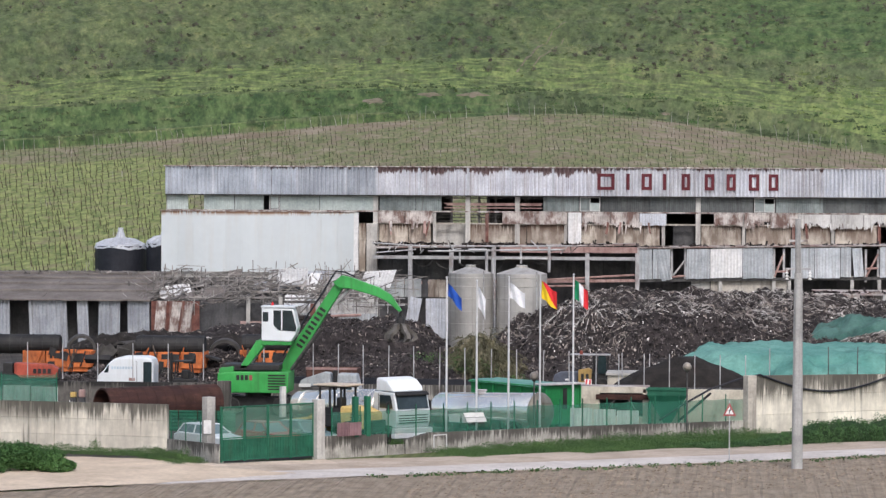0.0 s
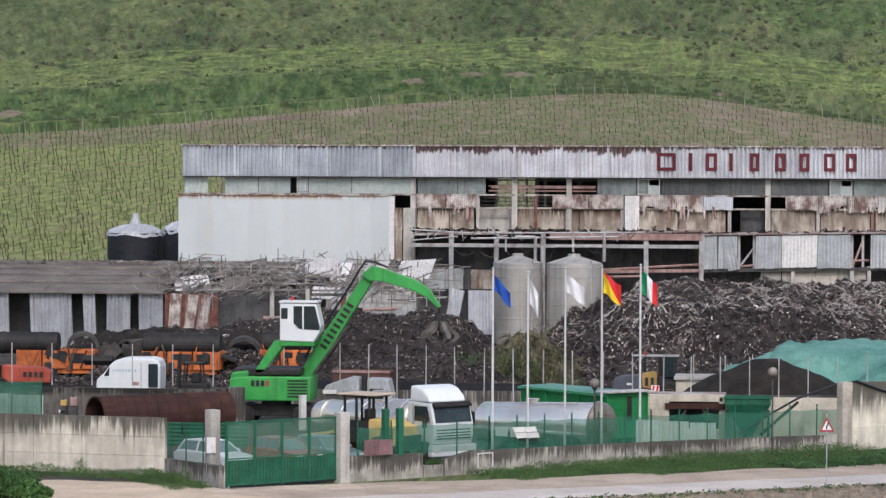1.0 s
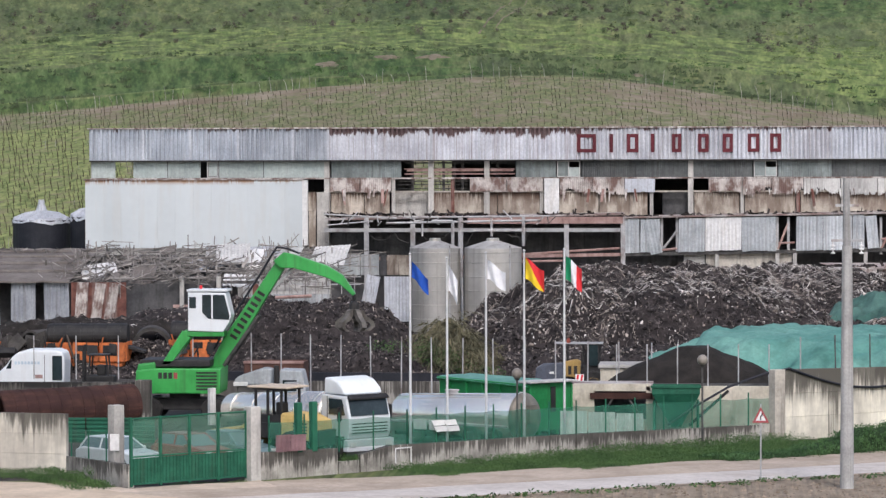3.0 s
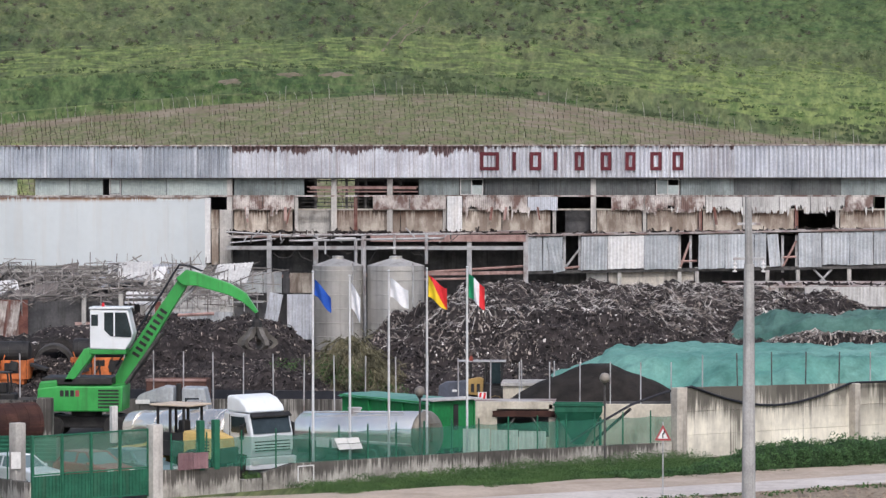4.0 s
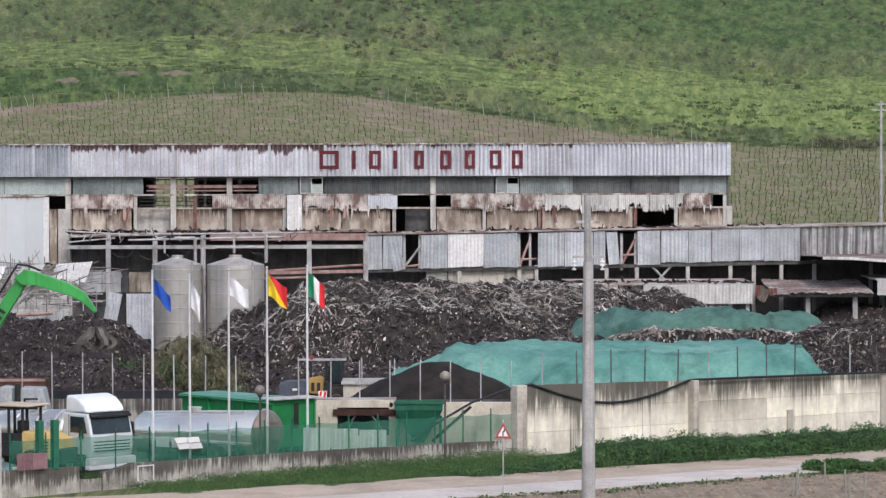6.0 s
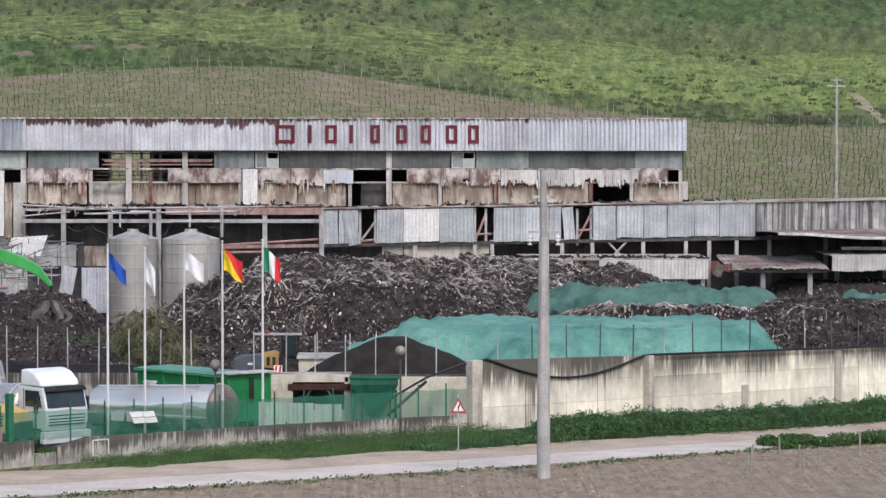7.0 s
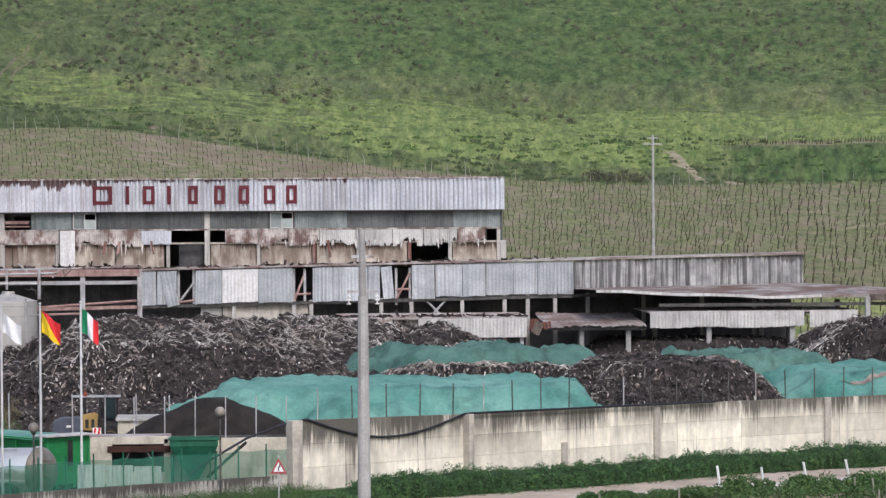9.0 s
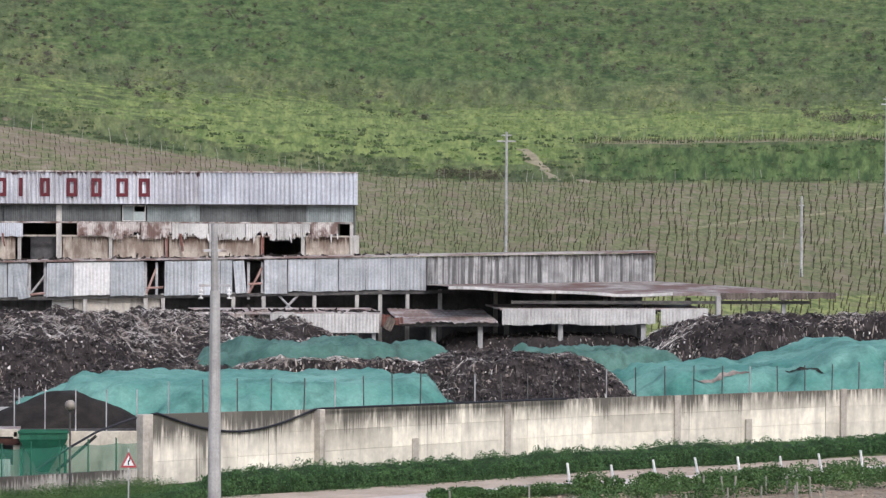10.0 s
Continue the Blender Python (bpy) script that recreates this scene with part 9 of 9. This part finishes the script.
for a, b, z0, z1 in ((-6.5, -5.3, 0, 2.2), (-5.3, -2.7, 1.85, 2.2), (-2.9, -0.4, 0, 2.1), (-0.4, 2.9, 0, 2.1), (-5.3, -2.9, 0, 0.55)):
    slab("masonry", a, b, 0, 0.25, z0, z1, PLASTER, bay, "stained pale plaster", 0.02)
slab("beam", -5.5, -2.6, -0.1, 0.1, 1.5, 1.78, RUST_PIPE, bay, "rusted steel beam")
slab("roof_plate", -6.5, -2.6, 0.3, 3.0, 2.0, 2.13, ROOF_PALE, bay)
slab("back_wall", -6.5, 2.9, 3.0, 3.2, 0, 2.0, CONCRETE_DARK, bay)
for k, (xa, za, xb, zb) in enumerate(((-5.0, 0.6, -4.4, 1.6), (-3.7, 1.5, -3.1, 0.6))):
    bar("brace", (xa, 0.0, za), (xb, 0.0, zb), 0.05, STEEL_DARK, bay)
hop = thing("hopper", "green steel feed hopper on legs", "hopper", -1.5, 156.2, 0)
bm = bmesh.new()
sq = [[bm.verts.new((sx * w, sy * w * 0.7, z)) for sx, sy in ((-1, -1), (1, -1), (1, 1), (-1, 1))] for w, z in ((1.1, 2.2), (1.1, 1.85), (0.22, 0.3))]
for p, q in zip(sq, sq[1:]):
    for i in range(4):
        bm.faces.new((q[i], q[(i + 1) % 4], p[(i + 1) % 4], p[i]))
bm.faces.new(sq[2])
part("funnel", bm, GREEN_STEEL, hop, "green tapering funnel")
for sx in (-1, 1):
    for sy in (-1, 1):
        bar("leg", (sx * 1.0, sy * 0.65, 0), (sx * 1.0, sy * 0.65, 1.5), 0.06, GREEN_STEEL, hop)
bar("feed_pipe", (0.6, -0.6, 0.4), (2.4, -0.6, 2.0), 0.07, BLACK_METAL, hop)
block("rim", -1.16, 1.16, -0.82, -0.76, 2.12, 2.24, GREEN_STEEL, hop, "", 0.01)
scr = thing("sheet_screen", "faded grey-green ribbed sheets propped behind the fence", "screen", 0, 150.6, 0)
for k in range(3):
    bm = bmesh.new()
    corrugated(bm, -6.6 + 1.25 * k, -5.4 + 1.25 * k, 0.0, 1.45 - 0.05 * k, 0.05 * (k % 2), pitch=0.2)
    part("ribbed_sheet", bm, GREEN_PALE, scr)
hut = thing("low_hut", "low pale concrete hut behind the soil heap", "hut", -4.0, 172, 0)
block("wall", -1.5, 3.5, 0, 2.5, 0, 1.92, PLASTER, hut, "", 0.03)
block("roof_slab", -1.6, 3.65, -0.15, 2.65, 1.92, 2.09, CONCRETE, hut, "", 0.03)
barrier = thing("barrier_board", "small red and white striped barrier board", "barrier", -6.1, 160.2, 0)
bar("post", (0, 0.04, 0), (0, 0.04, 2.2), 0.03, STEEL, barrier)
block("board", -0.2, 0.2, -0.01, 0.01, 1.98, 2.42, SHEET_WHITE, barrier, "white board", 0.005)
for k in range(2):
    solid("stripe", [(-0.19 + 0.2 * k, 2.0), (-0.09 + 0.2 * k, 2.0), (-0.02 + 0.2 * k, 2.4), (-0.12 + 0.2 * k, 2.4)], -0.016, -0.012, FLAG["red"], barrier, "red slanting stripe")
ob = part("traffic_marker", boxed(-0.3, 0.3, -0.08, 0.08, 0, 0.28, 0.04), PAINT_ORANGE)
ob.location = (-7.4, 148.2, 0)
tagged(ob, "orange marker lying in the yard", "marker")


# ---- loose scraps along roof edges ----
rng = random.Random(91)


def roof_litter(name, label, spots, count, mat):
    v, f = [], []
    for k in range(count):
        x0, x1, y0, y1, z = rng.choice(spots)
        t = rng.random()
        p = Vector((x0 + (x1 - x0) * t, rng.uniform(y0, y1), (z if not callable(z) else z(x0 + (x1 - x0) * t)) + 0.02))
        a = Vector((rng.gauss(0, 1), rng.gauss(0, 0.5), rng.uniform(0, 0.5))).normalized() * rng.uniform(0.1, 0.45)
        b = a.cross(Vector((0.2, 1, 0.3))).normalized() * rng.uniform(0.03, 0.1)
        c = Vector((0, 0.06, 0))
        i = len(v)
        v += [p - a - b, p - a + b, p + a + b, p + a - b, p - a - b + c, p - a + b + c, p + a + b + c, p + a - b + c]
        f += [(i, i + 1, i + 2, i + 3), (i + 7, i + 6, i + 5, i + 4), (i, i + 3, i + 7, i + 4), (i + 1, i + 5, i + 6, i + 2)]
    tagged(mesh_from(name, v, f, mat), label, "litter", kind="stuff")


roof_litter("roof_litter", "loose scraps and broken battens on the lean-to roof edge", [(-28, -6.3, 245.7, 246.6, 8.1), (-6, 25, 245.9, 247.0, lambda x: eave(x) + 0.17), (8, 21, 236.0, 239, 4.64), (29.5, 44, 236.1, 239, 4.74)], 420, SCRAP_DARK)
roof_litter("roof_litter", "broken pieces lying on the old shed roof", [(-60, -43, 236, 239.5, 5.75), (-46, -30, 228, 239, 5.2)], 90, BENT_BAR)
# dangling cables in the burnt-out lean-to
for k in range(9):
    xa = -26 + 2.0 * k + rng.uniform(-1, 1)
    cu = bpy.data.curves.new("cable", "CURVE")
    cu.dimensions, cu.bevel_depth = "3D", 0.025
    sp = cu.splines.new("POLY")
    n = 10
    sp.points.add(n)
    w, sag = rng.uniform(1.2, 3.0), rng.uniform(0.3, 1.2)
    for i, q in enumerate(sp.points):
        t = i / n
        q.co = (xa + w * t, 245.9, 7.3 - sag * 4 * t * (1 - t) - 0.4 * t * rng.random(), 1)
    cu.materials.append(STEEL_DARK)
    ob = new("cable", cu)
    ob.parent = lean_to
    ob.matrix_parent_inverse = lean_to.matrix_basis.inverted()
